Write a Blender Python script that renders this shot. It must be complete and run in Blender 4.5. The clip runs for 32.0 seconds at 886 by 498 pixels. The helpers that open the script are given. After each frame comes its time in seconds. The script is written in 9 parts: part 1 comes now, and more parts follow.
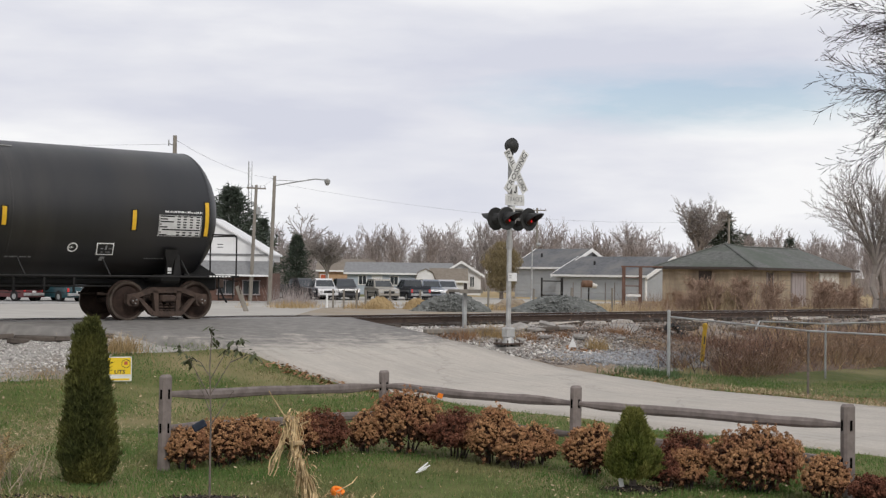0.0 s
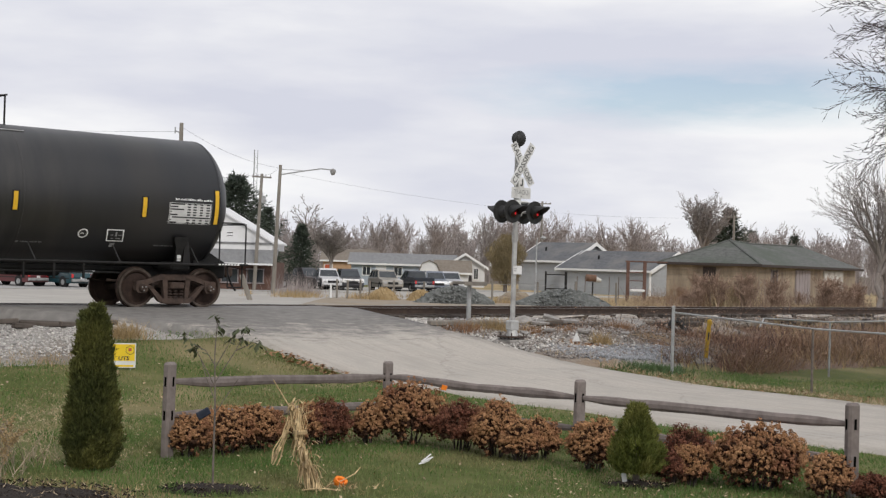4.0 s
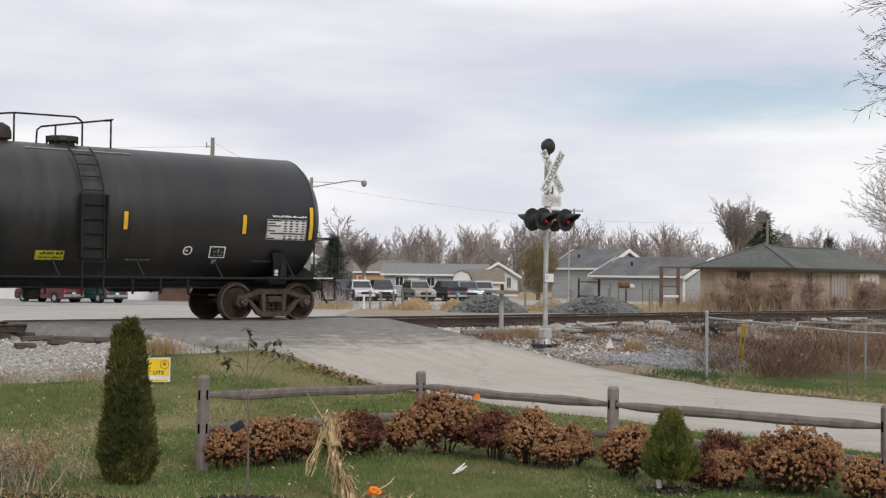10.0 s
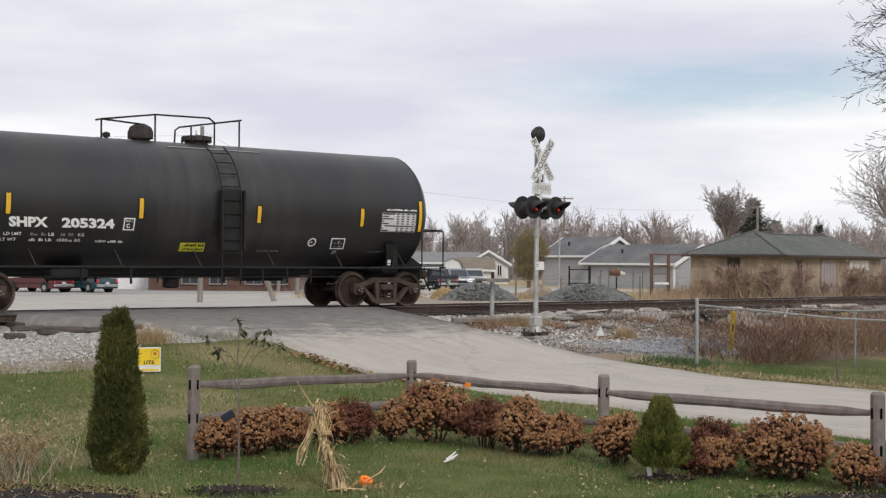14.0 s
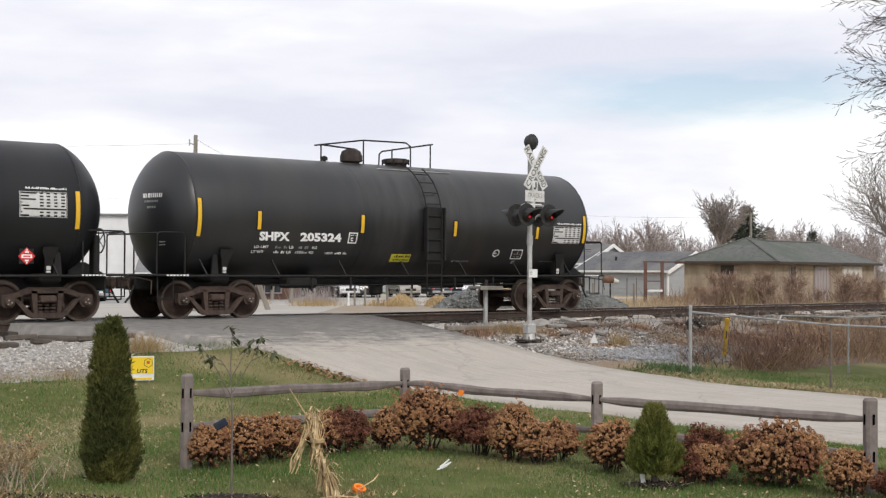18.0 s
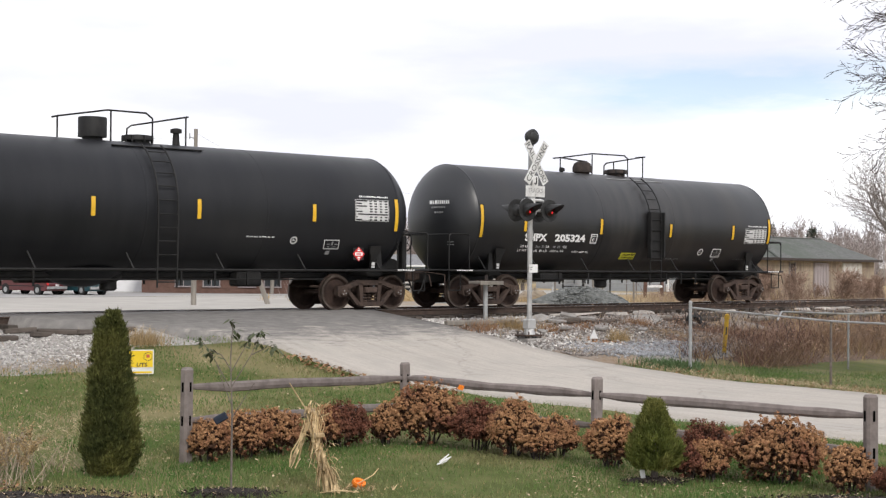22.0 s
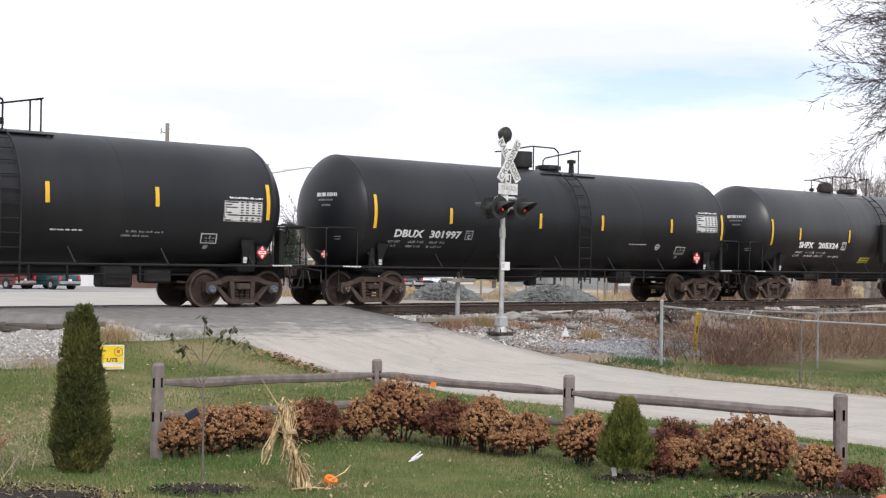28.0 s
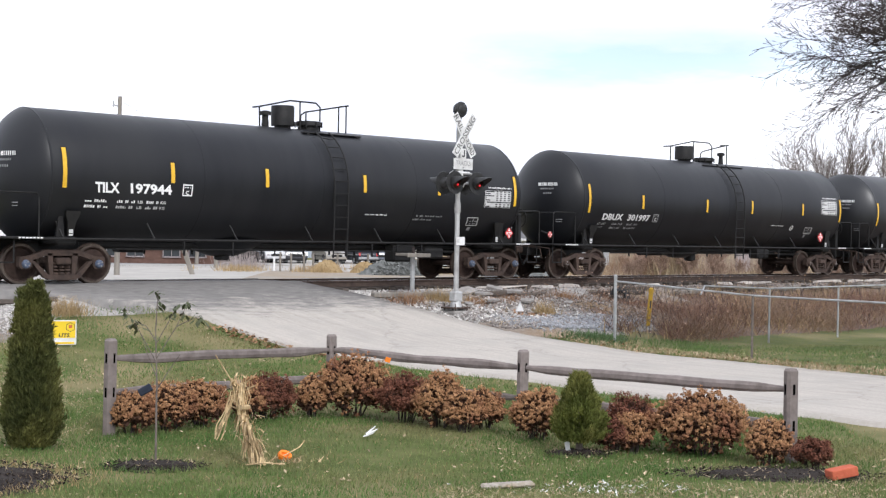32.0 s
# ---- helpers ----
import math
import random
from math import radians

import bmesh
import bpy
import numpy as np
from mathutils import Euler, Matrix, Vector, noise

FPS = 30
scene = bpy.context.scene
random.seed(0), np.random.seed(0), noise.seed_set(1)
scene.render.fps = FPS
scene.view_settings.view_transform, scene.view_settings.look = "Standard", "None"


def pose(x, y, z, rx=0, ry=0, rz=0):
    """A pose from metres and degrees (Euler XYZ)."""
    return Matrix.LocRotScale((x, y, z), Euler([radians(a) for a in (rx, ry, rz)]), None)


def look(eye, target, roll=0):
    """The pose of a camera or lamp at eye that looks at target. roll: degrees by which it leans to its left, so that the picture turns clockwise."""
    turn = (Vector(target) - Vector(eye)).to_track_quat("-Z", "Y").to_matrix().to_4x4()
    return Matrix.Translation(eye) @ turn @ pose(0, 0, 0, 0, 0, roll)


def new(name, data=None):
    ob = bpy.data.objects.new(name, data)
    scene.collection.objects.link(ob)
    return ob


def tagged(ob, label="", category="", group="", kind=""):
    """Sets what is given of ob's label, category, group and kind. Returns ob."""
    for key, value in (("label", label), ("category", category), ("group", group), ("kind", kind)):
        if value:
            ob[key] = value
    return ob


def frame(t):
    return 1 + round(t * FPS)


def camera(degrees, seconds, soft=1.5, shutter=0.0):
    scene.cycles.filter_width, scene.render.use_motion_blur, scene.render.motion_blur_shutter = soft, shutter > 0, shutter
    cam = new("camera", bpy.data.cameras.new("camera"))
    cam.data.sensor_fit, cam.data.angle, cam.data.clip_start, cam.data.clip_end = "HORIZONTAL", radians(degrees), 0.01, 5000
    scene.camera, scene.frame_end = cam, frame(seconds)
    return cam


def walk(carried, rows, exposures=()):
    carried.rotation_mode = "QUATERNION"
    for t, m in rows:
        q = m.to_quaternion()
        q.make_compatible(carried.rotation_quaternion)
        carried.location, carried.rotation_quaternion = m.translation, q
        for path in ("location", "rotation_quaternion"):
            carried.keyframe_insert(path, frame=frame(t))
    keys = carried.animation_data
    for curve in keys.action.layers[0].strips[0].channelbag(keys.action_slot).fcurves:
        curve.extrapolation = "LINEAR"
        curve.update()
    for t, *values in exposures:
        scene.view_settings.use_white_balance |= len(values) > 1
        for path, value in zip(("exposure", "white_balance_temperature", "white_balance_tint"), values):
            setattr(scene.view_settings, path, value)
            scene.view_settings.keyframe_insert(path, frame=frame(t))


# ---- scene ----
cam = camera(36.41, 32.0, soft=1.3)
PATH = [
    (0, pose(-0.005, -0.016, 2.499, 90.988, -0.768, -0.889)),
    (0.5, pose(-0.025, 0.004, 2.503, 90.645, -1.312, -1.340)),
    (1, pose(-0.027, 0.011, 2.500, 90.576, -1.488, -1.574)),
    (1.5, pose(-0.045, 0.003, 2.503, 90.731, -2.041, -1.280)),
    (2, pose(-0.062, 0.004, 2.501, 90.724, -2.374, -0.963)),
    (2.5, pose(-0.052, -0.003, 2.502, 90.855, -2.108, -1.083)),
    (4.5, pose(-0.033, 0.003, 2.499, 90.506, -1.451, -0.460)),
    (5, pose(-0.029, -0.010, 2.500, 90.415, -1.389, 0.103)),
    (5.5, pose(-0.024, 0.001, 2.500, 90.447, -1.258, 0.135)),
    (6, pose(-0.019, -0.005, 2.503, 90.463, -1.112, -0.033)),
    (6.5, pose(-0.013, -0.001, 2.501, 90.546, -1.061, 0.230)),
    (7, pose(-0.013, -0.013, 2.498, 90.677, -0.938, 0.822)),
    (7.5, pose(-0.010, -0.007, 2.504, 90.744, -0.816, 0.833)),
    (8, pose(-0.003, -0.021, 2.499, 90.877, -0.738, 0.830)),
    (8.5, pose(0.002, -0.017, 2.499, 90.916, -0.754, 1.010)),
    (9, pose(-0.002, -0.007, 2.498, 90.911, -0.715, 1.042)),
    (9.5, pose(-0.004, -0.019, 2.493, 90.945, -0.640, 1.088)),
    (10, pose(-0.002, -0.023, 2.496, 91.015, -0.665, 0.674)),
    (10.5, pose(0.008, -0.025, 2.495, 91.050, -0.465, 0.331)),
    (11, pose(0.005, -0.016, 2.491, 90.895, -0.533, 0.288)),
    (11.5, pose(-0.012, -0.018, 2.498, 90.835, -0.863, 0.442)),
    (12, pose(-0.003, -0.011, 2.502, 90.688, -0.713, 0.351)),
    (12.5, pose(0.009, -0.013, 2.501, 90.578, -0.365, 0.285)),
    (13, pose(0.011, -0.002, 2.495, 90.552, -0.369, 0.258)),
    (13.5, pose(0.009, -0.007, 2.499, 90.520, -0.401, 0.293)),
    (14, pose(0.004, -0.010, 2.505, 90.508, -0.444, 0.278)),
    (14.5, pose(0.007, -0.013, 2.496, 90.585, -0.393, 0.253)),
    (16.5, pose(0.008, -0.014, 2.501, 90.711, -0.352, -0.130)),
    (17, pose(0.012, -0.019, 2.502, 90.784, -0.363, -0.065)),
    (17.5, pose(0.012, -0.016, 2.496, 90.849, -0.295, -0.019)),
    (18, pose(0.019, -0.024, 2.501, 90.847, -0.265, 0.026)),
    (18.5, pose(0.010, -0.016, 2.499, 90.827, -0.346, 0.014)),
    (19, pose(0.008, -0.011, 2.499, 90.716, -0.327, 0.017)),
    (19.5, pose(0.008, -0.010, 2.499, 90.640, -0.456, 0.032)),
    (20, pose(0.007, -0.003, 2.496, 90.676, -0.484, 0.040)),
    (20.5, pose(0.006, -0.008, 2.495, 90.768, -0.488, 0.072)),
    (21, pose(0.004, -0.009, 2.505, 90.726, -0.455, 0.081)),
    (21.5, pose(0.004, -0.010, 2.497, 90.696, -0.455, 0.035)),
    (22, pose(0.009, -0.003, 2.498, 90.632, -0.492, 0.014)),
    (22.5, pose(0.003, -0.015, 2.493, 90.705, -0.564, 0.010)),
    (23, pose(0.011, -0.017, 2.500, 90.853, -0.460, 0.126)),
    (23.5, pose(0.011, -0.016, 2.497, 90.800, -0.551, 0.169)),
    (24, pose(0.011, -0.014, 2.500, 90.703, -0.462, 0.161)),
    (24.5, pose(0.010, -0.011, 2.497, 90.618, -0.553, 0.131)),
    (25, pose(0.011, -0.023, 2.496, 90.633, -0.628, 0.063)),
    (25.5, pose(0.009, -0.012, 2.493, 90.707, -0.567, 0.022)),
    (27.5, pose(-0.007, 0.006, 2.493, 90.560, -0.727, -1.153)),
    (28, pose(-0.016, 0.005, 2.499, 90.519, -0.908, -1.207)),
    (28.5, pose(-0.013, 0.007, 2.496, 90.517, -0.833, -1.272)),
    (29, pose(-0.008, 0.012, 2.502, 90.448, -0.733, -1.300)),
    (29.5, pose(-0.017, 0.012, 2.493, 90.458, -0.663, -1.342)),
    (30, pose(-0.008, 0.015, 2.502, 90.303, -0.738, -1.373)),
    (30.5, pose(-0.006, 0.018, 2.498, 90.030, -0.457, -1.489)),
    (31, pose(0.007, 0.022, 2.496, 89.886, -0.291, -1.556)),
    (31.5, pose(-0.009, 0.025, 2.504, 90.042, -0.821, -2.212)),
    (32, pose(-0.010, 0.014, 2.507, 89.473, -0.997, -3.112)),
]
# metres that the train has rolled along the track, second by second
ROLLED = [14.60, 14.62, 14.64, 14.66, 14.71, 14.79, 14.93, 15.15, 15.47, 15.91, 16.48, 17.18, 18.03, 19.03, 20.19, 21.52, 23.03, 24.70, 26.52, 28.51, 30.66, 32.91, 35.22, 37.60, 40.04, 42.44, 44.83, 47.26, 49.72, 52.20, 54.73, 57.29, 59.87]

EXPOSURES = [(0, 0.0, 6450, 10), (14, 0.06, 6450, 10), (17, 0.22, 6500, 10), (19, 0.29, 6500, 10), (20, 0.37, 6500, 10), (22, 0.43, 6430, 11), (28, 0.51, 6250, 11.5), (30, 0.55, 6120, 11.5), (32, 0.66, 6050, 11.5)]
walk(cam, PATH, EXPOSURES)

# ---- world and light ----
world = bpy.data.worlds.new("overcast_sky")
scene.world = world
world.use_nodes = True
wt = world.node_tree
wt.nodes.clear()


def wn(kind, **kw):
    n = wt.nodes.new(kind)
    for k, v in kw.items():
        if k in n.inputs:
            n.inputs[k].default_value = v
    return n


def ramp(tree, stops, interp="LINEAR"):
    n = tree.nodes.new("ShaderNodeValToRGB")
    n.color_ramp.interpolation = interp
    while len(n.color_ramp.elements) < len(stops):
        n.color_ramp.elements.new(0.5)
    for e, (p, c) in zip(n.color_ramp.elements, stops):
        e.position = p
        e.color = (*c, 1) if len(c) == 3 else c
    return n


SUN_ELEV, SUN_ROT = radians(38), radians(200)
sky = wt.nodes.new("ShaderNodeTexSky")
sky.sky_type, sky.sun_disc = "NISHITA", False
sky.sun_elevation, sky.sun_rotation = SUN_ELEV, SUN_ROT
sky.air_density, sky.dust_density = 1.0, 1.2
tc = wt.nodes.new("ShaderNodeTexCoord")
mp = wt.nodes.new("ShaderNodeMapping")
mp.inputs["Scale"].default_value = (3.0, 3.0, 13.0)
mp.inputs["Location"].default_value = (2.3, 0.4, 1.1)
wt.links.new(tc.outputs["Generated"], mp.inputs["Vector"])
n1 = wn("ShaderNodeTexNoise", Scale=1.0, Detail=6.0, Roughness=0.5)
wt.links.new(mp.outputs["Vector"], n1.inputs["Vector"])
cl = ramp(wt, [(0.36, (0.67, 0.685, 0.77)), (0.48, (0.785, 0.79, 0.84)), (0.60, (0.945, 0.942, 0.945))])
wt.links.new(n1.outputs["Fac"], cl.inputs["Fac"])
# a thinner place in the cloud, through which some blue shows
mp2 = wt.nodes.new("ShaderNodeMapping")
mp2.vector_type = "TEXTURE"
mp2.inputs["Location"].default_value = (0.2, 0.95, 0.128)
mp2.inputs["Scale"].default_value = (0.25, 0.5, 0.036)
wt.links.new(tc.outputs["Generated"], mp2.inputs["Vector"])
gr = wt.nodes.new("ShaderNodeTexGradient")
gr.gradient_type = "SPHERICAL"
wt.links.new(mp2.outputs["Vector"], gr.inputs["Vector"])
thin = wt.nodes.new("ShaderNodeMath")
thin.operation = "MULTIPLY_ADD"
n2 = wn("ShaderNodeTexNoise", Scale=3.2, Detail=6.0, Roughness=0.6)
wt.links.new(mp.outputs["Vector"], n2.inputs["Vector"])
wt.links.new(gr.outputs["Fac"], thin.inputs[0])
wt.links.new(n2.outputs["Fac"], thin.inputs[1])
thin.inputs[2].default_value = 0.0
tr_ = ramp(wt, [(0.10, (0, 0, 0)), (0.38, (0.68, 0.68, 0.70))])
wt.links.new(thin.outputs[0], tr_.inputs["Fac"])
skym = wt.nodes.new("ShaderNodeVectorMath")
skym.operation = "SCALE"
skym.inputs[3].default_value = 0.11
wt.links.new(sky.outputs["Color"], skym.inputs[0])
mixs = wt.nodes.new("ShaderNodeMix")
mixs.data_type = "RGBA"
wt.links.new(tr_.outputs["Color"], mixs.inputs[0])
wt.links.new(cl.outputs["Color"], mixs.inputs[6])
wt.links.new(skym.outputs[0], mixs.inputs[7])
bg = wt.nodes.new("ShaderNodeBackground")
bg.inputs["Strength"].default_value = 1.0
wout = wt.nodes.new("ShaderNodeOutputWorld")
wt.links.new(mixs.outputs[2], bg.inputs["Color"])
wt.links.new(bg.outputs[0], wout.inputs["Surface"])

sun = new("sun", bpy.data.lights.new("sun", "SUN"))
sun.data.energy, sun.data.angle, sun.data.color = 1.5, radians(14), (1.0, 0.95, 0.88)
SUN_AZ = radians(160)  # behind and right of the camera
_sd = Vector((math.sin(SUN_AZ) * math.cos(SUN_ELEV), math.cos(SUN_AZ) * math.cos(SUN_ELEV), math.sin(SUN_ELEV)))
sun.matrix_world = look(_sd * 100, (0, 0, 0))
sky.sun_rotation = SUN_AZ

# ---- the plan: s runs along the track, n away from the camera across it ----
AL = 0.8834
DR, NM = Vector((math.sin(AL), math.cos(AL), 0)), Vector((-math.cos(AL), math.sin(AL), 0))
RAIL_Z, RAIL_N, GAUGE = 1.281, 28.578, 1.505
TRACK_N = RAIL_N + GAUGE / 2
TURN = 90 - math.degrees(AL)  # heading of the track, degrees from x


def W(s, n, z=0.0):
    return DR * s + NM * n + Vector((0, 0, z))


PROF_N = [-1e4, 19.5, 22.4, 24.5, 26, 27.3, 28, 31, 32, 36, 40, 1e4]
PROF_Z = [0, 0, .22, .5, .75, 1.0, 1.06, 1.06, 1.0, .4, 0, 0]


def zt(n):
    return float(np.interp(n, PROF_N, PROF_Z))


def sn(x, y):
    return x * DR.x + y * DR.y, x * NM.x + y * NM.y


def ground_z(x, y):
    return zt(sn(x, y)[1])


# ---- mesh builder ----
class Mesh:
    """Vertices and faces gathered by simple solids."""

    def __init__(self):
        self.v, self.f = [], []

    def add(self, verts, faces, m=None):
        b = len(self.v)
        self.v += [tuple(m @ Vector(p)) for p in verts] if m else [tuple(p) for p in verts]
        self.f += [tuple(i + b for i in f) for f in faces]
        return self

    def box(self, c, size, m=None, bevel=0.0):
        hx, hy, hz = (a / 2 for a in size)
        b = min(bevel, hx * 0.9, hy * 0.9, hz * 0.9)
        if b <= 0:
            vs = [(c[0] + x * hx, c[1] + y * hy, c[2] + z * hz) for x in (-1, 1) for y in (-1, 1) for z in (-1, 1)]
            fs = [(0, 1, 3, 2), (4, 6, 7, 5), (0, 4, 5, 1), (2, 3, 7, 6), (0, 2, 6, 4), (1, 5, 7, 3)]
            return self.add(vs, fs, m)
        vs, ix = [], {}
        for x in (-1, 1):
            for y in (-1, 1):
                for z in (-1, 1):
                    for k in range(3):
                        d = [hx - b, hy - b, hz - b]
                        d[k] = (hx, hy, hz)[k]
                        ix[x, y, z, k] = len(vs)
                        vs.append((c[0] + x * d[0], c[1] + y * d[1], c[2] + z * d[2]))
        fs = []
        for k in range(3):
            a1, a2 = (k + 1) % 3, (k + 2) % 3
            for sg in (-1, 1):
                q = []
                for u, w in ((-1, -1), (1, -1), (1, 1), (-1, 1)):
                    t = [0, 0, 0]
                    t[k], t[a1], t[a2] = sg, u, w
                    q.append(ix[(*t, k)])
                fs.append(tuple(q if sg > 0 else q[::-1]))
            for u in (-1, 1):
                for w in (-1, 1):
                    t0, t1 = [0, 0, 0], [0, 0, 0]
                    t0[k], t1[k] = -1, 1
                    t0[a1] = t1[a1] = u
                    t0[a2] = t1[a2] = w
                    q = [ix[(*t0, a1)], ix[(*t1, a1)], ix[(*t1, a2)], ix[(*t0, a2)]]
                    fs.append(tuple(q if u * w < 0 else q[::-1]))
        for x in (-1, 1):
            for y in (-1, 1):
                for z in (-1, 1):
                    q = [ix[x, y, z, k] for k in range(3)]
                    fs.append(tuple(q if x * y * z > 0 else q[::-1]))
        return self.add(vs, fs, m)

    def rod(self, p0, p1, r0, r1=None, seg=8, caps=True):
        p0, p1 = Vector(p0), Vector(p1)
        r1 = r0 if r1 is None else r1
        d = (p1 - p0)
        if d.length < 1e-6:
            return self
        d.normalize()
        u = d.orthogonal().normalized()
        w = d.cross(u)
        b = len(self.v)
        for p, r in ((p0, r0), (p1, r1)):
            for i in range(seg):
                a = 2 * math.pi * i / seg
                self.v.append(tuple(p + (u * math.cos(a) + w * math.sin(a)) * r))
        for i in range(seg):
            j = (i + 1) % seg
            self.f.append((b + i, b + j, b + seg + j, b + seg + i))
        if caps:
            self.f.append(tuple(b + i for i in reversed(range(seg))))
            self.f.append(tuple(b + seg + i for i in range(seg)))
        return self

    def path(self, pts, r, seg=6):
        for a, b in zip(pts, pts[1:]):
            self.rod(a, b, r, r, seg)
        return self

    def lathe(self, profile, seg=24, axis="z", m=None, caps=None):
        """profile: (radius, height) pairs; turned round the axis."""
        b = len(self.v)
        vs = []
        for r, h in profile:
            for i in range(seg):
                a = 2 * math.pi * i / seg
                x, y = r * math.cos(a), r * math.sin(a)
                p = {"z": (x, y, h), "x": (h, x, y), "y": (y, h, x)}[axis]
                vs.append(tuple(m @ Vector(p)) if m else p)
        self.v += vs
        for k in range(len(profile) - 1):
            for i in range(seg):
                j = (i + 1) % seg
                self.f.append((b + k * seg + i, b + k * seg + j, b + (k + 1) * seg + j, b + (k + 1) * seg + i))
        if caps is None:
            caps = profile[0] != profile[-1]
        if caps:
            self.f.append(tuple(b + i for i in reversed(range(seg))))
            e = b + (len(profile) - 1) * seg
            self.f.append(tuple(e + i for i in range(seg)))
        return self

    def prism(self, poly, depth, m=None):
        """A polygon in x, z, from y = -depth / 2 to depth / 2."""
        k = len(poly)
        vs = [(x, -depth / 2, z) for x, z in poly] + [(x, depth / 2, z) for x, z in poly]
        fs = [tuple(range(k)), tuple(reversed(range(k, 2 * k)))]
        fs += [((i + 1) % k, i, k + i, k + (i + 1) % k) for i in range(k)]
        return self.add(vs, fs, m)

    def data(self, name, smooth=False):
        me = bpy.data.meshes.new(name)
        me.from_pydata(self.v, [], self.f)
        me.update()
        bm = bmesh.new()
        bm.from_mesh(me)
        if len(bm.faces) < 20000:
            bmesh.ops.recalc_face_normals(bm, faces=bm.faces)
        bm.to_mesh(me)
        bm.free()
        if smooth:
            me.shade_smooth()
            me.set_sharp_from_angle(angle=radians(35))
        return me


def part(name, mesh, material, parent, label="", smooth=False, m=None):
    me = mesh.data(name, smooth) if isinstance(mesh, Mesh) else mesh
    if material is not None and not me.materials:
        me.materials.append(material)
    ob = new(name, me)
    ob.parent = parent
    if m is not None:
        ob.matrix_basis = m
    if label:
        ob["label"] = label
    return ob


def thing(name, m, label, category, group="", kind=""):
    ob = new(name)
    ob.empty_display_size = 0.2
    ob.matrix_basis = m
    return tagged(ob, label, category, group, kind)


def solo(name, mesh, material, label, category, m=None, group="", kind="", smooth=False):
    ob = part(name, mesh, material, None, "", smooth, m)
    return tagged(ob, label, category, group, kind)


def quick(name, verts, faces, material):
    """A large mesh from number arrays: verts k x 3, faces m x 3 or m x 4."""
    verts, faces = np.asarray(verts, np.float32), np.asarray(faces, np.int32)
    me = bpy.data.meshes.new(name)
    me.vertices.add(len(verts))
    me.vertices.foreach_set("co", verts.ravel())
    k = faces.shape[1]
    me.loops.add(faces.size)
    me.loops.foreach_set("vertex_index", faces.ravel())
    me.polygons.add(len(faces))
    me.polygons.foreach_set("loop_start", np.arange(0, faces.size, k, dtype=np.int32))
    me.update(calc_edges=True)
    me.validate()
    me.materials.append(material)
    return me


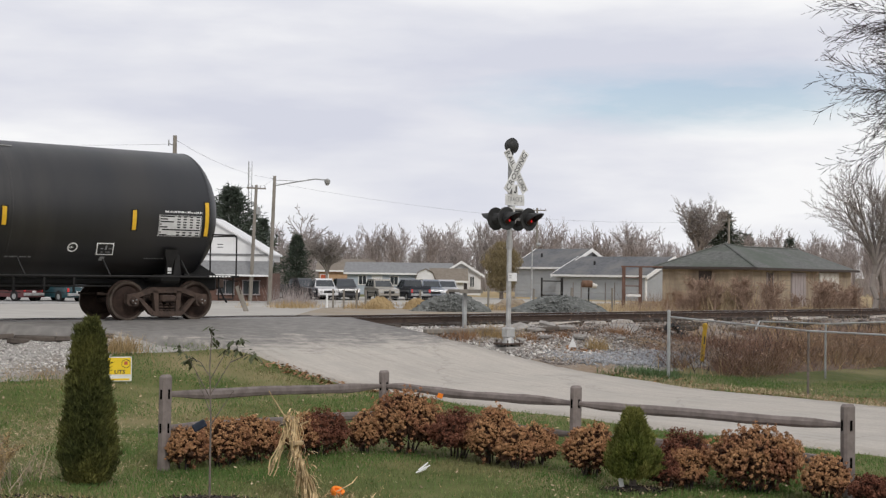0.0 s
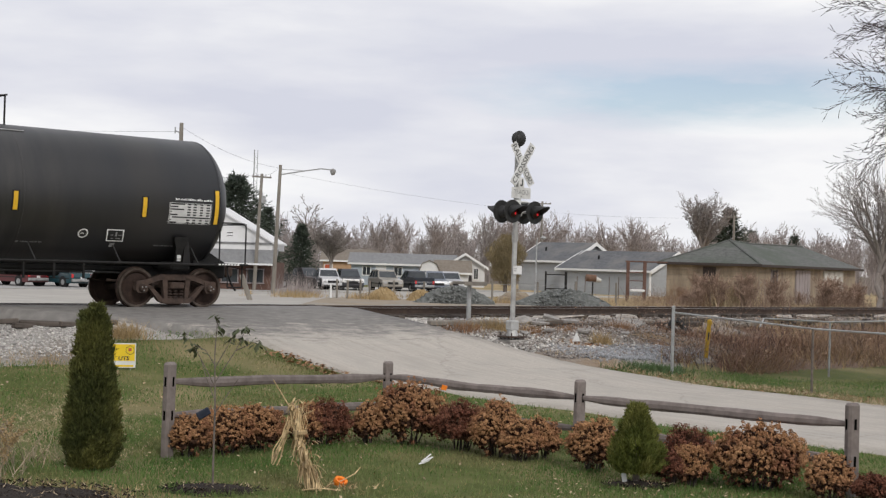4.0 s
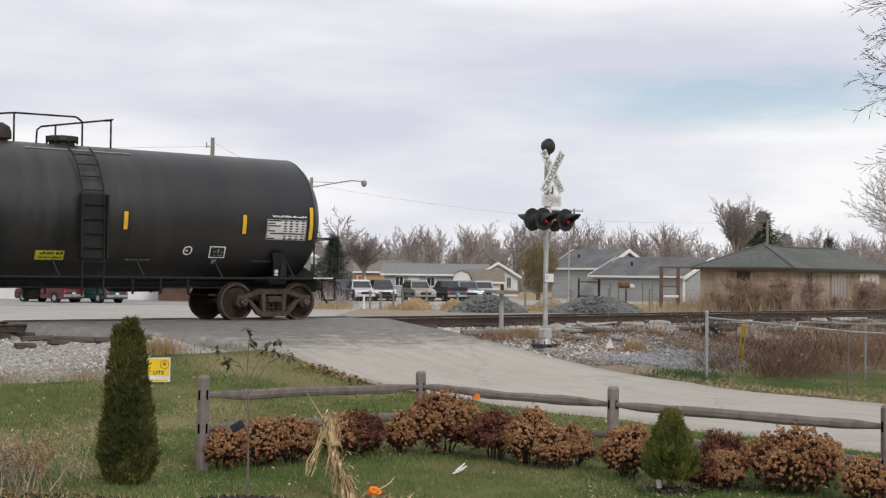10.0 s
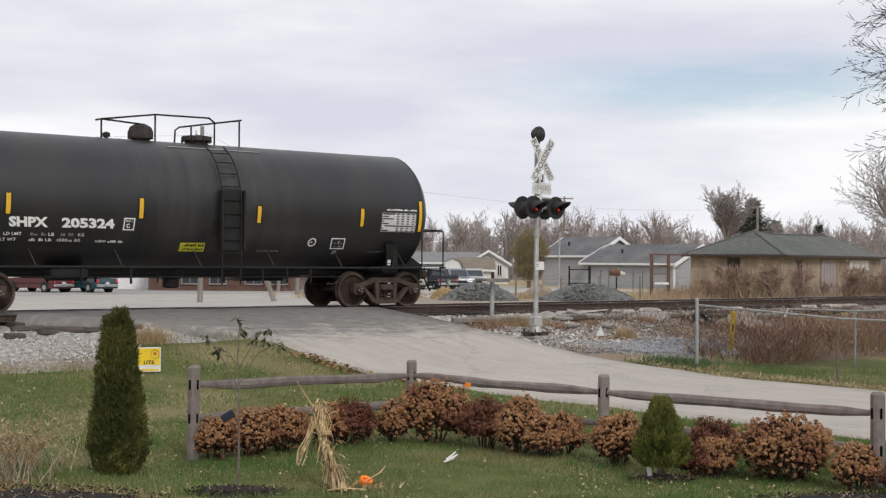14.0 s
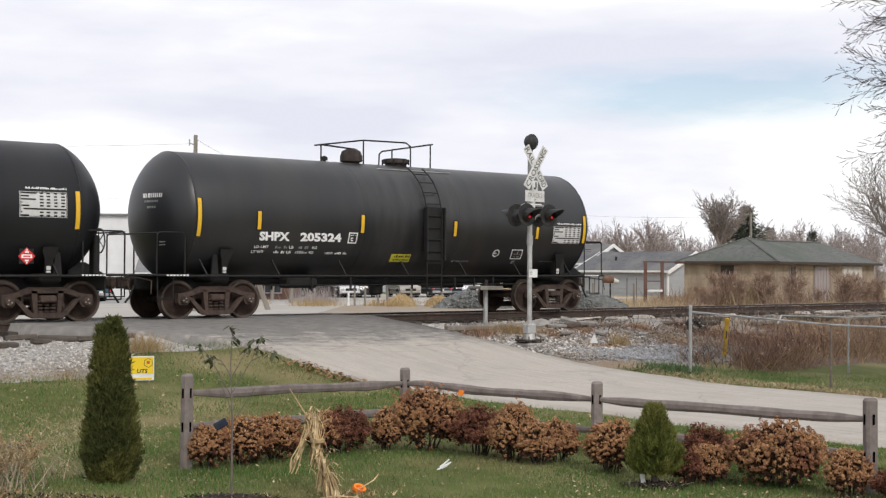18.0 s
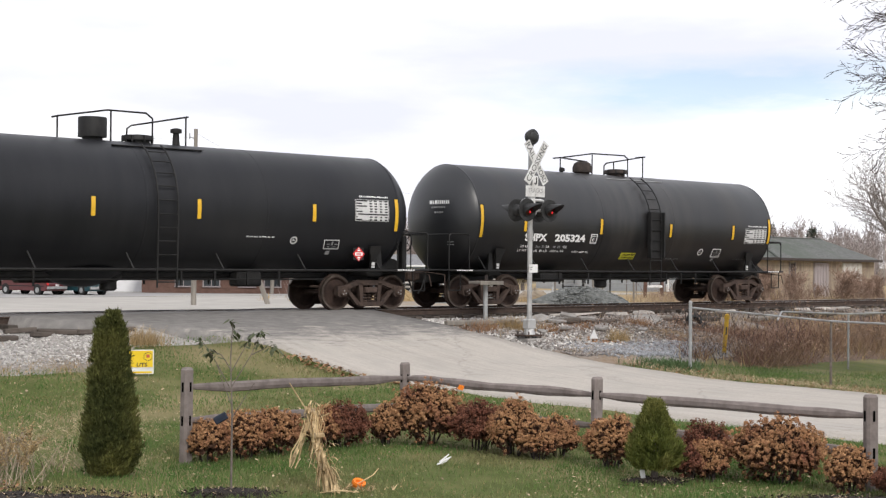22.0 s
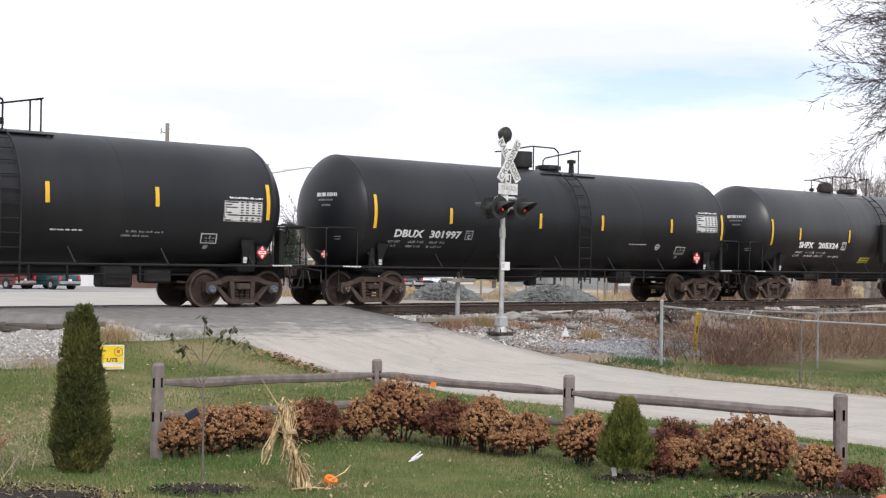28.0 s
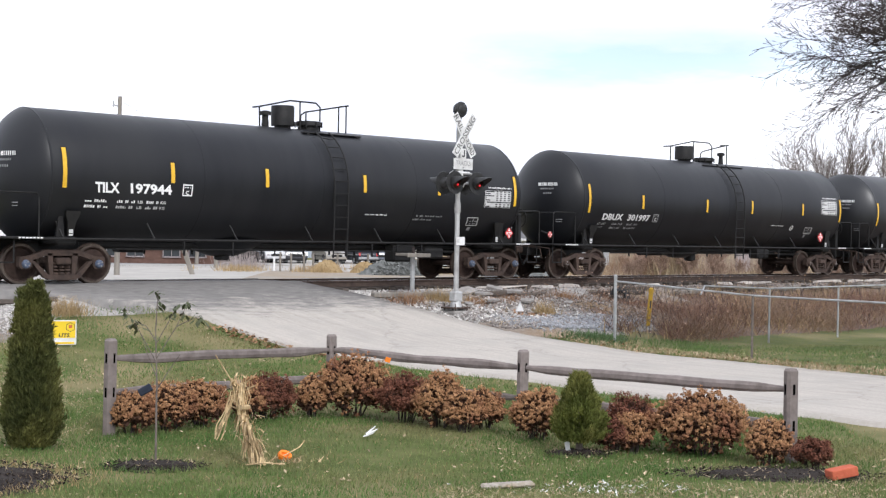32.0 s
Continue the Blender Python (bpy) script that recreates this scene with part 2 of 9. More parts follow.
# ---- materials ----
def mat(name, c1, c2, scale=5.0, rough=0.8, bump=0.0, bscale=None, metal=0.0, spec=0.3, big=None, bigscale=0.6,
        rand=0.0, island=0.0, stretch=(1, 1, 1), wave=None, trans=0.0, rough2=None, bdist=0.01, coat=0.0):
    """Principled surface: two colours by a fine noise, stains of a third by a broad one, bump, and a spread of tones over the repeats."""
    mt = bpy.data.materials.new(name)
    mt.use_nodes = True
    t = mt.node_tree
    p = t.nodes["Principled BSDF"]
    p.inputs["Metallic"].default_value = metal
    p.inputs["Roughness"].default_value = rough
    p.inputs["Specular IOR Level"].default_value = spec
    p.inputs["Coat Weight"].default_value = coat
    co = t.nodes.new("ShaderNodeTexCoord")
    ma = t.nodes.new("ShaderNodeMapping")
    ma.inputs["Scale"].default_value = stretch
    t.links.new(co.outputs["Object"], ma.inputs["Vector"])
    n = t.nodes.new("ShaderNodeTexNoise")
    n.inputs["Scale"].default_value, n.inputs["Detail"].default_value, n.inputs["Roughness"].default_value = scale, 6, 0.65
    t.links.new(ma.outputs["Vector"], n.inputs["Vector"])
    r = ramp(t, [(0.3, c1), (0.7, c2)])
    t.links.new(n.outputs["Fac"], r.inputs["Fac"])
    col = r.outputs["Color"]
    if big:
        nb = t.nodes.new("ShaderNodeTexNoise")
        nb.inputs["Scale"].default_value, nb.inputs["Detail"].default_value = bigscale, 4
        t.links.new(ma.outputs["Vector"], nb.inputs["Vector"])
        rb = ramp(t, [(0.45, (0, 0, 0)), (0.68, (1, 1, 1))])
        t.links.new(nb.outputs["Fac"], rb.inputs["Fac"])
        mx = t.nodes.new("ShaderNodeMix")
        mx.data_type = "RGBA"
        t.links.new(rb.outputs["Color"], mx.inputs[0])
        t.links.new(col, mx.inputs[6])
        mx.inputs[7].default_value = (*big, 1)
        col = mx.outputs[2]
    if rand or island:
        src = t.nodes.new("ShaderNodeObjectInfo").outputs["Random"] if rand else t.nodes.new("ShaderNodeNewGeometry").outputs["Random Per Island"]
        k = rand or island
        mr = t.nodes.new("ShaderNodeMapRange")
        mr.inputs["To Min"].default_value, mr.inputs["To Max"].default_value = 1 - k, 1 + k
        t.links.new(src, mr.inputs["Value"])
        hs = t.nodes.new("ShaderNodeHueSaturation")
        t.links.new(mr.outputs[0], hs.inputs["Value"])
        t.links.new(col, hs.inputs["Color"])
        col = hs.outputs["Color"]
    t.links.new(col, p.inputs["Base Color"])
    if rough2 is not None:
        mr2 = t.nodes.new("ShaderNodeMapRange")
        mr2.inputs["To Min"].default_value, mr2.inputs["To Max"].default_value = rough, rough2
        t.links.new(n.outputs["Fac"], mr2.inputs["Value"])
        t.links.new(mr2.outputs[0], p.inputs["Roughness"])
    if bump:
        nn = t.nodes.new("ShaderNodeTexNoise")
        nn.inputs["Scale"].default_value, nn.inputs["Detail"].default_value = bscale or scale * 4, 4
        t.links.new(ma.outputs["Vector"], nn.inputs["Vector"])
        bp = t.nodes.new("ShaderNodeBump")
        bp.inputs["Strength"].default_value, bp.inputs["Distance"].default_value = bump, bdist
        t.links.new(nn.outputs["Fac"], bp.inputs["Height"])
        t.links.new(bp.outputs["Normal"], p.inputs["Normal"])
    if trans:
        p.inputs["Subsurface Weight"].default_value = 0.0
        tl = t.nodes.new("ShaderNodeBsdfTranslucent")
        t.links.new(col, tl.inputs["Color"])
        ms = t.nodes.new("ShaderNodeMixShader")
        ms.inputs[0].default_value = trans
        t.links.new(p.outputs[0], ms.inputs[1])
        t.links.new(tl.outputs[0], ms.inputs[2])
        t.links.new(ms.outputs[0], t.nodes["Material Output"].inputs["Surface"])
    return mt


def glow(name, colour, strength, base=(0.1, 0.01, 0.01)):
    mt = mat(name, base, base, rough=0.25, spec=0.5)
    p = mt.node_tree.nodes["Principled BSDF"]
    p.inputs["Emission Color"].default_value = (*colour, 1)
    p.inputs["Emission Strength"].default_value = strength
    return mt


def glass(name, tint=(0.03, 0.035, 0.04)):
    return mat(name, tint, tuple(a * 1.4 for a in tint), scale=1.0, rough=0.06, spec=0.6)


M_SOIL = mat("grass_soil", (0.066, 0.09, 0.026), (0.14, 0.14, 0.055), scale=1.6, rough=0.95, bump=0.6, bscale=30, spec=0.1, big=(0.235, 0.195, 0.105), bigscale=0.35)
M_GRASS = mat("grass", (0.062, 0.138, 0.03), (0.155, 0.225, 0.066), scale=0.9, rough=0.7, island=0.35, big=(0.22, 0.215, 0.095), bigscale=0.45, trans=0.3)
M_DRYGRASS = mat("dry_grass", (0.33, 0.23, 0.11), (0.45, 0.34, 0.19), scale=2, rough=0.85, island=0.35, trans=0.25)
M_ASPH = mat("patched_asphalt", (0.155, 0.147, 0.14), (0.245, 0.234, 0.224), scale=3, rough=0.88, bump=0.4, bscale=90, spec=0.25, big=(0.24, 0.23, 0.22), bigscale=0.7)


def worn_road():
    """Thin asphalt that wears through to concrete down the ramp, in streaks along the track."""
    mt = mat("worn_road_surface", (0.395, 0.362, 0.32), (0.50, 0.46, 0.41), scale=16, rough=0.92, bump=0.5, bscale=45, spec=0.15, big=(0.40, 0.372, 0.333), bigscale=0.9, bdist=.015)
    t = mt.node_tree
    p = t.nodes["Principled BSDF"]
    pale = p.inputs["Base Color"].links[0].from_socket
    geo = t.nodes.new("ShaderNodeNewGeometry")
    dot = t.nodes.new("ShaderNodeVectorMath")
    dot.operation = "DOT_PRODUCT"
    t.links.new(geo.outputs["Position"], dot.inputs[0])
    dot.inputs[1].default_value = NM
    up = t.nodes.new("ShaderNodeMapRange")
    up.inputs["From Min"].default_value, up.inputs["From Max"].default_value = 22.5, 28.0
    t.links.new(dot.outputs["Value"], up.inputs["Value"])
    mp_ = t.nodes.new("ShaderNodeMapping")
    mp_.vector_type = "TEXTURE"
    mp_.inputs["Rotation"].default_value = (0, 0, radians(TURN - 8))
    mp_.inputs["Scale"].default_value = (1.5, 0.42, 1)
    t.links.new(geo.outputs["Position"], mp_.inputs["Vector"])
    ns = t.nodes.new("ShaderNodeTexNoise")
    ns.inputs["Scale"].default_value, ns.inputs["Detail"].default_value, ns.inputs["Roughness"].default_value = 2.2, 12, 0.78
    t.links.new(mp_.outputs["Vector"], ns.inputs["Vector"])
    ad = t.nodes.new("ShaderNodeMath")
    ad.operation = "MULTIPLY_ADD"
    t.links.new(ns.outputs["Fac"], ad.inputs[0])
    ad.inputs[1].default_value = 1.5
    t.links.new(up.outputs[0], ad.inputs[2])
    fr = ramp(t, [(0.0, (0, 0, 0)), (1.0, (1, 1, 1))])
    sc = t.nodes.new("ShaderNodeMapRange")
    sc.inputs["From Min"].default_value, sc.inputs["From Max"].default_value = 1.26, 1.5
    t.links.new(ad.outputs[0], sc.inputs["Value"])
    t.links.new(sc.outputs[0], fr.inputs["Fac"])
    n3 = t.nodes.new("ShaderNodeTexNoise")
    n3.inputs["Scale"].default_value, n3.inputs["Detail"].default_value = 5.0, 10
    t.links.new(mp_.outputs["Vector"], n3.inputs["Vector"])
    dk = ramp(t, [(0.3, (0.165, 0.156, 0.147)), (0.5, (0.205, 0.195, 0.184)), (0.7, (0.25, 0.237, 0.222))])
    t.links.new(n3.outputs["Fac"], dk.inputs["Fac"])
    run = t.nodes.new("ShaderNodeMapping")
    run.vector_type = "TEXTURE"
    run.inputs["Rotation"].default_value = (0, 0, radians(TURN))
    run.inputs["Scale"].default_value = (.16, 3.2, 1)
    t.links.new(geo.outputs["Position"], run.inputs["Vector"])
    n4 = t.nodes.new("ShaderNodeTexNoise")
    n4.inputs["Scale"].default_value, n4.inputs["Detail"].default_value, n4.inputs["Roughness"].default_value = 1.0, 8, .7
    t.links.new(run.outputs["Vector"], n4.inputs["Vector"])
    k4 = ramp(t, [(0.42, (0, 0, 0)), (0.72, (.55, .55, .55))])
    t.links.new(n4.outputs["Fac"], k4.inputs["Fac"])
    streak = t.nodes.new("ShaderNodeMix")
    streak.data_type = "RGBA"
    t.links.new(k4.outputs["Color"], streak.inputs[0])
    t.links.new(pale, streak.inputs[6])
    streak.inputs[7].default_value = (.30, .275, .245, 1)
    vor = t.nodes.new("ShaderNodeTexVoronoi")
    vor.feature = "DISTANCE_TO_EDGE"
    vor.inputs["Scale"].default_value, vor.inputs["Randomness"].default_value = .22, 1.0
    wob = t.nodes.new("ShaderNodeVectorMath")
    wob.operation = "ADD"
    t.links.new(geo.outputs["Position"], wob.inputs[0])
    n5 = t.nodes.new("ShaderNodeTexNoise")
    n5.inputs["Scale"].default_value, n5.inputs["Detail"].default_value = 1.5, 6
    t.links.new(geo.outputs["Position"], n5.inputs["Vector"])
    t.links.new(n5.outputs["Color"], wob.inputs[1])
    t.links.new(wob.outputs[0], vor.inputs["Vector"])
    ck = ramp(t, [(0.0, (.3, .3, .3)), (0.008, (0, 0, 0))])
    t.links.new(vor.outputs["Distance"], ck.inputs["Fac"])
    crack = t.nodes.new("ShaderNodeMix")
    crack.data_type = "RGBA"
    t.links.new(ck.outputs["Color"], crack.inputs[0])
    t.links.new(streak.outputs[2], crack.inputs[6])
    crack.inputs[7].default_value = (.17, .155, .14, 1)
    pale = crack.outputs[2]
    mx = t.nodes.new("ShaderNodeMix")
    mx.data_type = "RGBA"
    t.links.new(fr.outputs["Color"], mx.inputs[0])
    t.links.new(pale, mx.inputs[6])
    t.links.new(dk.outputs["Color"], mx.inputs[7])
    t.links.new(mx.outputs[2], p.inputs["Base Color"])
    return mt


M_ROAD = worn_road()
M_STONE = mat("white_limestone", (0.29, 0.27, 0.25), (0.57, 0.55, 0.515), scale=6, rough=0.9, bump=0.5, island=0.45, spec=0.2)
M_GRAVEL = mat("ballast_gravel", (0.24, 0.225, 0.205), (0.55, 0.53, 0.50), scale=14, rough=0.95, bump=1.0, bscale=26, spec=0.15, big=(0.21, 0.175, 0.14), bigscale=0.5, bdist=0.04)
M_RUBBLE = mat("weathered_rubble", (0.12, 0.10, 0.088), (0.35, 0.32, 0.295), scale=6, rough=0.95, bump=0.5, island=0.5, spec=0.15)
M_EARTH = mat("stony_brown_earth", (0.16, 0.138, 0.118), (0.36, 0.33, 0.30), scale=9, rough=0.95, bump=1.0, bscale=20, bdist=0.04, big=(0.24, 0.17, 0.105), bigscale=0.6)
M_GREYST = mat("blue_grey_gravel", (0.19, 0.195, 0.205), (0.36, 0.365, 0.375), scale=9, rough=0.95, bump=1.0, bscale=22, island=0.4, spec=0.2, bdist=0.03)
M_RAILSIDE = mat("rusted_rail", (0.05, 0.036, 0.03), (0.10, 0.072, 0.058), scale=8, rough=0.85, bump=0.3, metal=0.3)
M_RAILTOP = mat("polished_rail_head", (0.36, 0.35, 0.34), (0.5, 0.49, 0.48), scale=5, rough=0.32, metal=0.9, stretch=(0.2, 1, 1))
M_TIE = mat("creosote_tie", (0.05, 0.042, 0.036), (0.12, 0.10, 0.085), scale=7, rough=0.95, bump=0.7, rand=0.3, stretch=(0.3, 1, 1))
M_TANK = mat("black_tank_paint", (0.0065, 0.0071, 0.0092), (0.0112, 0.0121, 0.015), scale=2.2, rough=0.36, rough2=0.52, bump=0.05, bscale=3, spec=0.31, big=(0.015, 0.0155, 0.017), bigscale=0.5, stretch=(1, .35, .35))
M_TANKBLUE = mat("black_tank_paint_sheen", (0.0065, 0.0072, 0.009), (0.012, 0.013, 0.0155), scale=2.4, rough=0.34, rough2=0.5, bump=0.05, bscale=3, spec=0.62, big=(0.019, 0.0175, 0.0165), bigscale=0.7, stretch=(1, .25, .25))
M_TOPRUST = mat("sooty_rusted_fittings", (0.018, 0.015, 0.014), (0.06, 0.046, 0.04), scale=7, rough=0.75, spec=0.25)
M_DULLWHITE = mat("chalky_stencil_paint", (0.52, 0.52, 0.51), (0.68, 0.68, 0.67), scale=9, rough=0.7)
M_DIM = mat("dulled_stencil_paint", (0.42, 0.42, 0.41), (0.58, 0.58, 0.57), scale=9, rough=0.7)
M_BLACK = mat("black_steel", (0.008, 0.008, 0.0085), (0.02, 0.019, 0.018), scale=5, rough=0.6, spec=0.3)
M_TRUCK = mat("rusty_cast_steel", (0.032, 0.024, 0.021), (0.085, 0.058, 0.046), scale=6, rough=0.85, bump=0.4, spec=0.25, rand=0.25)
M_WHEEL = mat("brown_wheel_steel", (0.022, 0.015, 0.013), (0.058, 0.037, 0.029), scale=5, rough=0.8, bump=0.2, spec=0.2)
M_TREAD = mat("bright_wheel_rim", (0.055, 0.042, 0.034), (0.15, 0.12, 0.10), scale=4, rough=0.5, metal=0.6)
M_CAPBLUE = mat("blue_bearing_cap", (0.045, 0.06, 0.10), (0.15, 0.18, 0.24), scale=14, rough=0.6)
M_WHITE = mat("white_stencil_paint", (0.74, 0.74, 0.73), (0.88, 0.88, 0.87), scale=9, rough=0.6)
M_PANEL = mat("white_panel_paint", (0.50, 0.50, 0.49), (0.64, 0.64, 0.63), scale=9, rough=0.6)
M_FADED = mat("faded_stencil_paint", (0.20, 0.20, 0.20), (0.34, 0.34, 0.34), scale=12, rough=0.7)
M_YELLOW = mat("yellow_reflector", (0.62, 0.36, 0.015), (0.78, 0.47, 0.03), scale=9, rough=0.4, spec=0.5)
M_PLACARD = mat("yellow_placard", (0.50, 0.47, 0.03), (0.60, 0.56, 0.06), scale=9, rough=0.6)
M_RED = mat("red_placard", (0.55, 0.03, 0.03), (0.65, 0.05, 0.05), scale=9, rough=0.5)
M_GALV = mat("galvanised_steel", (0.33, 0.34, 0.34), (0.48, 0.49, 0.49), scale=12, rough=0.55, metal=0.5, big=(0.27, 0.26, 0.25), bigscale=3)
M_WOOD = mat("weathered_rail_wood", (0.135, 0.112, 0.102), (0.245, 0.21, 0.195), scale=5, rough=0.9, bump=0.6, bscale=18, rand=0.12, stretch=(1, 1, 1))
M_POLE = mat("grey_pole_wood", (0.15, 0.135, 0.115), (0.29, 0.265, 0.23), scale=4, rough=0.95, bump=0.4, stretch=(1, 1, 0.15))
M_BARK = mat("grey_bark", (0.085, 0.068, 0.058), (0.20, 0.17, 0.15), scale=8, rough=0.95, bump=0.5, island=0.12)
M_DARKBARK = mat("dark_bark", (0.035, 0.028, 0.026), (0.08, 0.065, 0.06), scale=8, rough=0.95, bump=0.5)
# twig colour lightened to stand in for distance haze
M_FARTWIG = mat("haze_tinted_twigs", (0.26, 0.222, 0.208), (0.37, 0.328, 0.312), scale=0.2, rough=1.0, island=0.2, spec=0.0)
M_MULCH = mat("dark_mulch", (0.011, 0.009, 0.008), (0.05, 0.038, 0.031), scale=26, rough=0.95, bump=1.0, bscale=40, bdist=0.04)
M_CHIP = mat("mulch_chip", (0.012, 0.009, 0.008), (0.045, 0.033, 0.027), scale=20, rough=0.95, island=.6)



def dust_streaks(mt, centre, half_width, colour, amount):
    """Dust washed down the barrel in streaks below the top fittings."""
    t = mt.node_tree
    p = t.nodes["Principled BSDF"]
    paint = p.inputs["Base Color"].links[0].from_socket
    co = t.nodes.new("ShaderNodeTexCoord")
    sep = t.nodes.new("ShaderNodeSeparateXYZ")
    t.links.new(co.outputs["Object"], sep.inputs[0])
    dist = t.nodes.new("ShaderNodeMath")
    dist.operation = "SUBTRACT"
    t.links.new(sep.outputs["X"], dist.inputs[0])
    dist.inputs[1].default_value = centre
    ab = t.nodes.new("ShaderNodeMath")
    ab.operation = "ABSOLUTE"
    t.links.new(dist.outputs[0], ab.inputs[0])
    near = t.nodes.new("ShaderNodeMapRange")
    near.inputs["From Min"].default_value, near.inputs["From Max"].default_value = half_width, half_width * .3
    t.links.new(ab.outputs[0], near.inputs["Value"])
    ma = t.nodes.new("ShaderNodeMapping")
    ma.inputs["Scale"].default_value = (2.6, .3, .6)
    t.links.new(co.outputs["Object"], ma.inputs["Vector"])
    n = t.nodes.new("ShaderNodeTexNoise")
    n.inputs["Scale"].default_value, n.inputs["Detail"].default_value, n.inputs["Roughness"].default_value = 1.0, 6, .6
    t.links.new(ma.outputs["Vector"], n.inputs["Vector"])
    r = ramp(t, [(0.38, (0, 0, 0)), (0.68, (amount, amount, amount))])
    t.links.new(n.outputs["Fac"], r.inputs["Fac"])
    mul = t.nodes.new("ShaderNodeMath")
    mul.operation = "MULTIPLY"
    t.links.new(r.outputs["Color"], mul.inputs[0])
    t.links.new(near.outputs[0], mul.inputs[1])
    mx = t.nodes.new("ShaderNodeMix")
    mx.data_type = "RGBA"
    t.links.new(mul.outputs[0], mx.inputs[0])
    t.links.new(paint, mx.inputs[6])
    mx.inputs[7].default_value = (*colour, 1)
    t.links.new(mx.outputs[2], p.inputs["Base Color"])


dust_streaks(M_TANKBLUE, .3, 3.2, (.055, .05, .045), .55)
dust_streaks(M_TANK, .3, 4.5, (.03, .03, .032), .22)

# ---- ground, road, track ----
def bumpy(x, y, k=0.035):
    return k * noise.noise(Vector((x * 0.6, y * 0.6, 0.3))) + 0.4 * k * noise.noise(Vector((x * 2.1, y * 2.1, 1.3)))


def sheet(name, ss, ns, zfun, material, label, category, kind="structure", thick=0.0):
    vs, fs = [], []
    k = len(ns)
    for s in ss:
        for n in ns:
            p = W(s, n)
            vs.append((p.x, p.y, zfun(s, n, p)))
    for i in range(len(ss) - 1):
        for j in range(k - 1):
            a = i * k + j
            fs.append((a, a + k, a + k + 1, a + 1))
    me = quick(name, vs, fs, material)
    me.shade_smooth()
    return tagged(new(name, me), label, category, "", kind)


def ground_height(s, n, p):
    z = zt(n)
    if -20 < s < 75 and -5 < n < 45:
        z += bumpy(p.x, p.y)
    if 26.4 < n < 32.4:
        z -= .3
    return z - (0.02 if abs(n) < 200 else 0.6)


fine_s = list(np.arange(-20, 76, 0.8))
fine_n = list(np.arange(-4, 44, 0.6))
sheet("ground", [-4000, -1200, -400, -150, -60, -35] + fine_s + [90, 130, 200, 400, 1200, 4000],
      [-4000, -1200, -300, -80, -30, -12] + fine_n + [55, 75, 110, 200, 500, 1500, 4000], ground_height, M_SOIL,
      "patchy autumn lawn and rough ground of green and straw tones", "ground")

ROAD_N = [-80, -20, 0, 10, 16, 20, 22.2, 24, 25.2, 26.3, 27.1, 27.6, 28.0, 28.44]
ROAD_L = [16.9, 17.0, 17.0, 17.0, 17.0, 16.9, 16.2, 16.1, 16.1, 15.6, 14.1, 12.5, 11.6, 11.3]
ROAD_R = [23.1, 23.1, 23.1, 23.1, 23.1, 23.1, 22.9, 22.72, 22.5, 22.05, 21.5, 21.2, 21.0, 20.9]


def road_z(n):
    return float(np.interp(n, [19, 22.4, 24.5, 26, 27.3, 28, 28.45, 30.2, 31, 33, 37, 42], [0.02, .22, .5, .78, 1.09, 1.21, 1.265, 1.265, 1.2, .9, .3, .02]))


def strip(name, ns, left, right, lift, material, label, category, cols=10, ragged=0.0, seed=3):
    """A pavement between two edges, as a slab with a skirt 8 cm deep."""
    rnd = random.Random(seed)
    vs, fs = [], []
    dense = []
    for a, b in zip(ns, ns[1:]):
        m = max(1, int((b - a) / 0.35)) if b - a < 12 else max(1, int((b - a) / 2))
        dense += [a + (b - a) * i / m for i in range(m)]
    dense.append(ns[-1])
    for n in dense:
        l, r = np.interp(n, ns, left), np.interp(n, ns, right)
        l, r = l + ragged * rnd.uniform(-1, 1), r + ragged * rnd.uniform(-1, 1)
        row = [(l - .1, -0.28)] + [(l + (r - l) * i / cols, 0) for i in range(cols + 1)] + [(r + .1, -0.28)]
        for s, dz in row:
            p = W(s, n)
            vs.append((p.x, p.y, road_z(n) + lift + dz + bumpy(p.x, p.y, 0.012)))
    k = cols + 3
    for i in range(len(dense) - 1):
        for j in range(k - 1):
            a = i * k + j
            fs.append((a, a + 1, a + k + 1, a + k))
    me = quick(name, vs, fs, material)
    return tagged(new(name, me), label, category, "", "structure")


strip("road", ROAD_N, ROAD_L, ROAD_R, 0.03, M_ROAD, "pale worn country road climbing to the level crossing", "road", ragged=0.04)
strip("road_between_rails", [28.70, 29.4, 29.96], [11.4, 11.4, 11.4], [20.9, 20.9, 20.9], 0.0, M_ASPH, "asphalt infill between the crossing rails", "road")
strip("road_beyond_rails", [30.2, 31, 33, 37, 42, 76], [11.4, 11.6, 12.5, 13, 13, 13], [20.9, 20.9, 21, 21, 21, 21], 0.03, M_ASPH, "asphalt road going down beyond the track", "road", ragged=0.05)

def ballast_height(s, n, p):
    edge = float(np.interp(n, [26.3, 26.9, 27.6, 28.3, 28.5, 30.4, 31, 32.5], [-0.12, 0.02, -0.06, -0.08, 0.0, 0.0, 0.0, -0.15]))
    return zt(n) + edge + bumpy(p.x, p.y, 0.05)


for a, b, M_BED in ((-70, 11.4, M_GRAVEL), (20.9, 170, M_EARTH)):
    step = 0.7 if b < 100 else 0.9
    sheet("ballast_bed", list(np.arange(a, min(b, 75), step)) + ([b] if b > 76 else [11.38]), list(np.arange(26.3, 32.6, 0.35)), ballast_height, M_BED,
          "crushed stone ballast along the track", "ballast")


def apron_height(s, n, p):
    e = min((n - 24.1) * 0.12, (27.4 - n) * 0.3, (14.0 - 1.0 * (27 - n) - s) * 0.12, 0.05)
    return zt(n) + max(-0.1, e) + bumpy(p.x, p.y, 0.05)


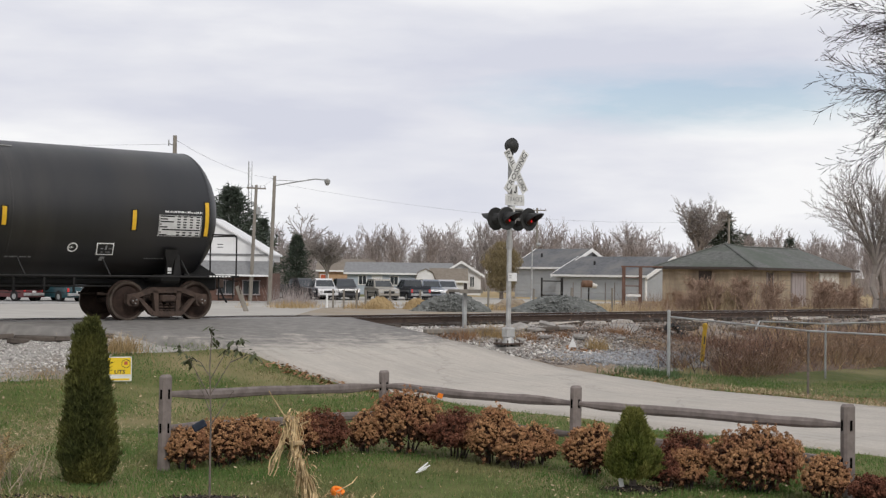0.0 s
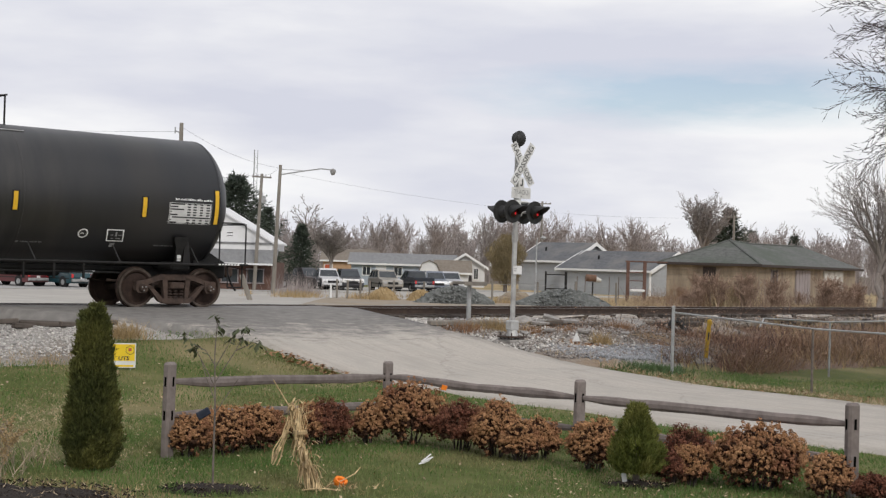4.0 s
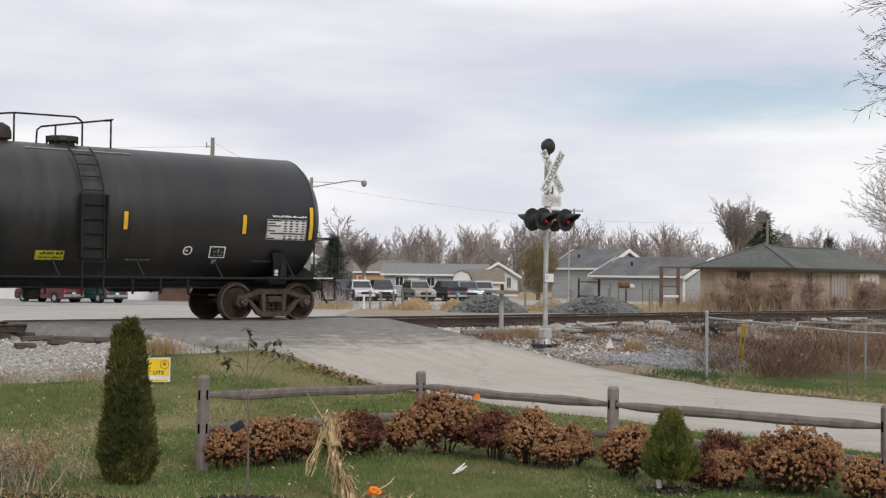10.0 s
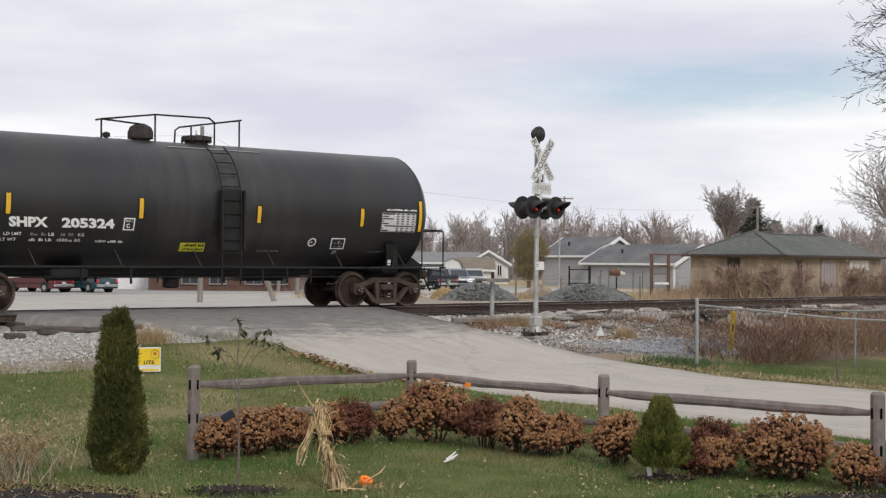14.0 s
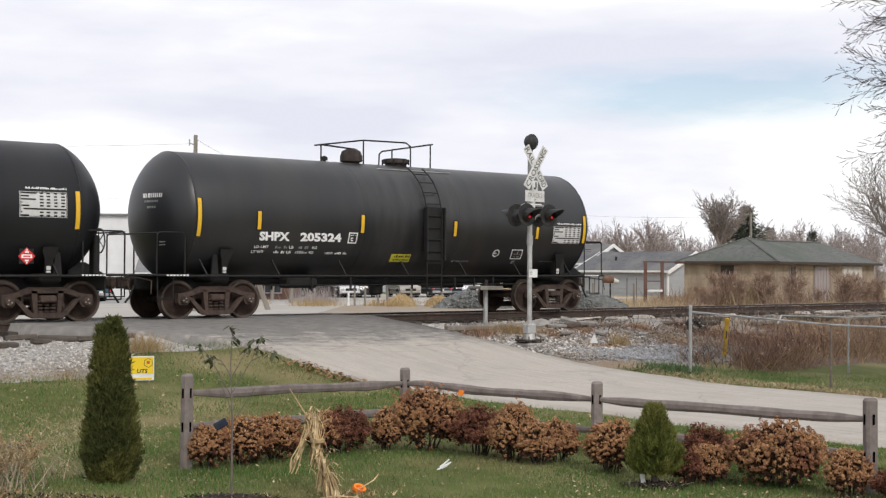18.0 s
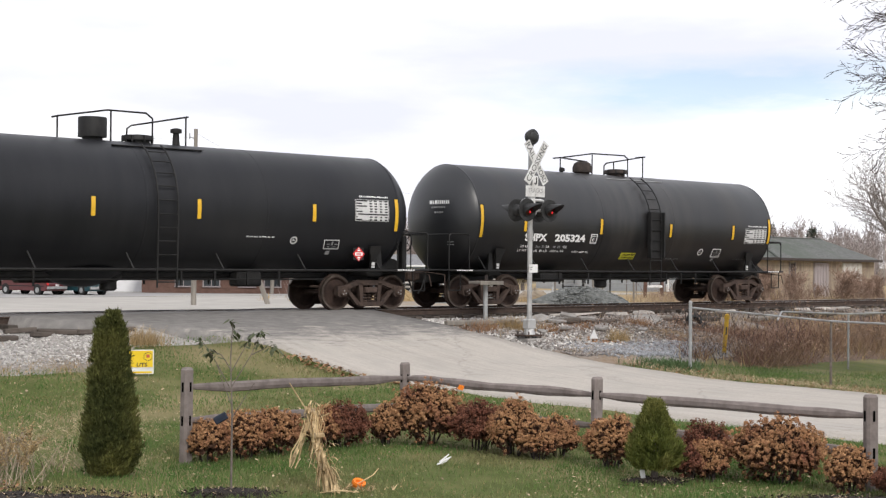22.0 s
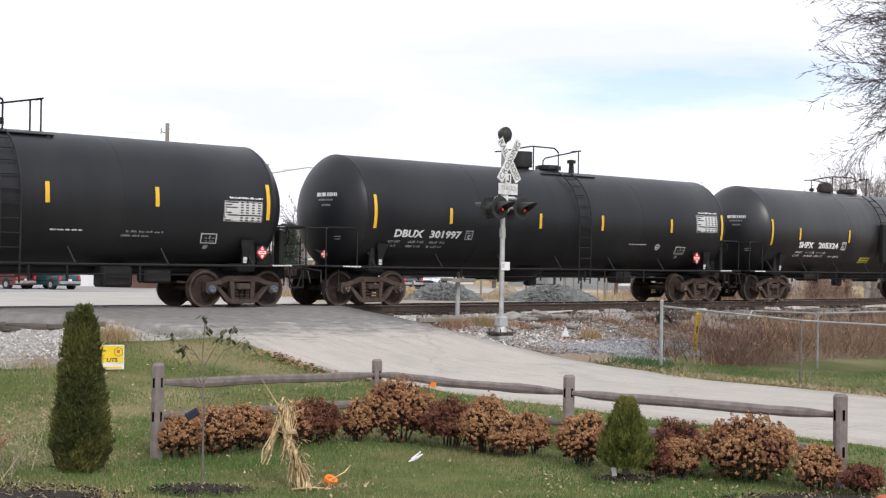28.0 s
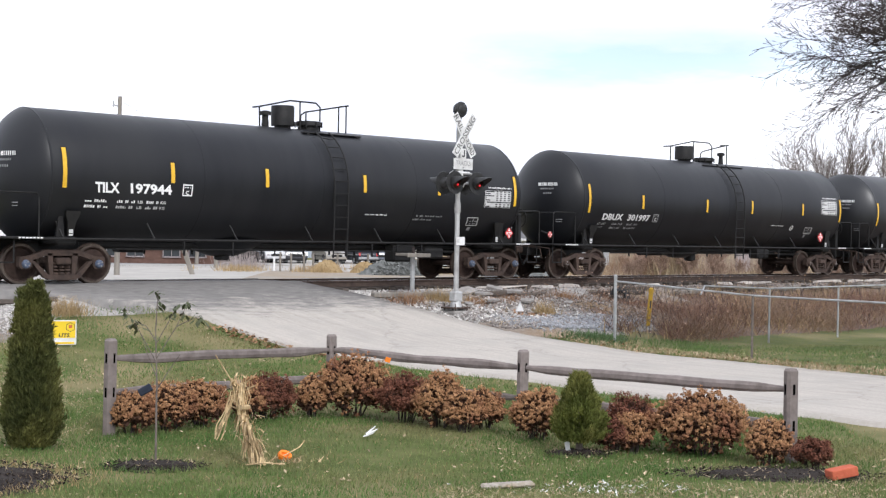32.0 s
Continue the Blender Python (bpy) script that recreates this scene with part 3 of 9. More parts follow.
sheet("gravel_apron", list(np.arange(-25, 15.2, 0.4)), list(np.arange(23.8, 27.4, 0.3)), apron_height, M_GRAVEL, "pale limestone gravel spread beside the crossing", "gravel")


def rubble_height(s, n, p):
    e = min((n - 21.8) * 0.1, (27.2 - n) * 0.3, (s - 23.0) * 0.1, (34 - s) * 0.1, 0.06)
    return zt(n) + max(-0.1, e) + bumpy(p.x, p.y, 0.12)


sheet("rubble_bank", list(np.arange(22.8, 34.5, 0.35)), list(np.arange(21.6, 27.2, 0.3)), rubble_height, M_EARTH, "stony bank of old ballast and rubble", "gravel")


def stones(name, count, area, size, material, label, zfun, seed, flat=0.7):
    """Loose stones, each a rough octahedron, scattered over an area given by a function of two random numbers."""
    r = np.random.RandomState(seed)
    base = np.array([(1, 0, 0), (-1, 0, 0), (0, 1, 0), (0, -1, 0), (0, 0, 1), (0, 0, -1)], float)
    tri = np.array([(0, 2, 4), (2, 1, 4), (1, 3, 4), (3, 0, 4), (2, 0, 5), (1, 2, 5), (3, 1, 5), (0, 3, 5)])
    vs, fs = [], []
    for i in range(count):
        s, n = area(r.rand(), r.rand(), r)
        p = W(s, n)
        k = size[0] + (size[1] - size[0]) * r.rand() ** 2.2
        v = base * k * (0.6 + 0.8 * r.rand(6, 1)) + r.uniform(-.25, .25, (6, 3)) * k
        a = r.rand() * 6.28
        c, q = math.cos(a), math.sin(a)
        x, y = v[:, 0] * c - v[:, 1] * q, v[:, 0] * q + v[:, 1] * c
        z = zfun(s, n, p)
        vs.append(np.stack([x + p.x, y + p.y, v[:, 2] * flat + z + k * 0.2], 1))
        fs.append(tri + 6 * i)
    me = quick(name, np.concatenate(vs), np.concatenate(fs), material)
    return tagged(new(name, me), label, "stones", "", "stuff")


stones("apron_stones", 13000, lambda a, b, r: ((lambda s: (s, 24.3 + max(0, s - 11.2) + (2.8 - max(0, s - 11.2)) * b))(-4 + 17.6 * a ** .6)), (0.012, 0.042), M_STONE, "loose white limestone beside the crossing", apron_height, 4)
stones("ballast_stones", 9000, lambda a, b, r: (21.2 + 34 * a ** 1.3, 26.3 + 2.3 * b), (0.018, 0.055), M_RUBBLE, "loose pale ballast along the rail", ballast_height, 5)
stones("ballast_stones_white", 6500, lambda a, b, r: (20.9 + 6.2 * a, 25.2 + 2.9 * b ** .8), (0.02, 0.075), M_STONE, "loose white ballast beside the crossing", ballast_height, 17)
stones("ballast_stones_near_road", 1800, lambda a, b, r: (-6 + 17.2 * a, 26.6 + 1.6 * b), (0.02, 0.06), M_STONE, "loose pale ballast along the rail", ballast_height, 15)
stones("rubble_stones", 8000, lambda a, b, r: (22.9 + 7.6 * a ** 1.2, 22.6 + 4.2 * b), (0.012, 0.055), M_RUBBLE, "broken pale stone and rubble", rubble_height, 6)
stones("slope_stones", 3500, lambda a, b, r: (21.6 + 10 * a, 25.2 + 2.2 * b), (0.02, 0.07), M_RUBBLE, "larger broken stone on the bank below the rail", rubble_height, 27)
stones("shoulder_stones", 2200, lambda a, b, r: (22.1 + 5.5 * a ** 1.5, 23.6 + 2.6 * b), (0.018, 0.07), M_STONE, "pale broken stone along the road shoulder", rubble_height, 28)
stones("grey_gravel", 7000, lambda a, b, r: (24.0 + 3.4 * a + .4 * r.normal(), 22.3 + 1.9 * b + .15 * r.normal()), (0.02, 0.05), M_GREYST, "spill of blue-grey gravel", rubble_height, 7)

# broken pale edging along the foot of the ballast
rnd = random.Random(19)
M_EDGING = mat("pale_broken_edging", (0.33, 0.30, 0.27), (0.56, 0.52, 0.475), scale=4, rough=0.95, bump=0.5, rand=0.15)
edging = thing("track_edging", Matrix.Identity(4), "broken line of pale concrete edging below the rail", "edging", "", "structure")
a = 26.4
while a < 62:
    ln = rnd.uniform(.7, 2.6)
    if rnd.random() < .8:
        n0 = 27.35 + rnd.uniform(-.06, .06)
        poly = [(-ln / 2, rnd.uniform(-.02, .05)), (0, rnd.uniform(-.03, .03)), (ln / 2, rnd.uniform(-.02, .05)), (ln / 2 - .1, .075), (ln * .2, .05 + rnd.uniform(0, .04)), (-ln * .1, .06 + rnd.uniform(0, .04)), (-ln / 2 + .06, .07)]
        part("edging_piece", Mesh().prism(poly, .14), M_EDGING, edging, m=Matrix.LocRotScale(W(a + ln / 2, n0, zt(n0) + .05), Euler((rnd.uniform(-.2, .2), rnd.uniform(-.02, .02), radians(TURN + rnd.uniform(-2, 2)))), None))
    a += ln + rnd.uniform(.05, .7)

# rails: foot, web and head in one rolled section
SEC = [(-.07, 0), (.07, 0), (.07, .012), (.012, .03), (.009, .115), (.036, .128), (.036, .168), (-.036, .168), (-.036, .128), (-.009, .115), (-.012, .03), (-.07, .012)]
for n0 in (RAIL_N, RAIL_N + GAUGE):
    rail = thing("rail", Matrix.LocRotScale(W(0, n0, RAIL_Z - 0.171), Euler((0, 0, radians(TURN))), None), "rusty steel rail with a polished head", "rail", "rails of the track", "structure")
    me = Mesh()
    k = len(SEC)
    xs = [-90, 260]
    for x in xs:
        me.v += [(x, a, b) for a, b in SEC]
    me.f += [(i, (i + 1) % k, k + (i + 1) % k, k + i) for i in range(k)]
    me.f += [tuple(range(k)), tuple(range(k, 2 * k))]
    part("rail_body", me, M_RAILSIDE, rail)
    part("rail_head", Mesh().box((85, 0, .1685), (350, .062, .004)), M_RAILTOP, rail, "polished running surface")
# ties
tie_me = Mesh().box((0, 0, 0), (0.22, 2.6, 0.17), bevel=0.012).data("tie")
tie_me.materials.append(M_TIE)
track = thing("track_ties", Matrix.Identity(4), "dark creosoted timber ties under the rails", "track", "", "structure")
rnd = random.Random(2)
far_ties = Mesh()
for i in range(-60, 300):
    s = i * 0.53
    if 11.2 < s < 21.1:
        continue
    m = Matrix.LocRotScale(W(s + rnd.uniform(-.03, .03), TRACK_N + rnd.uniform(-.05, .05), 1.022 + rnd.uniform(-.02, .004)), Euler((0, 0, radians(TURN + rnd.uniform(-1.5, 1.5)))), None)
    if -6 < s < 90:
        part("tie", tie_me, M_TIE, track, m=m)
    else:
        far_ties.box((0, 0, 0), (0.22, 2.6, 0.17), m)
tagged(part("far_ties", far_ties, M_TIE, track), kind="stuff")
# broken tie ends and old timbers lying on the near shoulder
rnd = random.Random(21)
for i in range(16):
    s, n = 23.5 + i * 1.9 + rnd.uniform(-.6, .6), 26.45 + rnd.uniform(-.3, .35)
    m = Matrix.LocRotScale(W(s, n, zt(n) + 0.11), Euler((rnd.uniform(-.15, .15), rnd.uniform(-.1, .1), radians(TURN + rnd.uniform(-14, 14)))), None)
    solo("old_tie", Mesh().box((0, 0, 0), (rnd.uniform(0.9, 2.4), 0.2, 0.13), bevel=0.02), M_TIE if i % 3 else M_POLE, "broken weathered timber tie lying on the ballast", "timber", m, "old ties beside the track")

rnd = random.Random(25)
for s, n in ((11.2, 26.65), (11.7, 26.9), (10.9, 27.0), (12.3, 26.8), (10.4, 26.4), (13.0, 27.0)):
    m = Matrix.LocRotScale(W(s, n, apron_height(s, n, W(s, n)) + .05), Euler((rnd.uniform(-.15, .15), rnd.uniform(-.1, .1), radians(TURN + rnd.uniform(-25, 25)))), None)
    solo("timber_scrap", Mesh().box((0, 0, 0), (rnd.uniform(.35, .9), .16, .11), bevel=.02), M_TIE, "dark splintered timber scrap on the limestone", "timber", m, "old ties beside the track")

# ---- the train ----
R_T, AX = 1.55, 2.48  # tank radius, height of its axis over the rail


def on_tank(x, h, lift=0.006, side=-1):
    """A point on the tank's flank; h is the height measured along the curve from the axis's level."""
    th = (h - AX) / R_T
    return (x, side * (R_T + lift) * math.cos(th), AX + (R_T + lift) * math.sin(th))


def patch(x0, x1, h0, h1, lift=0.006, lean=0.0, side=-1):
    me = Mesh()
    k = max(1, int(abs(h1 - h0) / 0.06))
    for i in range(k + 1):
        h = h0 + (h1 - h0) * i / k
        me.v += [on_tank(x0 + lean * i / k, h, lift, side), on_tank(x1 + lean * i / k, h, lift, side)]
    me.f += [(2 * i, 2 * i + 1, 2 * i + 3, 2 * i + 2) for i in range(k)]
    return me


def join(*ms):
    me = Mesh()
    for m in ms:
        me.add(m.v, m.f)
    return me


def text_points(string, width, height, shear=0.0, bold=0.0):
    """Letters as triangles in a box of that width and height, lower left at 0, 0."""
    cu = bpy.data.curves.new("letters", "FONT")
    cu.body, cu.shear, cu.offset = string, shear, bold
    cu.resolution_u = 2
    ob = new("letters", cu)
    me = bpy.data.meshes.new_from_object(ob.evaluated_get(bpy.context.evaluated_depsgraph_get()))
    v = np.array([p.co[:] for p in me.vertices])
    f = [tuple(p.vertices) for p in me.polygons]
    bpy.data.objects.remove(ob)
    bpy.data.curves.remove(cu)
    bpy.data.meshes.remove(me)
    lo, hi = v.min(0), v.max(0)
    v = (v[:, :2] - lo[:2]) / (hi - lo)[:2] * (width, height)
    return v, f


def tank_text(string, x, h, width, height, shear=0.15, bold=0.05):
    v, f = text_points(string, width, height, shear, bold)
    me = Mesh()
    me.v = [on_tank(x + a, h + b, 0.007) for a, b in v]
    me.f = f
    return me


def bars(x0, x1, h, height, seed, gap=0.35, side=-1, char=0.0):
    """A line of writing too small to read, as short bars."""
    r = random.Random(seed)
    me, x, left = Mesh(), x0, r.randint(2, 6)
    while x < x1:
        w = max(.012, height * r.uniform(.35, .75))
        hh = height * r.choice((1, 1, .85, .6))
        q = patch(x, min(x + w, x1), h, h + hh, 0.007, side=side)
        me.add(q.v, q.f)
        x += w + max(.007, height * .22)
        left -= 1
        if left <= 0:
            x += height * (.4 + 1.2 * gap)
            left = r.randint(2, 6)
    return me


def frame_patch(x0, x1, h0, h1, t, lean=0.0):
    return join(patch(x0, x1, h0, h0 + t, lean=lean * t), patch(x0 + lean, x1 + lean, h1 - t, h1), patch(x0, x0 + t, h0, h1, lean=lean), patch(x1 - t, x1, h0, h1, lean=lean))


WHEEL_PROFILE = [(.08, -.09), (.09, -.09), (.10, -.03), (.34, .0), (.375, -.045), (.452, -.05), (.457, .045), (.482, .055), (.482, .082), (.45, .09), (.38, .085), (.35, .03), (.11, .06), (.09, .09)]
wheel_me = Mesh().lathe(WHEEL_PROFILE, 32, "y").data("wheel", True)
rim_me = Mesh().lathe([(.40, -.053), (.452, -.055), (.4585, -.03), (.4585, .042), (.44, .04), (.40, -.04), (.40, -.053)], 32, "y").data("wheel_rim", True)
cap_me = Mesh().lathe([(.0, -.10), (.07, -.10), (.085, -.085), (.10, -.03), (.10, .06)], 16, "y").add([], []).data("bearing_cap", True)
bolt_m = Mesh()
for a in range(3):
    c, q = math.cos(a * 2.094), math.sin(a * 2.094)
    bolt_m.rod((c * .05, -.12, q * .05), (c * .05, -.10, q * .05), .017, seg=6)
bolt_me = bolt_m.data("cap_bolts")


def side_frame_mesh():
    """Cast truck side frame: top chord, sloping arms, tension member and columns round the springs."""
    me = Mesh()
    D = 0.13
    me.prism([(-1.02, .60), (-.72, .66), (-.42, .78), (.42, .78), (.72, .66), (1.02, .60), (1.02, .50), (.74, .54), (.42, .645), (-.42, .645), (-.74, .54), (-1.02, .50)], D)
    for q in (-1, 1):
        me.prism([(q * x, z) for x, z in ((.80, .56), (.66, .52), (.30, .18), (.36, .12), (.44, .15))], D)
        me.prism([(q * x, z) for x, z in ((.31, .20), (.22, .20), (.24, .70), (.37, .70))], D)
        me.prism([(q * x, z) for x, z in ((1.04, .62), (1.04, .40), (.98, .34), (.80, .34), (.74, .42), (.74, .62))], D * 1.3)
    me.prism([(-.42, .22), (.42, .22), (.34, .10), (-.34, .10)], D * 1.2)
    return me


frame_me = side_frame_mesh().data("side_frame")
spring_m = Mesh()
for i in range(3):
    x = -.15 + .15 * i
    for k in range(4):
        spring_m.lathe([(.058, .22 + k * .075), (.068, .235 + k * .075), (.068, .25 + k * .075), (.058, .265 + k * .075)], 8, "z", Matrix.Translation((x, 0, 0)))
spring_me = spring_m.data("spring_nest")
bolster_me = Mesh().box((0, 0, .52), (.36, 2.3, .16), bevel=.03).data("truck_bolster")
for m_, q in ((wheel_me, M_WHEEL), (rim_me, M_TREAD), (frame_me, M_TRUCK), (spring_me, M_TRUCK), (bolster_me, M_TRUCK), (bolt_me, M_GALV)):
    m_.materials.append(q)


def truck(car, x, wheels, caps):
    for q in (-1, 1):
        fr = part("side_frame", frame_me, None, car, m=pose(x, q * 1.0, 0.0))
        part("spring_nest", spring_me, None, fr)
    part("truck_bolster", bolster_me, None, car, m=pose(x, 0, 0))
    for dx in (-.889, .889):
        ax = part("wheelset", Mesh().rod((0, -.98, 0), (0, .98, 0), .075, seg=12), M_WHEEL, car, m=pose(x + dx, 0, .457))
        for q in (-1, 1):
            part("wheel", wheel_me, None, ax, m=pose(0, q * GAUGE / 2, 0, 0, 0, 0 if q < 0 else 180))
            part("wheel_rim", rim_me, None, ax, m=pose(0, q * GAUGE / 2, 0, 0, 0, 0 if q < 0 else 180))
            cm = cap_me.copy()
            cm.materials.clear()
            cm.materials.append(caps)
            part("bearing_cap", cm, None, ax, m=pose(0, q * 1.06, 0, 0, 0, 0 if q < 0 else 180))
            part("cap_bolts", bolt_me, None, ax, m=pose(0, q * 1.06, 0, 0, 0, 0 if q < 0 else 180))
        wheels.append((ax, x + dx))


def tank_car(label, half, truck_x, reach, caps, opt):
    """half: half the straight barrel; truck_x: truck centres from the middle; reach: the coupler's face."""
    car = thing("tank_car", Matrix.Identity(4), label, "tank car", "cars of the train")
    head = 0.74
    prof = [(R_T * math.cos(a), -half - head * math.sin(a) ** 1.45) for a in [math.pi / 2 * (1 - i / 10) for i in range(11)]]
    prof[0] = (0.02, -half - head)
    rings = [(R_T, x) for x in np.linspace(-half, half, 7)[1:-1]]
    deep = opt.get("right_head", head) / head
    prof += rings + [(r, half + (-x - half) * deep) for r, x in reversed(prof)]
    tank = part("tank", Mesh().lathe(prof, 64, "x", Matrix.Translation((0, 0, AX))), opt.get("paint", M_TANK), car, "satin black tank with domed heads", True)
    # weld rings
    for x in (*opt["seams"], -half, half):
        part("weld_seam", Mesh().lathe([(R_T - .01, x - .03), (R_T + .004, x - .02), (R_T + .004, x + .02), (R_T - .01, x + .03)], 64, "x", Matrix.Translation((0, 0, AX))), opt.get("paint", M_TANK), tank, smooth=True)
    # reflective strips and writing on both flanks
    for x, h0, h1 in opt["strips"]:
        part("reflector_strip", patch(x - .05, x + .05, h0, h1, .008), M_YELLOW, car, "yellow reflective strip")
        part("reflector_backing", patch(x - .085, x + .085, h0 - .02, h1 + .02, .004), M_BLACK, car)
        part("reflector_strip", patch(x - .05, x + .05, h0, h1, .008, side=1), M_YELLOW, car, "yellow reflective strip")
    for string, x, h, w, hh in opt["marks"]:
        part("lettering", tank_text(string, x, h, w, hh, opt.get("shear", .1), opt.get("bold", .045)), opt.get("ink", M_WHITE), car, "white stencilled lettering")
    for string, x, h, w, hh, mm in opt.get("small", ()):
        part("small_lettering", tank_text(string, x, h, w, hh, opt.get("shear", .1), .02), mm, car, "small white stencilled lettering")
    for x0, x1, h, hh, sd, mm in opt["lines"]:
        tagged(part("stencil_line", bars(x0, x1, h, hh, sd), mm, car, "small white stencil line"), kind="stuff")
    for x0, x1, h0, h1, lean, mm in opt["boxes"]:
        part("symbol_frame", frame_patch(x0, x1, h0, h1, .028, lean), mm, car, "white outlined symbol box")
        if x1 - x0 < .3:  # the class box holds a letter under a short line
            tagged(part("symbol_marks", bars(x0 + .05, x1 - .05, h1 - .085, .03, 9), mm, car), kind="stuff")
        else:
            cells = [patch(x0 + .07 + (x1 - x0 - .14) * a, x0 + .07 + (x1 - x0 - .14) * b, h0 + (h1 - h0) * c, h0 + (h1 - h0) * d, .007) for a, b, c, d in ((0, .25, .5, .58), (.4, .55, .45, .8), (.7, 1, .5, .58), (.1, .3, .22, .3), (.5, .9, .22, .3))]
            tagged(part("symbol_marks", join(*cells), M_FADED, car), kind="stuff")
            part("plate_tab", patch(x0 + .12, x0 + .24, h0 - .17, h0 - .05, .007), M_FADED, car, "small grey plate under the symbol box")
    x0, x1, h0, h1 = opt["panel"]
    part("data_panel", patch(x0, x1, h0, h1, .005), M_PANEL, car, "white data panel with dark writing")
    rows = Mesh()
    k = 8
    for i in range(k):
        h = h1 - (h1 - h0) * (i + .72) / k
        for a, b in ((.03, .36 if i == 0 else .06 + .14 * (i * 7 % 3)), (.42, .5), (.56, .64), (.72, .79), (.87, .95)):
            if i == 5:
                a, b = (.08, .97) if a == .03 else (a, a + .02)
            q = patch(x0 + (x1 - x0) * a, x0 + (x1 - x0) * b, h, h + (h1 - h0) / k * .5, .008)
            rows.add(q.v, q.f)
    tagged(part("data_grid", join(rows, frame_patch(x0 + .01, x1 - .01, h0 + .01, h1 - .01, .012)), M_BLACK, car), kind="stuff")
    tagged(part("data_heading", bars(x0 + .15, x1, h1 + .06, .045, 3, 0), M_WHITE, car), kind="stuff")
    for x, h, r in opt.get("rings", ()):
        me = Mesh()
        for i in range(20):
            a, b = i / 20 * 6.2832, (i + 1) / 20 * 6.2832
            me.add([on_tank(x + r * math.cos(a), h + r * math.sin(a), .007), on_tank(x + r * math.cos(b), h + r * math.sin(b), .007), on_tank(x + .75 * r * math.cos(b), h + .75 * r * math.sin(b), .007), on_tank(x + .75 * r * math.cos(a), h + .75 * r * math.sin(a), .007)], [(0, 1, 2, 3)])
        part("round_symbol", join(me, bars(x - r * .6, x + r * .6, h - .02, .05, 4)), M_WHITE, car)
    for x0, x1, h0, h1 in opt.get("placards", ()):
        part("notice", patch(x0, x1, h0, h1, .004, lean=-.03), M_PLACARD, car, "yellow notice with dark writing")
        tagged(part("notice_writing", join(bars(x0 + .08, x1 - .05, h0 + (h1 - h0) * .2, .05, 2, .1), bars(x0 + .08, x1 - .05, h0 + (h1 - h0) * .6, .07, 6, .1)), M_BLACK, car), kind="stuff")
    for x, y, z, r in opt.get("diamonds", ()):
        hold = part("placard_holder", Mesh().box((x, y + .012, z), (r * 1.7, .012, r * 1.7), bevel=.004).rod((x, y + .02, z), (x, y + .35, z + .1), .03, seg=6), M_BLACK, car)
        d = Mesh().prism([(x - r, z), (x, z - r), (x + r, z), (x, z + r)], .008)
        d.v = [(a, b + y - .004, c) for a, b, c in d.v]
        part("hazard_placard", d, M_RED, hold, "red and white diamond placard")
        part("placard_band", Mesh().box((x, y - .012, z), (r * 1.25, .006, r * .42)), M_WHITE, hold)
        for zq, wq in ((.48, .42), (-.48, .42), (.72, .16), (-.72, .16)):
            part("placard_tip", Mesh().box((x, y - .012, z + r * zq), (r * wq, .006, r * .2)), M_WHITE, hold)
        part("placard_number", Mesh().box((x, y - .017, z), (r * .8, .004, r * .16)), M_RED, hold)
    # heads' writing
    yy, zz = -.72, AX + .14
    for i, (w, hh) in enumerate(((.62, .10), (.42, .05), (.30, .05))):
        me, r = Mesh(), random.Random(i + 3)
        y = yy - w / 2 + .2
        while y < yy + w / 2 + .2:
            ww = r.uniform(.03, .07)
            z = zz - i * .14 + .3
            rr = min(1, math.hypot(y, z - AX) / R_T)
            xx = -half - head * math.sqrt(1 - rr * rr) ** 1.45 - .012
            me.box((xx, y, z), (.006, ww, hh))
            y += ww + .015
        part("head_lettering", me, M_WHITE if i == 0 else M_FADED, car)
    # top fittings
    tf = opt["top"]
    for kind, x, r, z in tf["domes"]:
        z0 = AX + R_T - .06
        if kind == "round":
            pr = [(r * .75, z0), (r * .75, z0 + .1), (r, z0 + .1), (r, z - .2), (r * .85, z - .08), (r * .5, z - .015), (.02, z)]
        else:
            pr = [(r * .7, z0), (r * .7, z0 + .12), (r, z0 + .12), (r, z - .03), (r * .96, z), (.02, z)]
        part("fittings_housing", Mesh().lathe(pr, 24, "z", Matrix.Translation((x, 0, 0))), M_TOPRUST if opt.get("pale_walk") else M_BLACK, car, "black protective housing", True)
    x, r, z = tf["manway"]
    mw = part("manway", Mesh().lathe([(r * .8, AX + R_T - .05), (r * .8, z - .12), (r, z - .12), (r, z - .06), (r * .9, z), (.03, z + .03)], 20, "z", Matrix.Translation((x, 0, 0))), M_TOPRUST if opt.get("pale_walk") else M_BLACK, car, "bolted manway cover", True)
    for i in range(8):
        a = i * math.pi / 4
        part("eye_bolt", Mesh().rod((x + r * math.cos(a), r * math.sin(a), z - .16), (x + r * math.cos(a), r * math.sin(a), z - .01), .025, seg=6), M_BLACK, mw)
    for x, r, z in tf["valves"]:
        part("valve", Mesh().lathe([(r * .7, AX + R_T - .05), (r * .55, z - .2), (r * .55, z - .12), (r, z - .12), (r, z - .03), (r * .3, z)], 12, "z", Matrix.Translation((x, 0, 0))), M_BLACK, car, smooth=True)
    xa, xb, zw = tf["walk"]
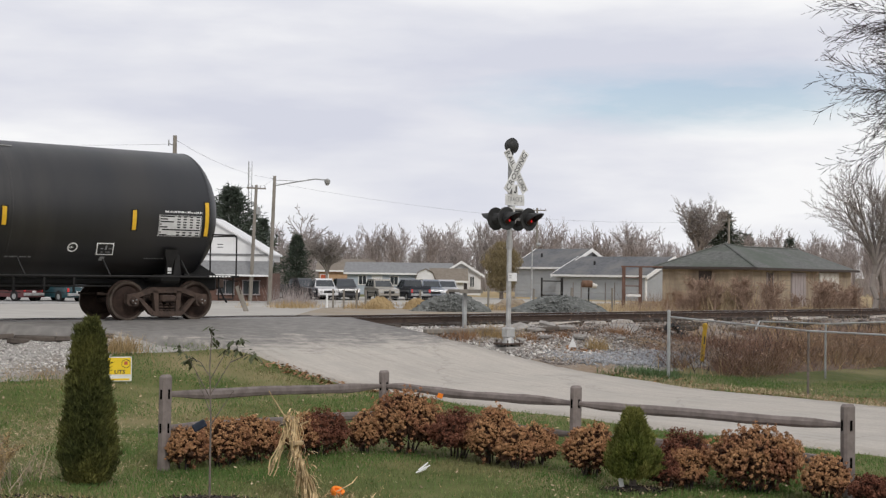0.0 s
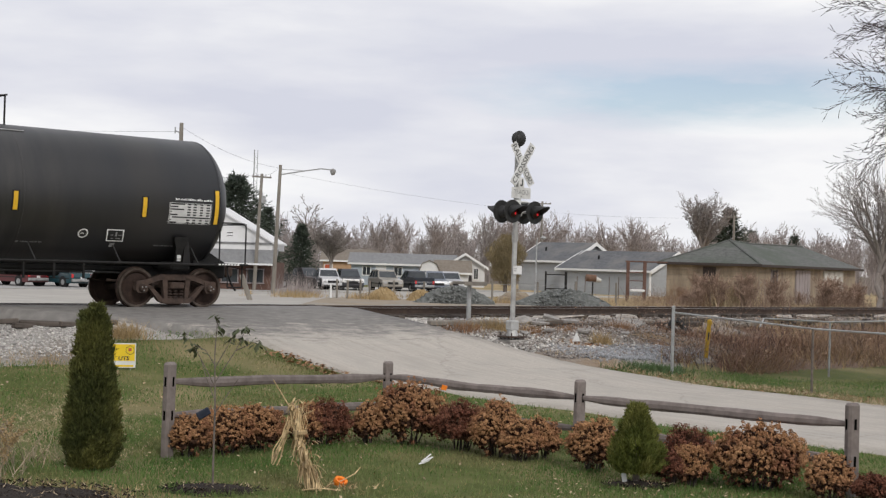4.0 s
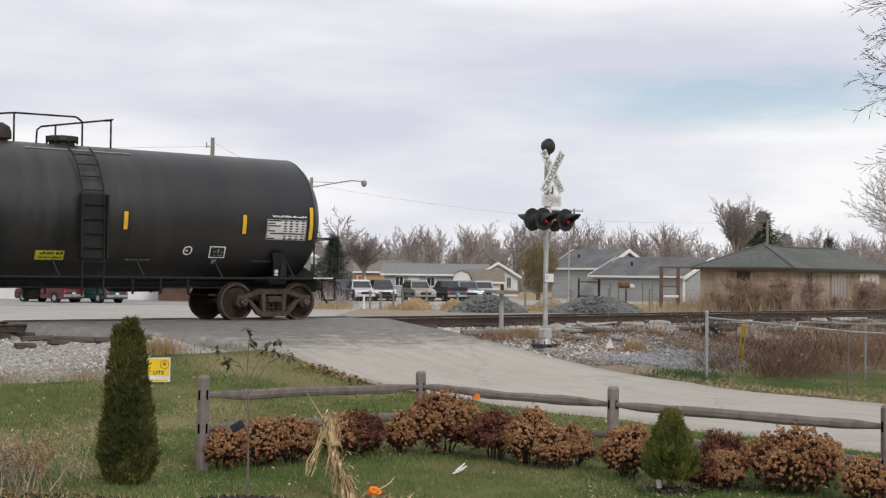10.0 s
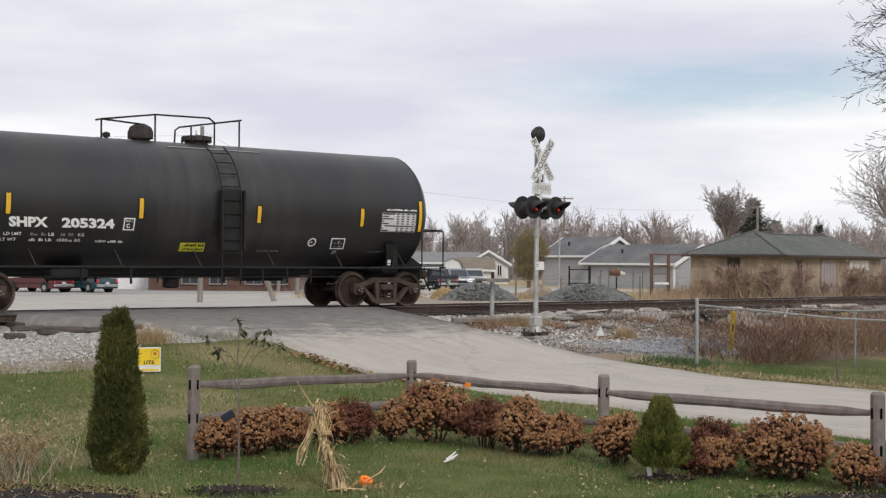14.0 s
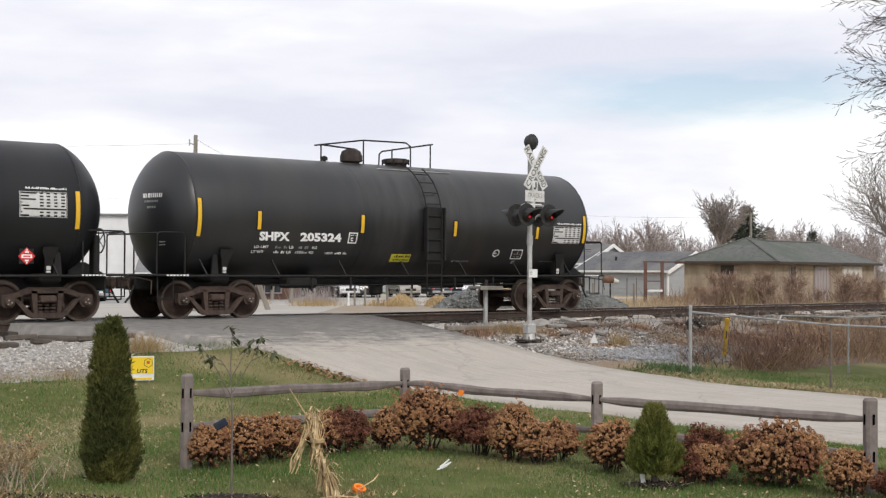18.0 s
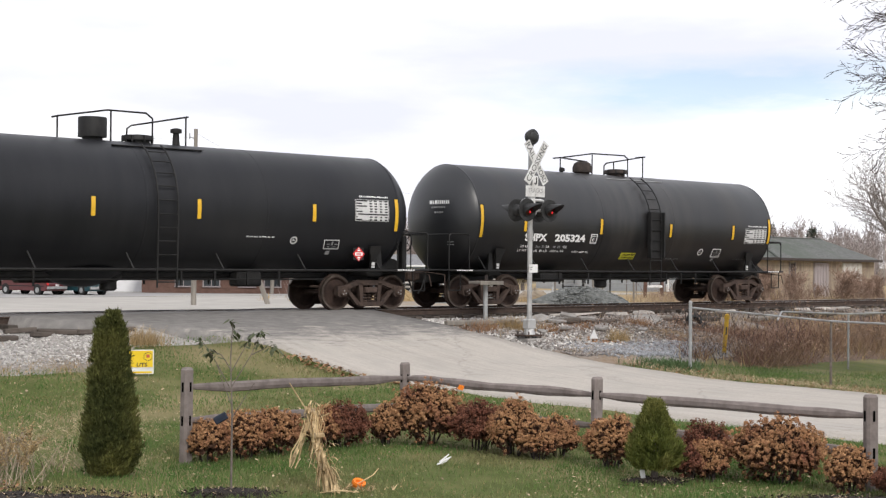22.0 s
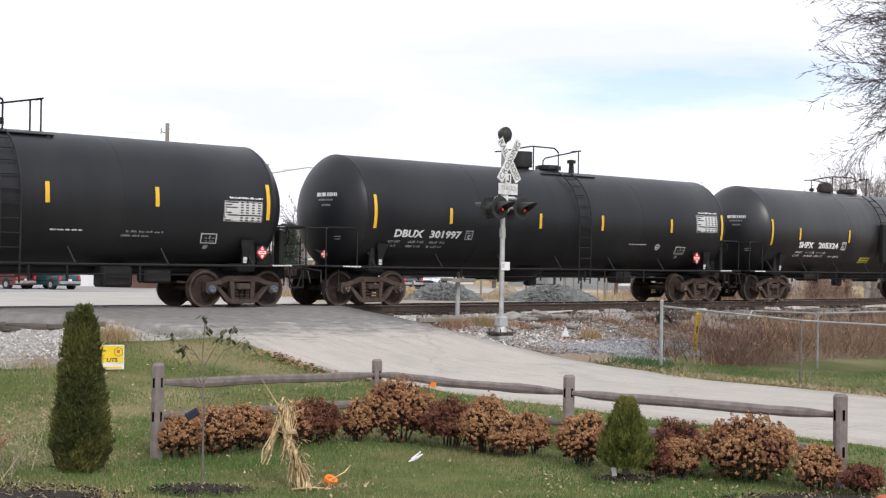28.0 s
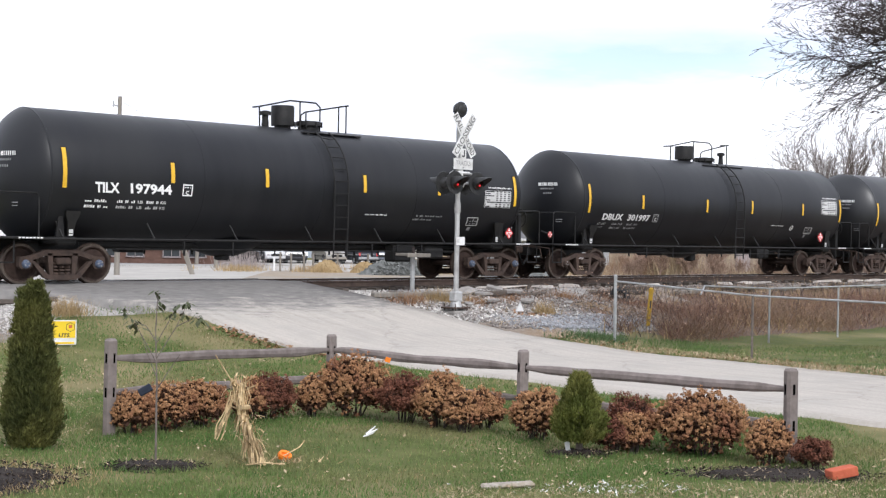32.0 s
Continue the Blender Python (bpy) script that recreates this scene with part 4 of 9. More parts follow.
    for q in (-1, 1):
        dk = part("walkway", Mesh().box(((xa + xb) / 2, q * .56, zw), (xb - xa, .36, .028), bevel=.008), M_GALV if opt.get("pale_walk") else M_BLACK, car, "grated top walkway")
        for xk in (xa + .15, xb - .15):
            part("walkway_bracket", Mesh().box((xk, q * .6, zw - .12), (.08, .3, .2), bevel=.01), M_BLACK, dk)
        for pts in tf["rails"] if q < 0 else ():
            part("railing", Mesh().path([(a, -.1, b) for a, b in pts], .022), M_BLACK, car, "black pipe railing")
    for x_, z_ in tf["ends"]:
        part("railing_end", Mesh().path([(x_, -.2, z_), (x_, .2, z_)], .022), M_BLACK, car)
    # ladders follow the barrel
    lx, lw = opt["ladder"]
    for q in (-1, 1):
        ld = []
        for sx in (-1, 1):
            pts = []
            for i in range(13):
                th = math.radians(62 - 62 * i / 6) if i <= 6 else 0
                if i <= 6:
                    pts.append((lx + sx * lw / 2, q * (R_T + .09) * math.cos(th), AX + (R_T + .09) * math.sin(th)))
            pts += [(lx + sx * lw / 2, q * (R_T + .09), AX - .8), (lx + sx * lw / 2, q * (R_T + .07), 0.62)]
            m_ = Mesh()
            for a, b in zip(pts, pts[1:]):
                m_.rod(a, b, opt.get("lad_r", .022), seg=6)
            ld.append(m_)
        lad = part("ladder", join(*ld), M_BLACK, car, "black side ladder")
        for i in range(11):
            h = 0.75 + i * .31
            th = max(0, (h - AX) / R_T)
            y_, z_ = (R_T + .09) * math.cos(th), AX + (R_T + .09) * math.sin(th) if h > AX else h
            part("rung", Mesh().rod((lx - lw / 2, q * y_, z_), (lx + lw / 2, q * y_, z_), .015, seg=6), M_BLACK, lad)
        if opt.get("cage"):
            part("ladder_guard", Mesh().box((lx - lw / 2 - .05, q * (R_T + .1), 2.15), (.05, .16, 1.4), bevel=.01).box((lx + lw / 2 + .05, q * (R_T + .1), 2.15), (.05, .16, 1.4), bevel=.01).box((lx, q * (R_T + .04), 2.15), (lw, .02, 1.4)), M_BLACK, car)
    # running rails along the bottom, brackets, pipes and hung gear
    for q in (-1, 1):
        rr = part("side_rail", Mesh().rod((-half - .3, q * 1.34, 1.03), (half + .3, q * 1.34, 1.03), .03, seg=8), M_BLACK, car, "long black safety rail")
        for i in range(7):
            x = -half + .4 + i * (2 * half - .8) / 6
            part("rail_bracket", Mesh().rod((x, q * 1.34, 1.03), (x - .1, q * 1.12, 1.42), .022, seg=6), M_BLACK, rr)
        part("lower_pipe", Mesh().path([(-truck_x + 1.4, q * .95, .80), (truck_x - 1.4, q * .95, .80)], .02), M_BLACK, car)
        for x in opt["hangers"]:
            part("pipe_hanger", Mesh().box((x, q * .95, .84), (.05, .04, .38), bevel=.005), M_BLACK, car)
    part("belly_sill", Mesh().box((0, 0, .93), (2 * half - .6, .5, .22), bevel=.04), M_BLACK, car)
    for x0, x1, z0, z1, y in opt["gear"]:
        part("brake_gear", Mesh().box(((x0 + x1) / 2, y, (z0 + z1) / 2), (x1 - x0, .45, z1 - z0), bevel=.05), M_BLACK, car, "hung brake equipment")
    part("outlet_valve", Mesh().lathe([(.14, .52), (.2, .56), (.2, .74), (.34, .84), (.34, 1.0)], 14, "z", Matrix.Translation((opt.get("outlet", .2), 0, 0))), M_BLACK, car, smooth=True)
    if opt.get("sump"):
        a, b = opt["sump"]
        m_ = Matrix.Translation(((a + b) / 2, 0, 1.02)) @ Matrix.Diagonal(((b - a) / 2, .75, 1, 1))
        part("sump", Mesh().lathe([(.02, -.4), (.3, -.38), (.55, -.28), (.8, -.12), (1, .06)], 24, "z", m_), M_TANK, car, smooth=True)
    # ends
    for q in (-1, 1):
        x1 = q * (reach - .25)
        xc = q * (half + .05)
        en = part("end_sill", Mesh().box(((x1 + q * (truck_x - .8)) / 2, 0, .86), (abs(x1 - q * (truck_x - .8)), .62, .34), bevel=.04), M_BLACK, car)
        part("end_deck", Mesh().box(((x1 + xc) / 2, 0, 1.045), (abs(x1 - xc), 2.75, .05), bevel=.012), M_BLACK, car, "end platform")
        part("deck_lettering", join(*[Mesh().box((xc + q * (.1 + i * .085), -1.385, 1.045), (.055, .012, .032)) for i in range(7)]), M_WHITE, car)
        part("body_bolster", Mesh().box((q * truck_x, 0, .98), (.5, 2.5, .2), bevel=.05), M_BLACK, car)
        for y in (-1, 1):
            sd = Mesh().prism([(-.1, 1.06), (.1, 1.06), (.05, 1.6), (-.04, 1.64)], .06)
            sd.v = [(a + q * (truck_x + .15), b + y * 1.2, c) for a, b, c in sd.v]
            part("saddle_web", sd, M_BLACK, car)
            xs_ = q * (truck_x - .08)
            pl = Mesh().prism([(-.17, 1.66), (.17, 1.66), (.17, 1.56), (.1, 1.4), (.06, 1.05), (-.06, 1.05), (-.1, 1.4), (-.17, 1.56)], .05)
            pl.v = [(a + xs_, b + y * (1.2 + .17 * (c - 1.05) / .6), c) for a, b, c in pl.v]
            part("saddle_plate", pl, M_BLACK, car)
            part("jacking_label", Mesh().box((xs_, y * 1.28, 1.2), (.1, .006, .085)), M_DIM, car)
            part("jacking_label", Mesh().box((xs_, y * 1.275, 1.12), (.1, .006, .04)), M_DIM, car)
            xg = q * (half + .25)
            part("grab_hoop", Mesh().path([(x1 - q * .05, y * 1.3, 1.06), (x1 - q * .05, y * 1.3, 1.98), (x1 - q * .12, y * 1.3, 2.04), (xg, y * 1.3, 2.04), (xg - q * .07, y * 1.3, 1.98), (xg - q * .07, y * 1.3, 1.06)], .02), M_BLACK, car, "black grab rail")
            part("sill_step", Mesh().path([(x1 - q * .1, y * 1.25, 1.02), (x1 - q * .1, y * 1.25, .5), (x1 - q * .5, y * 1.25, .5), (x1 - q * .5, y * 1.25, 1.02)], .018), M_BLACK, car)
        if q > 0:
            part("head_brace", Mesh().prism([(0, 1.06), (q * -.9, 1.06), (q * -.9, 1.3), (q * -.5, 1.34)], 1.5, Matrix.Translation((x1 - q * .25, 0, 0))), M_BLACK, car, "sloping black brace under the tank head")
        if opt.get("brake_end") != q:
            part("head_stencil", Mesh().box((q * (half + .62), -1.02, 1.82), (.01, .26, .022)).box((q * (half + .62), -1.02, 1.75), (.01, .26, .018)), M_FADED, car)
        part("end_rail", Mesh().path([(x1 - q * .05, -1.3, 2.02), (x1 - q * .05, 1.3, 2.02)], .018), M_BLACK, car)
        cp = part("coupler", Mesh().box((q * (reach - .22), 0, .86), (.5, .16, .2), bevel=.03).box((q * (reach - .02), 0, .86), (.2, .3, .28), bevel=.05), M_TRUCK, car, "rusty knuckle coupler")
        part("brake_rigging", Mesh().rod((q * (truck_x - 1.5), -.5, .62), (q * (truck_x + .2), -.5, .5), .03, seg=6).rod((q * (truck_x - 1.5), .5, .62), (q * (truck_x + .2), .5, .5), .03, seg=6).box((q * truck_x, 0, .42), (.1, 1.5, .14), bevel=.02), M_TRUCK, car)
        part("air_hose", Mesh().path([(q * (reach - .2), -.35, .80), (q * (reach - .1), -.37, .55), (q * (reach + .02), -.36, .40)], .025), M_BLACK, car)
        part("uncoupling_lever", Mesh().path([(q * (reach - .1), -.1, 1.0), (q * (reach - .2), -.6, .98), (q * (reach - .2), -1.25, .92), (q * (reach - .16), -1.3, .62)], .014), M_TRUCK, car)
    if opt.get("brake_end"):
        q = opt["brake_end"]
        bx = q * (half + .78)
        bw = part("brake_wheel", Mesh().lathe([(.26, -.012), (.29, -.012), (.29, .012), (.26, .012), (.26, -.012)], 20, "x", Matrix.Translation((bx, -.85, 1.82))), M_BLACK, car, "spoked hand brake wheel")
        for i in range(5):
            a = i * 1.2566
            part("spoke", Mesh().rod((bx, -.85, 1.82), (bx, -.85 + .27 * math.cos(a), 1.82 + .27 * math.sin(a)), .012, seg=5), M_BLACK, bw)
        part("brake_stand", Mesh().box((bx - q * .12, -.85, 1.5), (.14, .3, .9), bevel=.03), M_BLACK, car)
    wheels = []
    truck(car, -truck_x, wheels, caps)
    truck(car, truck_x, wheels, caps)
    return car, wheels


CAR_A = tank_car("short black tank car with white lettering and yellow strips", 6.4, 5.59, 7.6, M_TRUCK, dict(
    seams=(-1.55, 1.6), shear=-.14, paint=M_TANKBLUE, pale_walk=True, cage=True, lad_r=.02,
    strips=[(-6.33, 1.95, 2.85), (-4.71, 2.15, 2.59), (-1.65, 2.13, 2.58), (1.43, 2.1, 2.5), (4.46, 2.08, 2.53), (6.33, 1.98, 2.78)],
    marks=[("SHPX", -4.68, 1.87, .89, .23), ("205324", -3.51, 1.87, 1.25, .23), ("C", -1.98, 1.90, .09, .10)],
    small=[("LD LMT", -4.75, 1.67, .40, .075, M_WHITE), ("LB", -3.76, 1.67, .14, .075, M_WHITE), ("KG", -3.08, 1.67, .15, .075, M_WHITE), ("LT WT", -4.8, 1.53, .35, .075, M_WHITE), ("LB", -3.8, 1.53, .145, .075, M_WHITE), ("KG", -3.13, 1.53, .14, .075, M_WHITE), ("NEW", -2.64, 1.52, .25, .06, M_WHITE)],
    lines=[(-4.15, -3.81, 1.67, .075, 1, M_FADED), (-3.47, -3.17, 1.67, .075, 2, M_FADED), (-4.16, -3.85, 1.53, .075, 4, M_WHITE), (-3.53, -3.17, 1.53, .075, 5, M_DIM), (-2.34, -1.98, 1.52, .06, 7, M_WHITE), (1.6, 2.2, 1.32, .04, 8, M_FADED), (4.9, 5.4, 1.34, .03, 9, M_FADED)],
    boxes=[(-2.05, -1.78, 1.84, 2.13, 0, M_WHITE), (3.68, 4.1, 1.43, 1.75, -.05, M_WHITE)],
    panel=(5.08, 6.19, 1.96, 2.45), rings=[(3.08, 1.62, .12)], placards=[(-.5, .15, 1.29, 1.55)],
    top=dict(domes=[("round", -.93, .3, 4.42)], manway=(.56, .36, 4.22), valves=[(-1.8, .09, 4.18)], walk=(-.6, 1.9, 3.86),
             rails=[[(-1.97, 3.95), (-1.97, 4.46), (-.6, 4.66), (.85, 4.68), (1.0, 4.58), (1.0, 3.95)], [(-.6, 3.9), (-.6, 4.66)], [(-1.97, 4.46), (-.85, 4.4)], [(-.09, 3.95), (-.07, 4.32), (.03, 4.4), (1.7, 4.68), (1.7, 3.9)], [(.36, 4.43), (.36, 4.2)]], ends=[(-1.97, 4.46), (1.7, 4.68)]),
    ladder=(.63, .5), hangers=(-2.8, -1.6, 1.9, 2.6, 3.3), gear=[(-3.5, -2.6, .72, .98, -.7), (2.0, 3.3, .68, .95, .5)], outlet=-.1, diamonds=()))
OPT_B = dict(
    seams=(-3.4, .2, 3.4), right_head=1.02, shear=.03, bold=.035, ink=M_DULLWHITE,
    strips=[(-7.13, 2.05, 2.94), (-4.53, 2.24, 2.67), (-1.1, 2.21, 2.64), (1.53, 2.22, 2.67), (4.74, 2.24, 2.66), (7.3, 2.05, 2.88)],
    marks=[("DBUX", -6.42, 1.82, .98, .22), ("301997", -5.2, 1.82, 1.12, .22), ("C", -3.84, 1.84, .09, .10)],
    small=[("LD LMT", -6.56, 1.66, .40, .07, M_FADED), ("LB", -5.48, 1.66, .13, .07, M_FADED), ("KG", -4.77, 1.66, .16, .07, M_FADED), ("LT WT", -6.62, 1.52, .36, .07, M_FADED), ("LB", -5.55, 1.52, .13, .07, M_FADED), ("KG", -4.82, 1.52, .16, .07, M_FADED)],
    lines=[(-5.89, -5.53, 1.66, .07, 11, M_FADED), (-5.14, -4.81, 1.66, .07, 12, M_FADED), (-5.91, -5.6, 1.52, .07, 13, M_FADED), (-5.2, -4.86, 1.52, .07, 14, M_FADED), (2.88, 3.66, 1.8, .035, 15, M_WHITE)],
    boxes=[(-3.93, -3.66, 1.8, 2.07, 0, M_FADED), (5.19, 5.66, 1.5, 1.78, -.05, M_DIM)],
    panel=(5.98, 7.05, 2.29, 2.84), rings=[(4.24, 1.74, .1)],
    top=dict(domes=[("drum", -.43, .33, 4.55)], manway=(.71, .37, 4.2), valves=[(1.73, .14, 4.45)], walk=(-.28, 2.05, 3.88),
             rails=[[(-1.33, 3.95), (-1.33, 4.51), (-.1, 4.74), (.88, 4.74), (1.05, 4.62), (1.05, 3.95)], [(-.02, 3.9), (-.02, 4.74)], [(.37, 3.95), (.39, 4.34), (.5, 4.42), (1.94, 4.72), (1.94, 3.9)]], ends=[(-1.33, 4.51), (1.94, 4.72)]),
    ladder=(.68, .5), hangers=(-3.6, -2.2, 1.4, 2.3, 3.2, 4.1), gear=[(3.0, 3.7, .62, .98, -.6), (-2.0, -.8, .7, .98, .6)], outlet=0.0, sump=(-1.9, .5), brake_end=1,
    diamonds=[(6.22, -1.37, 1.45, .19), (-8.45, -1.1, 1.35, .11)])
CAR_B = tank_car("long black tank car with dulled white lettering and a red placard", 7.35, 6.83, 8.83, M_TRUCK, OPT_B)
OPT_C = dict(OPT_B, small=[("LB", -5.17, 1.86, .14, .07, M_WHITE), ("KG", -4.57, 1.86, .15, .07, M_WHITE), ("LB", -5.17, 1.72, .14, .07, M_DIM), ("KG", -4.57, 1.72, .15, .07, M_DIM)], right_head=.85, shear=-.12, bold=.035, ink=M_WHITE,
             strips=[(-7.05, 2.17, 3.08), (-4.3, 2.38, 2.86), (-1.6, 2.38, 2.84), (1.54, 2.36, 2.82), (4.2, 2.37, 2.82), (7.22, 2.15, 3.03)],
             marks=[("TILX", -6.31, 2.09, .64, .24), ("197944", -5.42, 2.09, 1.11, .24), ("C", -3.93, 2.11, .09, .10)],
             lines=[(-6.5, -5.9, 1.86, .07, 21, M_WHITE), (-5.7, -5.24, 1.86, .07, 22, M_WHITE), (-4.94, -4.62, 1.86, .07, 23, M_WHITE), (-6.5, -5.9, 1.72, .07, 24, M_WHITE), (-5.7, -5.24, 1.72, .07, 25, M_DIM), (-4.94, -4.62, 1.72, .07, 26, M_DIM), (1.68, 2.46, 1.74, .04, 27, M_WHITE), (3.5, 4.45, 1.74, .05, 28, M_FADED), (3.4, 4.1, 1.63, .05, 29, M_FADED)],
             boxes=[(-4.02, -3.75, 2.08, 2.36, 0, M_WHITE), (5.5, 5.94, 1.49, 1.77, -.05, M_DIM)], rings=(),
             panel=(5.98, 7.05, 2.09, 2.58),
             top=dict(OPT_B["top"], domes=[("drum", -.06, .31, 4.62)], manway=(.79, .36, 4.26), valves=[(-.62, .15, 4.46)], walk=(.1, 2.05, 3.9),
                      rails=[[(-.86, 3.95), (-.88, 4.54), (.1, 4.77), (.95, 4.77), (1.1, 4.66), (1.1, 3.95)], [(.43, 3.9), (.43, 4.77)], [(.45, 3.95), (.46, 4.41), (.6, 4.5), (2.0, 4.77), (2.0, 3.9)], [(.63, 4.2), (.63, 4.5)], [(1.74, 3.9), (1.74, 4.71)]], ends=[(-.88, 4.54), (2.0, 4.77)]),
             ladder=(.68, .45), sump=(-3.2, -.6), outlet=-1.9, brake_end=1, diamonds=[(7.2, -1.33, 1.36, .17), (-8.45, -1.1, 1.35, .11)],
             gear=[(3.2, 4.0, .5, .98, -.6), (4.2, 4.9, .6, .9, -.8), (-4.6, -3.9, .7, .98, .6)])
CAR_C = tank_car("long black tank car with white upright lettering and a red placard", 7.35, 6.83, 8.83, M_CAPBLUE, OPT_C)
CARS = [(CAR_A, -4.70), (CAR_B, -21.13), (CAR_C, -38.80)]

# ---- limbs of trees and dead plants ----
def grow(out, p, d, length, rad, level, r, opt):
    """One limb: a wandering run of segments that throws off side limbs."""
    k = opt["segs"][level]
    step = length / k
    for i in range(k):
        d = (d + Vector((r.uniform(-1, 1), r.uniform(-1, 1), r.uniform(-1, 1))) * opt["wander"] + Vector((0, 0, opt["lift"] * (1 if level else .3)))).normalized()
        q = p + d * step
        r1 = rad * (1 - .62 * (i + 1) / k)
        r0 = rad * (1 - .62 * i / k)
        out.append((p, q, max(r0, opt["min"]), max(r1, opt["min"]), level))
        if level < opt["levels"] and i >= opt["start"][level]:
            for c in range(opt["kids"][level]):
                a = r.uniform(0, 6.283)
                u = d.orthogonal().normalized()
                u = (u * math.cos(a) + d.cross(u) * math.sin(a))
                nd = (d + u * opt["angle"] * r.uniform(.6, 1.3)).normalized()
                grow(out, q, nd, length * opt["ratio"] * r.uniform(.6, 1.1), r1 * opt.get("thin", .62), level + 1, r, opt)
        p = q


def limbs_mesh(segs, sides=(8, 6, 4, 3, 3), blade=9):
    """Limbs as tapered rods; hair-thin twigs from the level blade on as single slivers."""
    me = Mesh()
    for i, (a, b, r0, r1, lv) in enumerate(segs):
        if lv < blade:
            me.rod(a, b, r0, r1, sides[min(lv, 4)], False)
            continue
        d = b - a
        u = d.orthogonal().normalized()
        w = (u * math.cos(i * 2.4) + d.normalized().cross(u) * math.sin(i * 2.4)) * 1.3
        k = len(me.v)
        me.v += [tuple(a - w * r0), tuple(a + w * r0), tuple(b + w * r1), tuple(b - w * r1)]
        me.f.append((k, k + 1, k + 2, k + 3))
    return me


def cloud(centres, normals, per, length, width, seed, spread=.9):
    """Small leaf triangles in rosettes at the centres."""
    r = np.random.RandomState(seed)
    c = np.repeat(np.asarray(centres), per, 0)
    nr = np.repeat(np.asarray(normals), per, 0)
    k = len(c)
    d = nr + spread * r.normal(size=(k, 3))
    d /= np.linalg.norm(d, axis=1)[:, None]
    ln = (length * (.6 + .8 * r.rand(k)))[:, None]
    w = np.cross(d, r.normal(size=(k, 3)))
    w /= np.linalg.norm(w, axis=1)[:, None] + 1e-9
    w *= width * (.6 + .8 * r.rand(k))[:, None]
    b = c + .25 * length * r.normal(size=(k, 3))
    v = np.stack([b - w * .5 + d * ln * .45, b, b + w * .5 + d * ln * .45, b + d * ln], 1).reshape(-1, 3)
    return v, np.arange(4 * k).reshape(-1, 4)


# ---- the near side: yard, fence, plants, signal ----
M_TAN = mat("dried_tan_flower_heads", (0.27, 0.135, 0.065), (0.53, 0.31, 0.16), scale=4, rough=0.9, island=0.3, big=(0.26, 0.115, 0.07), bigscale=2.6, trans=0.15, spec=0.1)
M_INNER = mat("inner_shade_leaves", (0.05, 0.028, 0.02), (0.11, 0.062, 0.042), scale=5, rough=0.95, island=0.3, spec=0.05)
M_REDBUSH = mat("dull_red_leaves", (0.115, 0.042, 0.028), (0.23, 0.105, 0.068), scale=5, rough=0.9, island=0.35, trans=0.15, spec=0.1)
M_CONIFER = mat("cedar_scale_leaves", (0.034, 0.044, 0.014), (0.115, 0.122, 0.038), scale=3, rough=0.8, island=0.4, big=(0.16, 0.155, 0.045), bigscale=1.5, spec=0.2, trans=0.15)
M_STALK = mat("dry_corn_stalk", (0.24, 0.155, 0.075), (0.66, 0.51, 0.30), scale=7, rough=0.85, island=0.5, trans=0.1)
M_LEAFD = mat("dark_drooping_leaf", (0.045, 0.06, 0.028), (0.10, 0.11, 0.055), scale=8, rough=0.6, island=0.3, trans=0.2)
M_FALLEN = mat("fallen_leaf", (0.27, 0.19, 0.11), (0.50, 0.40, 0.27), scale=6, rough=0.9, island=0.45)
M_LITTER = mat("brown_leaf_litter", (0.20, 0.10, 0.05), (0.33, 0.19, 0.10), scale=6, rough=0.9, island=0.4)
M_BRUSH = mat("russet_brush", (0.135, 0.075, 0.053), (0.275, 0.17, 0.122), scale=1.2, rough=0.95, island=0.4, big=(0.27, 0.185, 0.11), bigscale=0.4, spec=0.05)
M_SIGNW = mat("white_sign_face", (0.62, 0.62, 0.61), (0.76, 0.76, 0.75), scale=9, rough=0.5, big=(0.52, 0.51, 0.49), bigscale=4)
M_DKLETTER = mat("dark_letter", (0.025, 0.025, 0.025), (0.05, 0.05, 0.05), scale=9, rough=0.6)
M_DULLLETTER = mat("sun_dulled_letter", (0.09, 0.09, 0.09), (0.16, 0.16, 0.16), scale=9, rough=0.7)
M_HOLE = mat("painted_hole_shade", (0.004, 0.004, 0.004), (0.006, 0.006, 0.006), rough=1.0, spec=0.0)
M_LAMPBLK = mat("lamp_black", (0.018, 0.018, 0.018), (0.042, 0.042, 0.042), scale=9, rough=0.55)
M_LENS = mat("red_lens", (0.03, 0.003, 0.003), (0.045, 0.005, 0.005), rough=0.3, spec=0.4)
M_LIT = glow("lit_red_lamp", (1.0, 0.02, 0.03), 0.5, (0.3, 0.01, 0.01))
M_GREYWEED = mat("grey_tan_dead_stalks", (0.22, 0.17, 0.12), (0.40, 0.33, 0.25), scale=3, rough=0.95, island=0.35)
M_WEED = mat("fresh_green_weed", (0.055, 0.105, 0.04), (0.13, 0.185, 0.08), scale=3, rough=0.8, island=0.3, trans=0.2)
M_DITCH = mat("leaf_strewn_ditch_soil", (0.10, 0.066, 0.05), (0.20, 0.135, 0.10), scale=6, rough=0.95, bump=1.0, bscale=20, bdist=0.03)
M_LENSOFF = mat("red_lens_dark", (0.10, 0.008, 0.008), (0.14, 0.012, 0.012), rough=0.2, spec=0.6)
M_ORANGE = mat("bright_orange", (0.80, 0.20, 0.02), (0.9, 0.27, 0.03), scale=9, rough=0.6)
M_BRICK = mat("red_brick", (0.40, 0.09, 0.045), (0.50, 0.13, 0.07), scale=14, rough=0.9, bump=0.5)
M_YSIGN = mat("yellow_yard_sign", (0.72, 0.50, 0.02), (0.78, 0.56, 0.03), scale=3, rough=0.5)
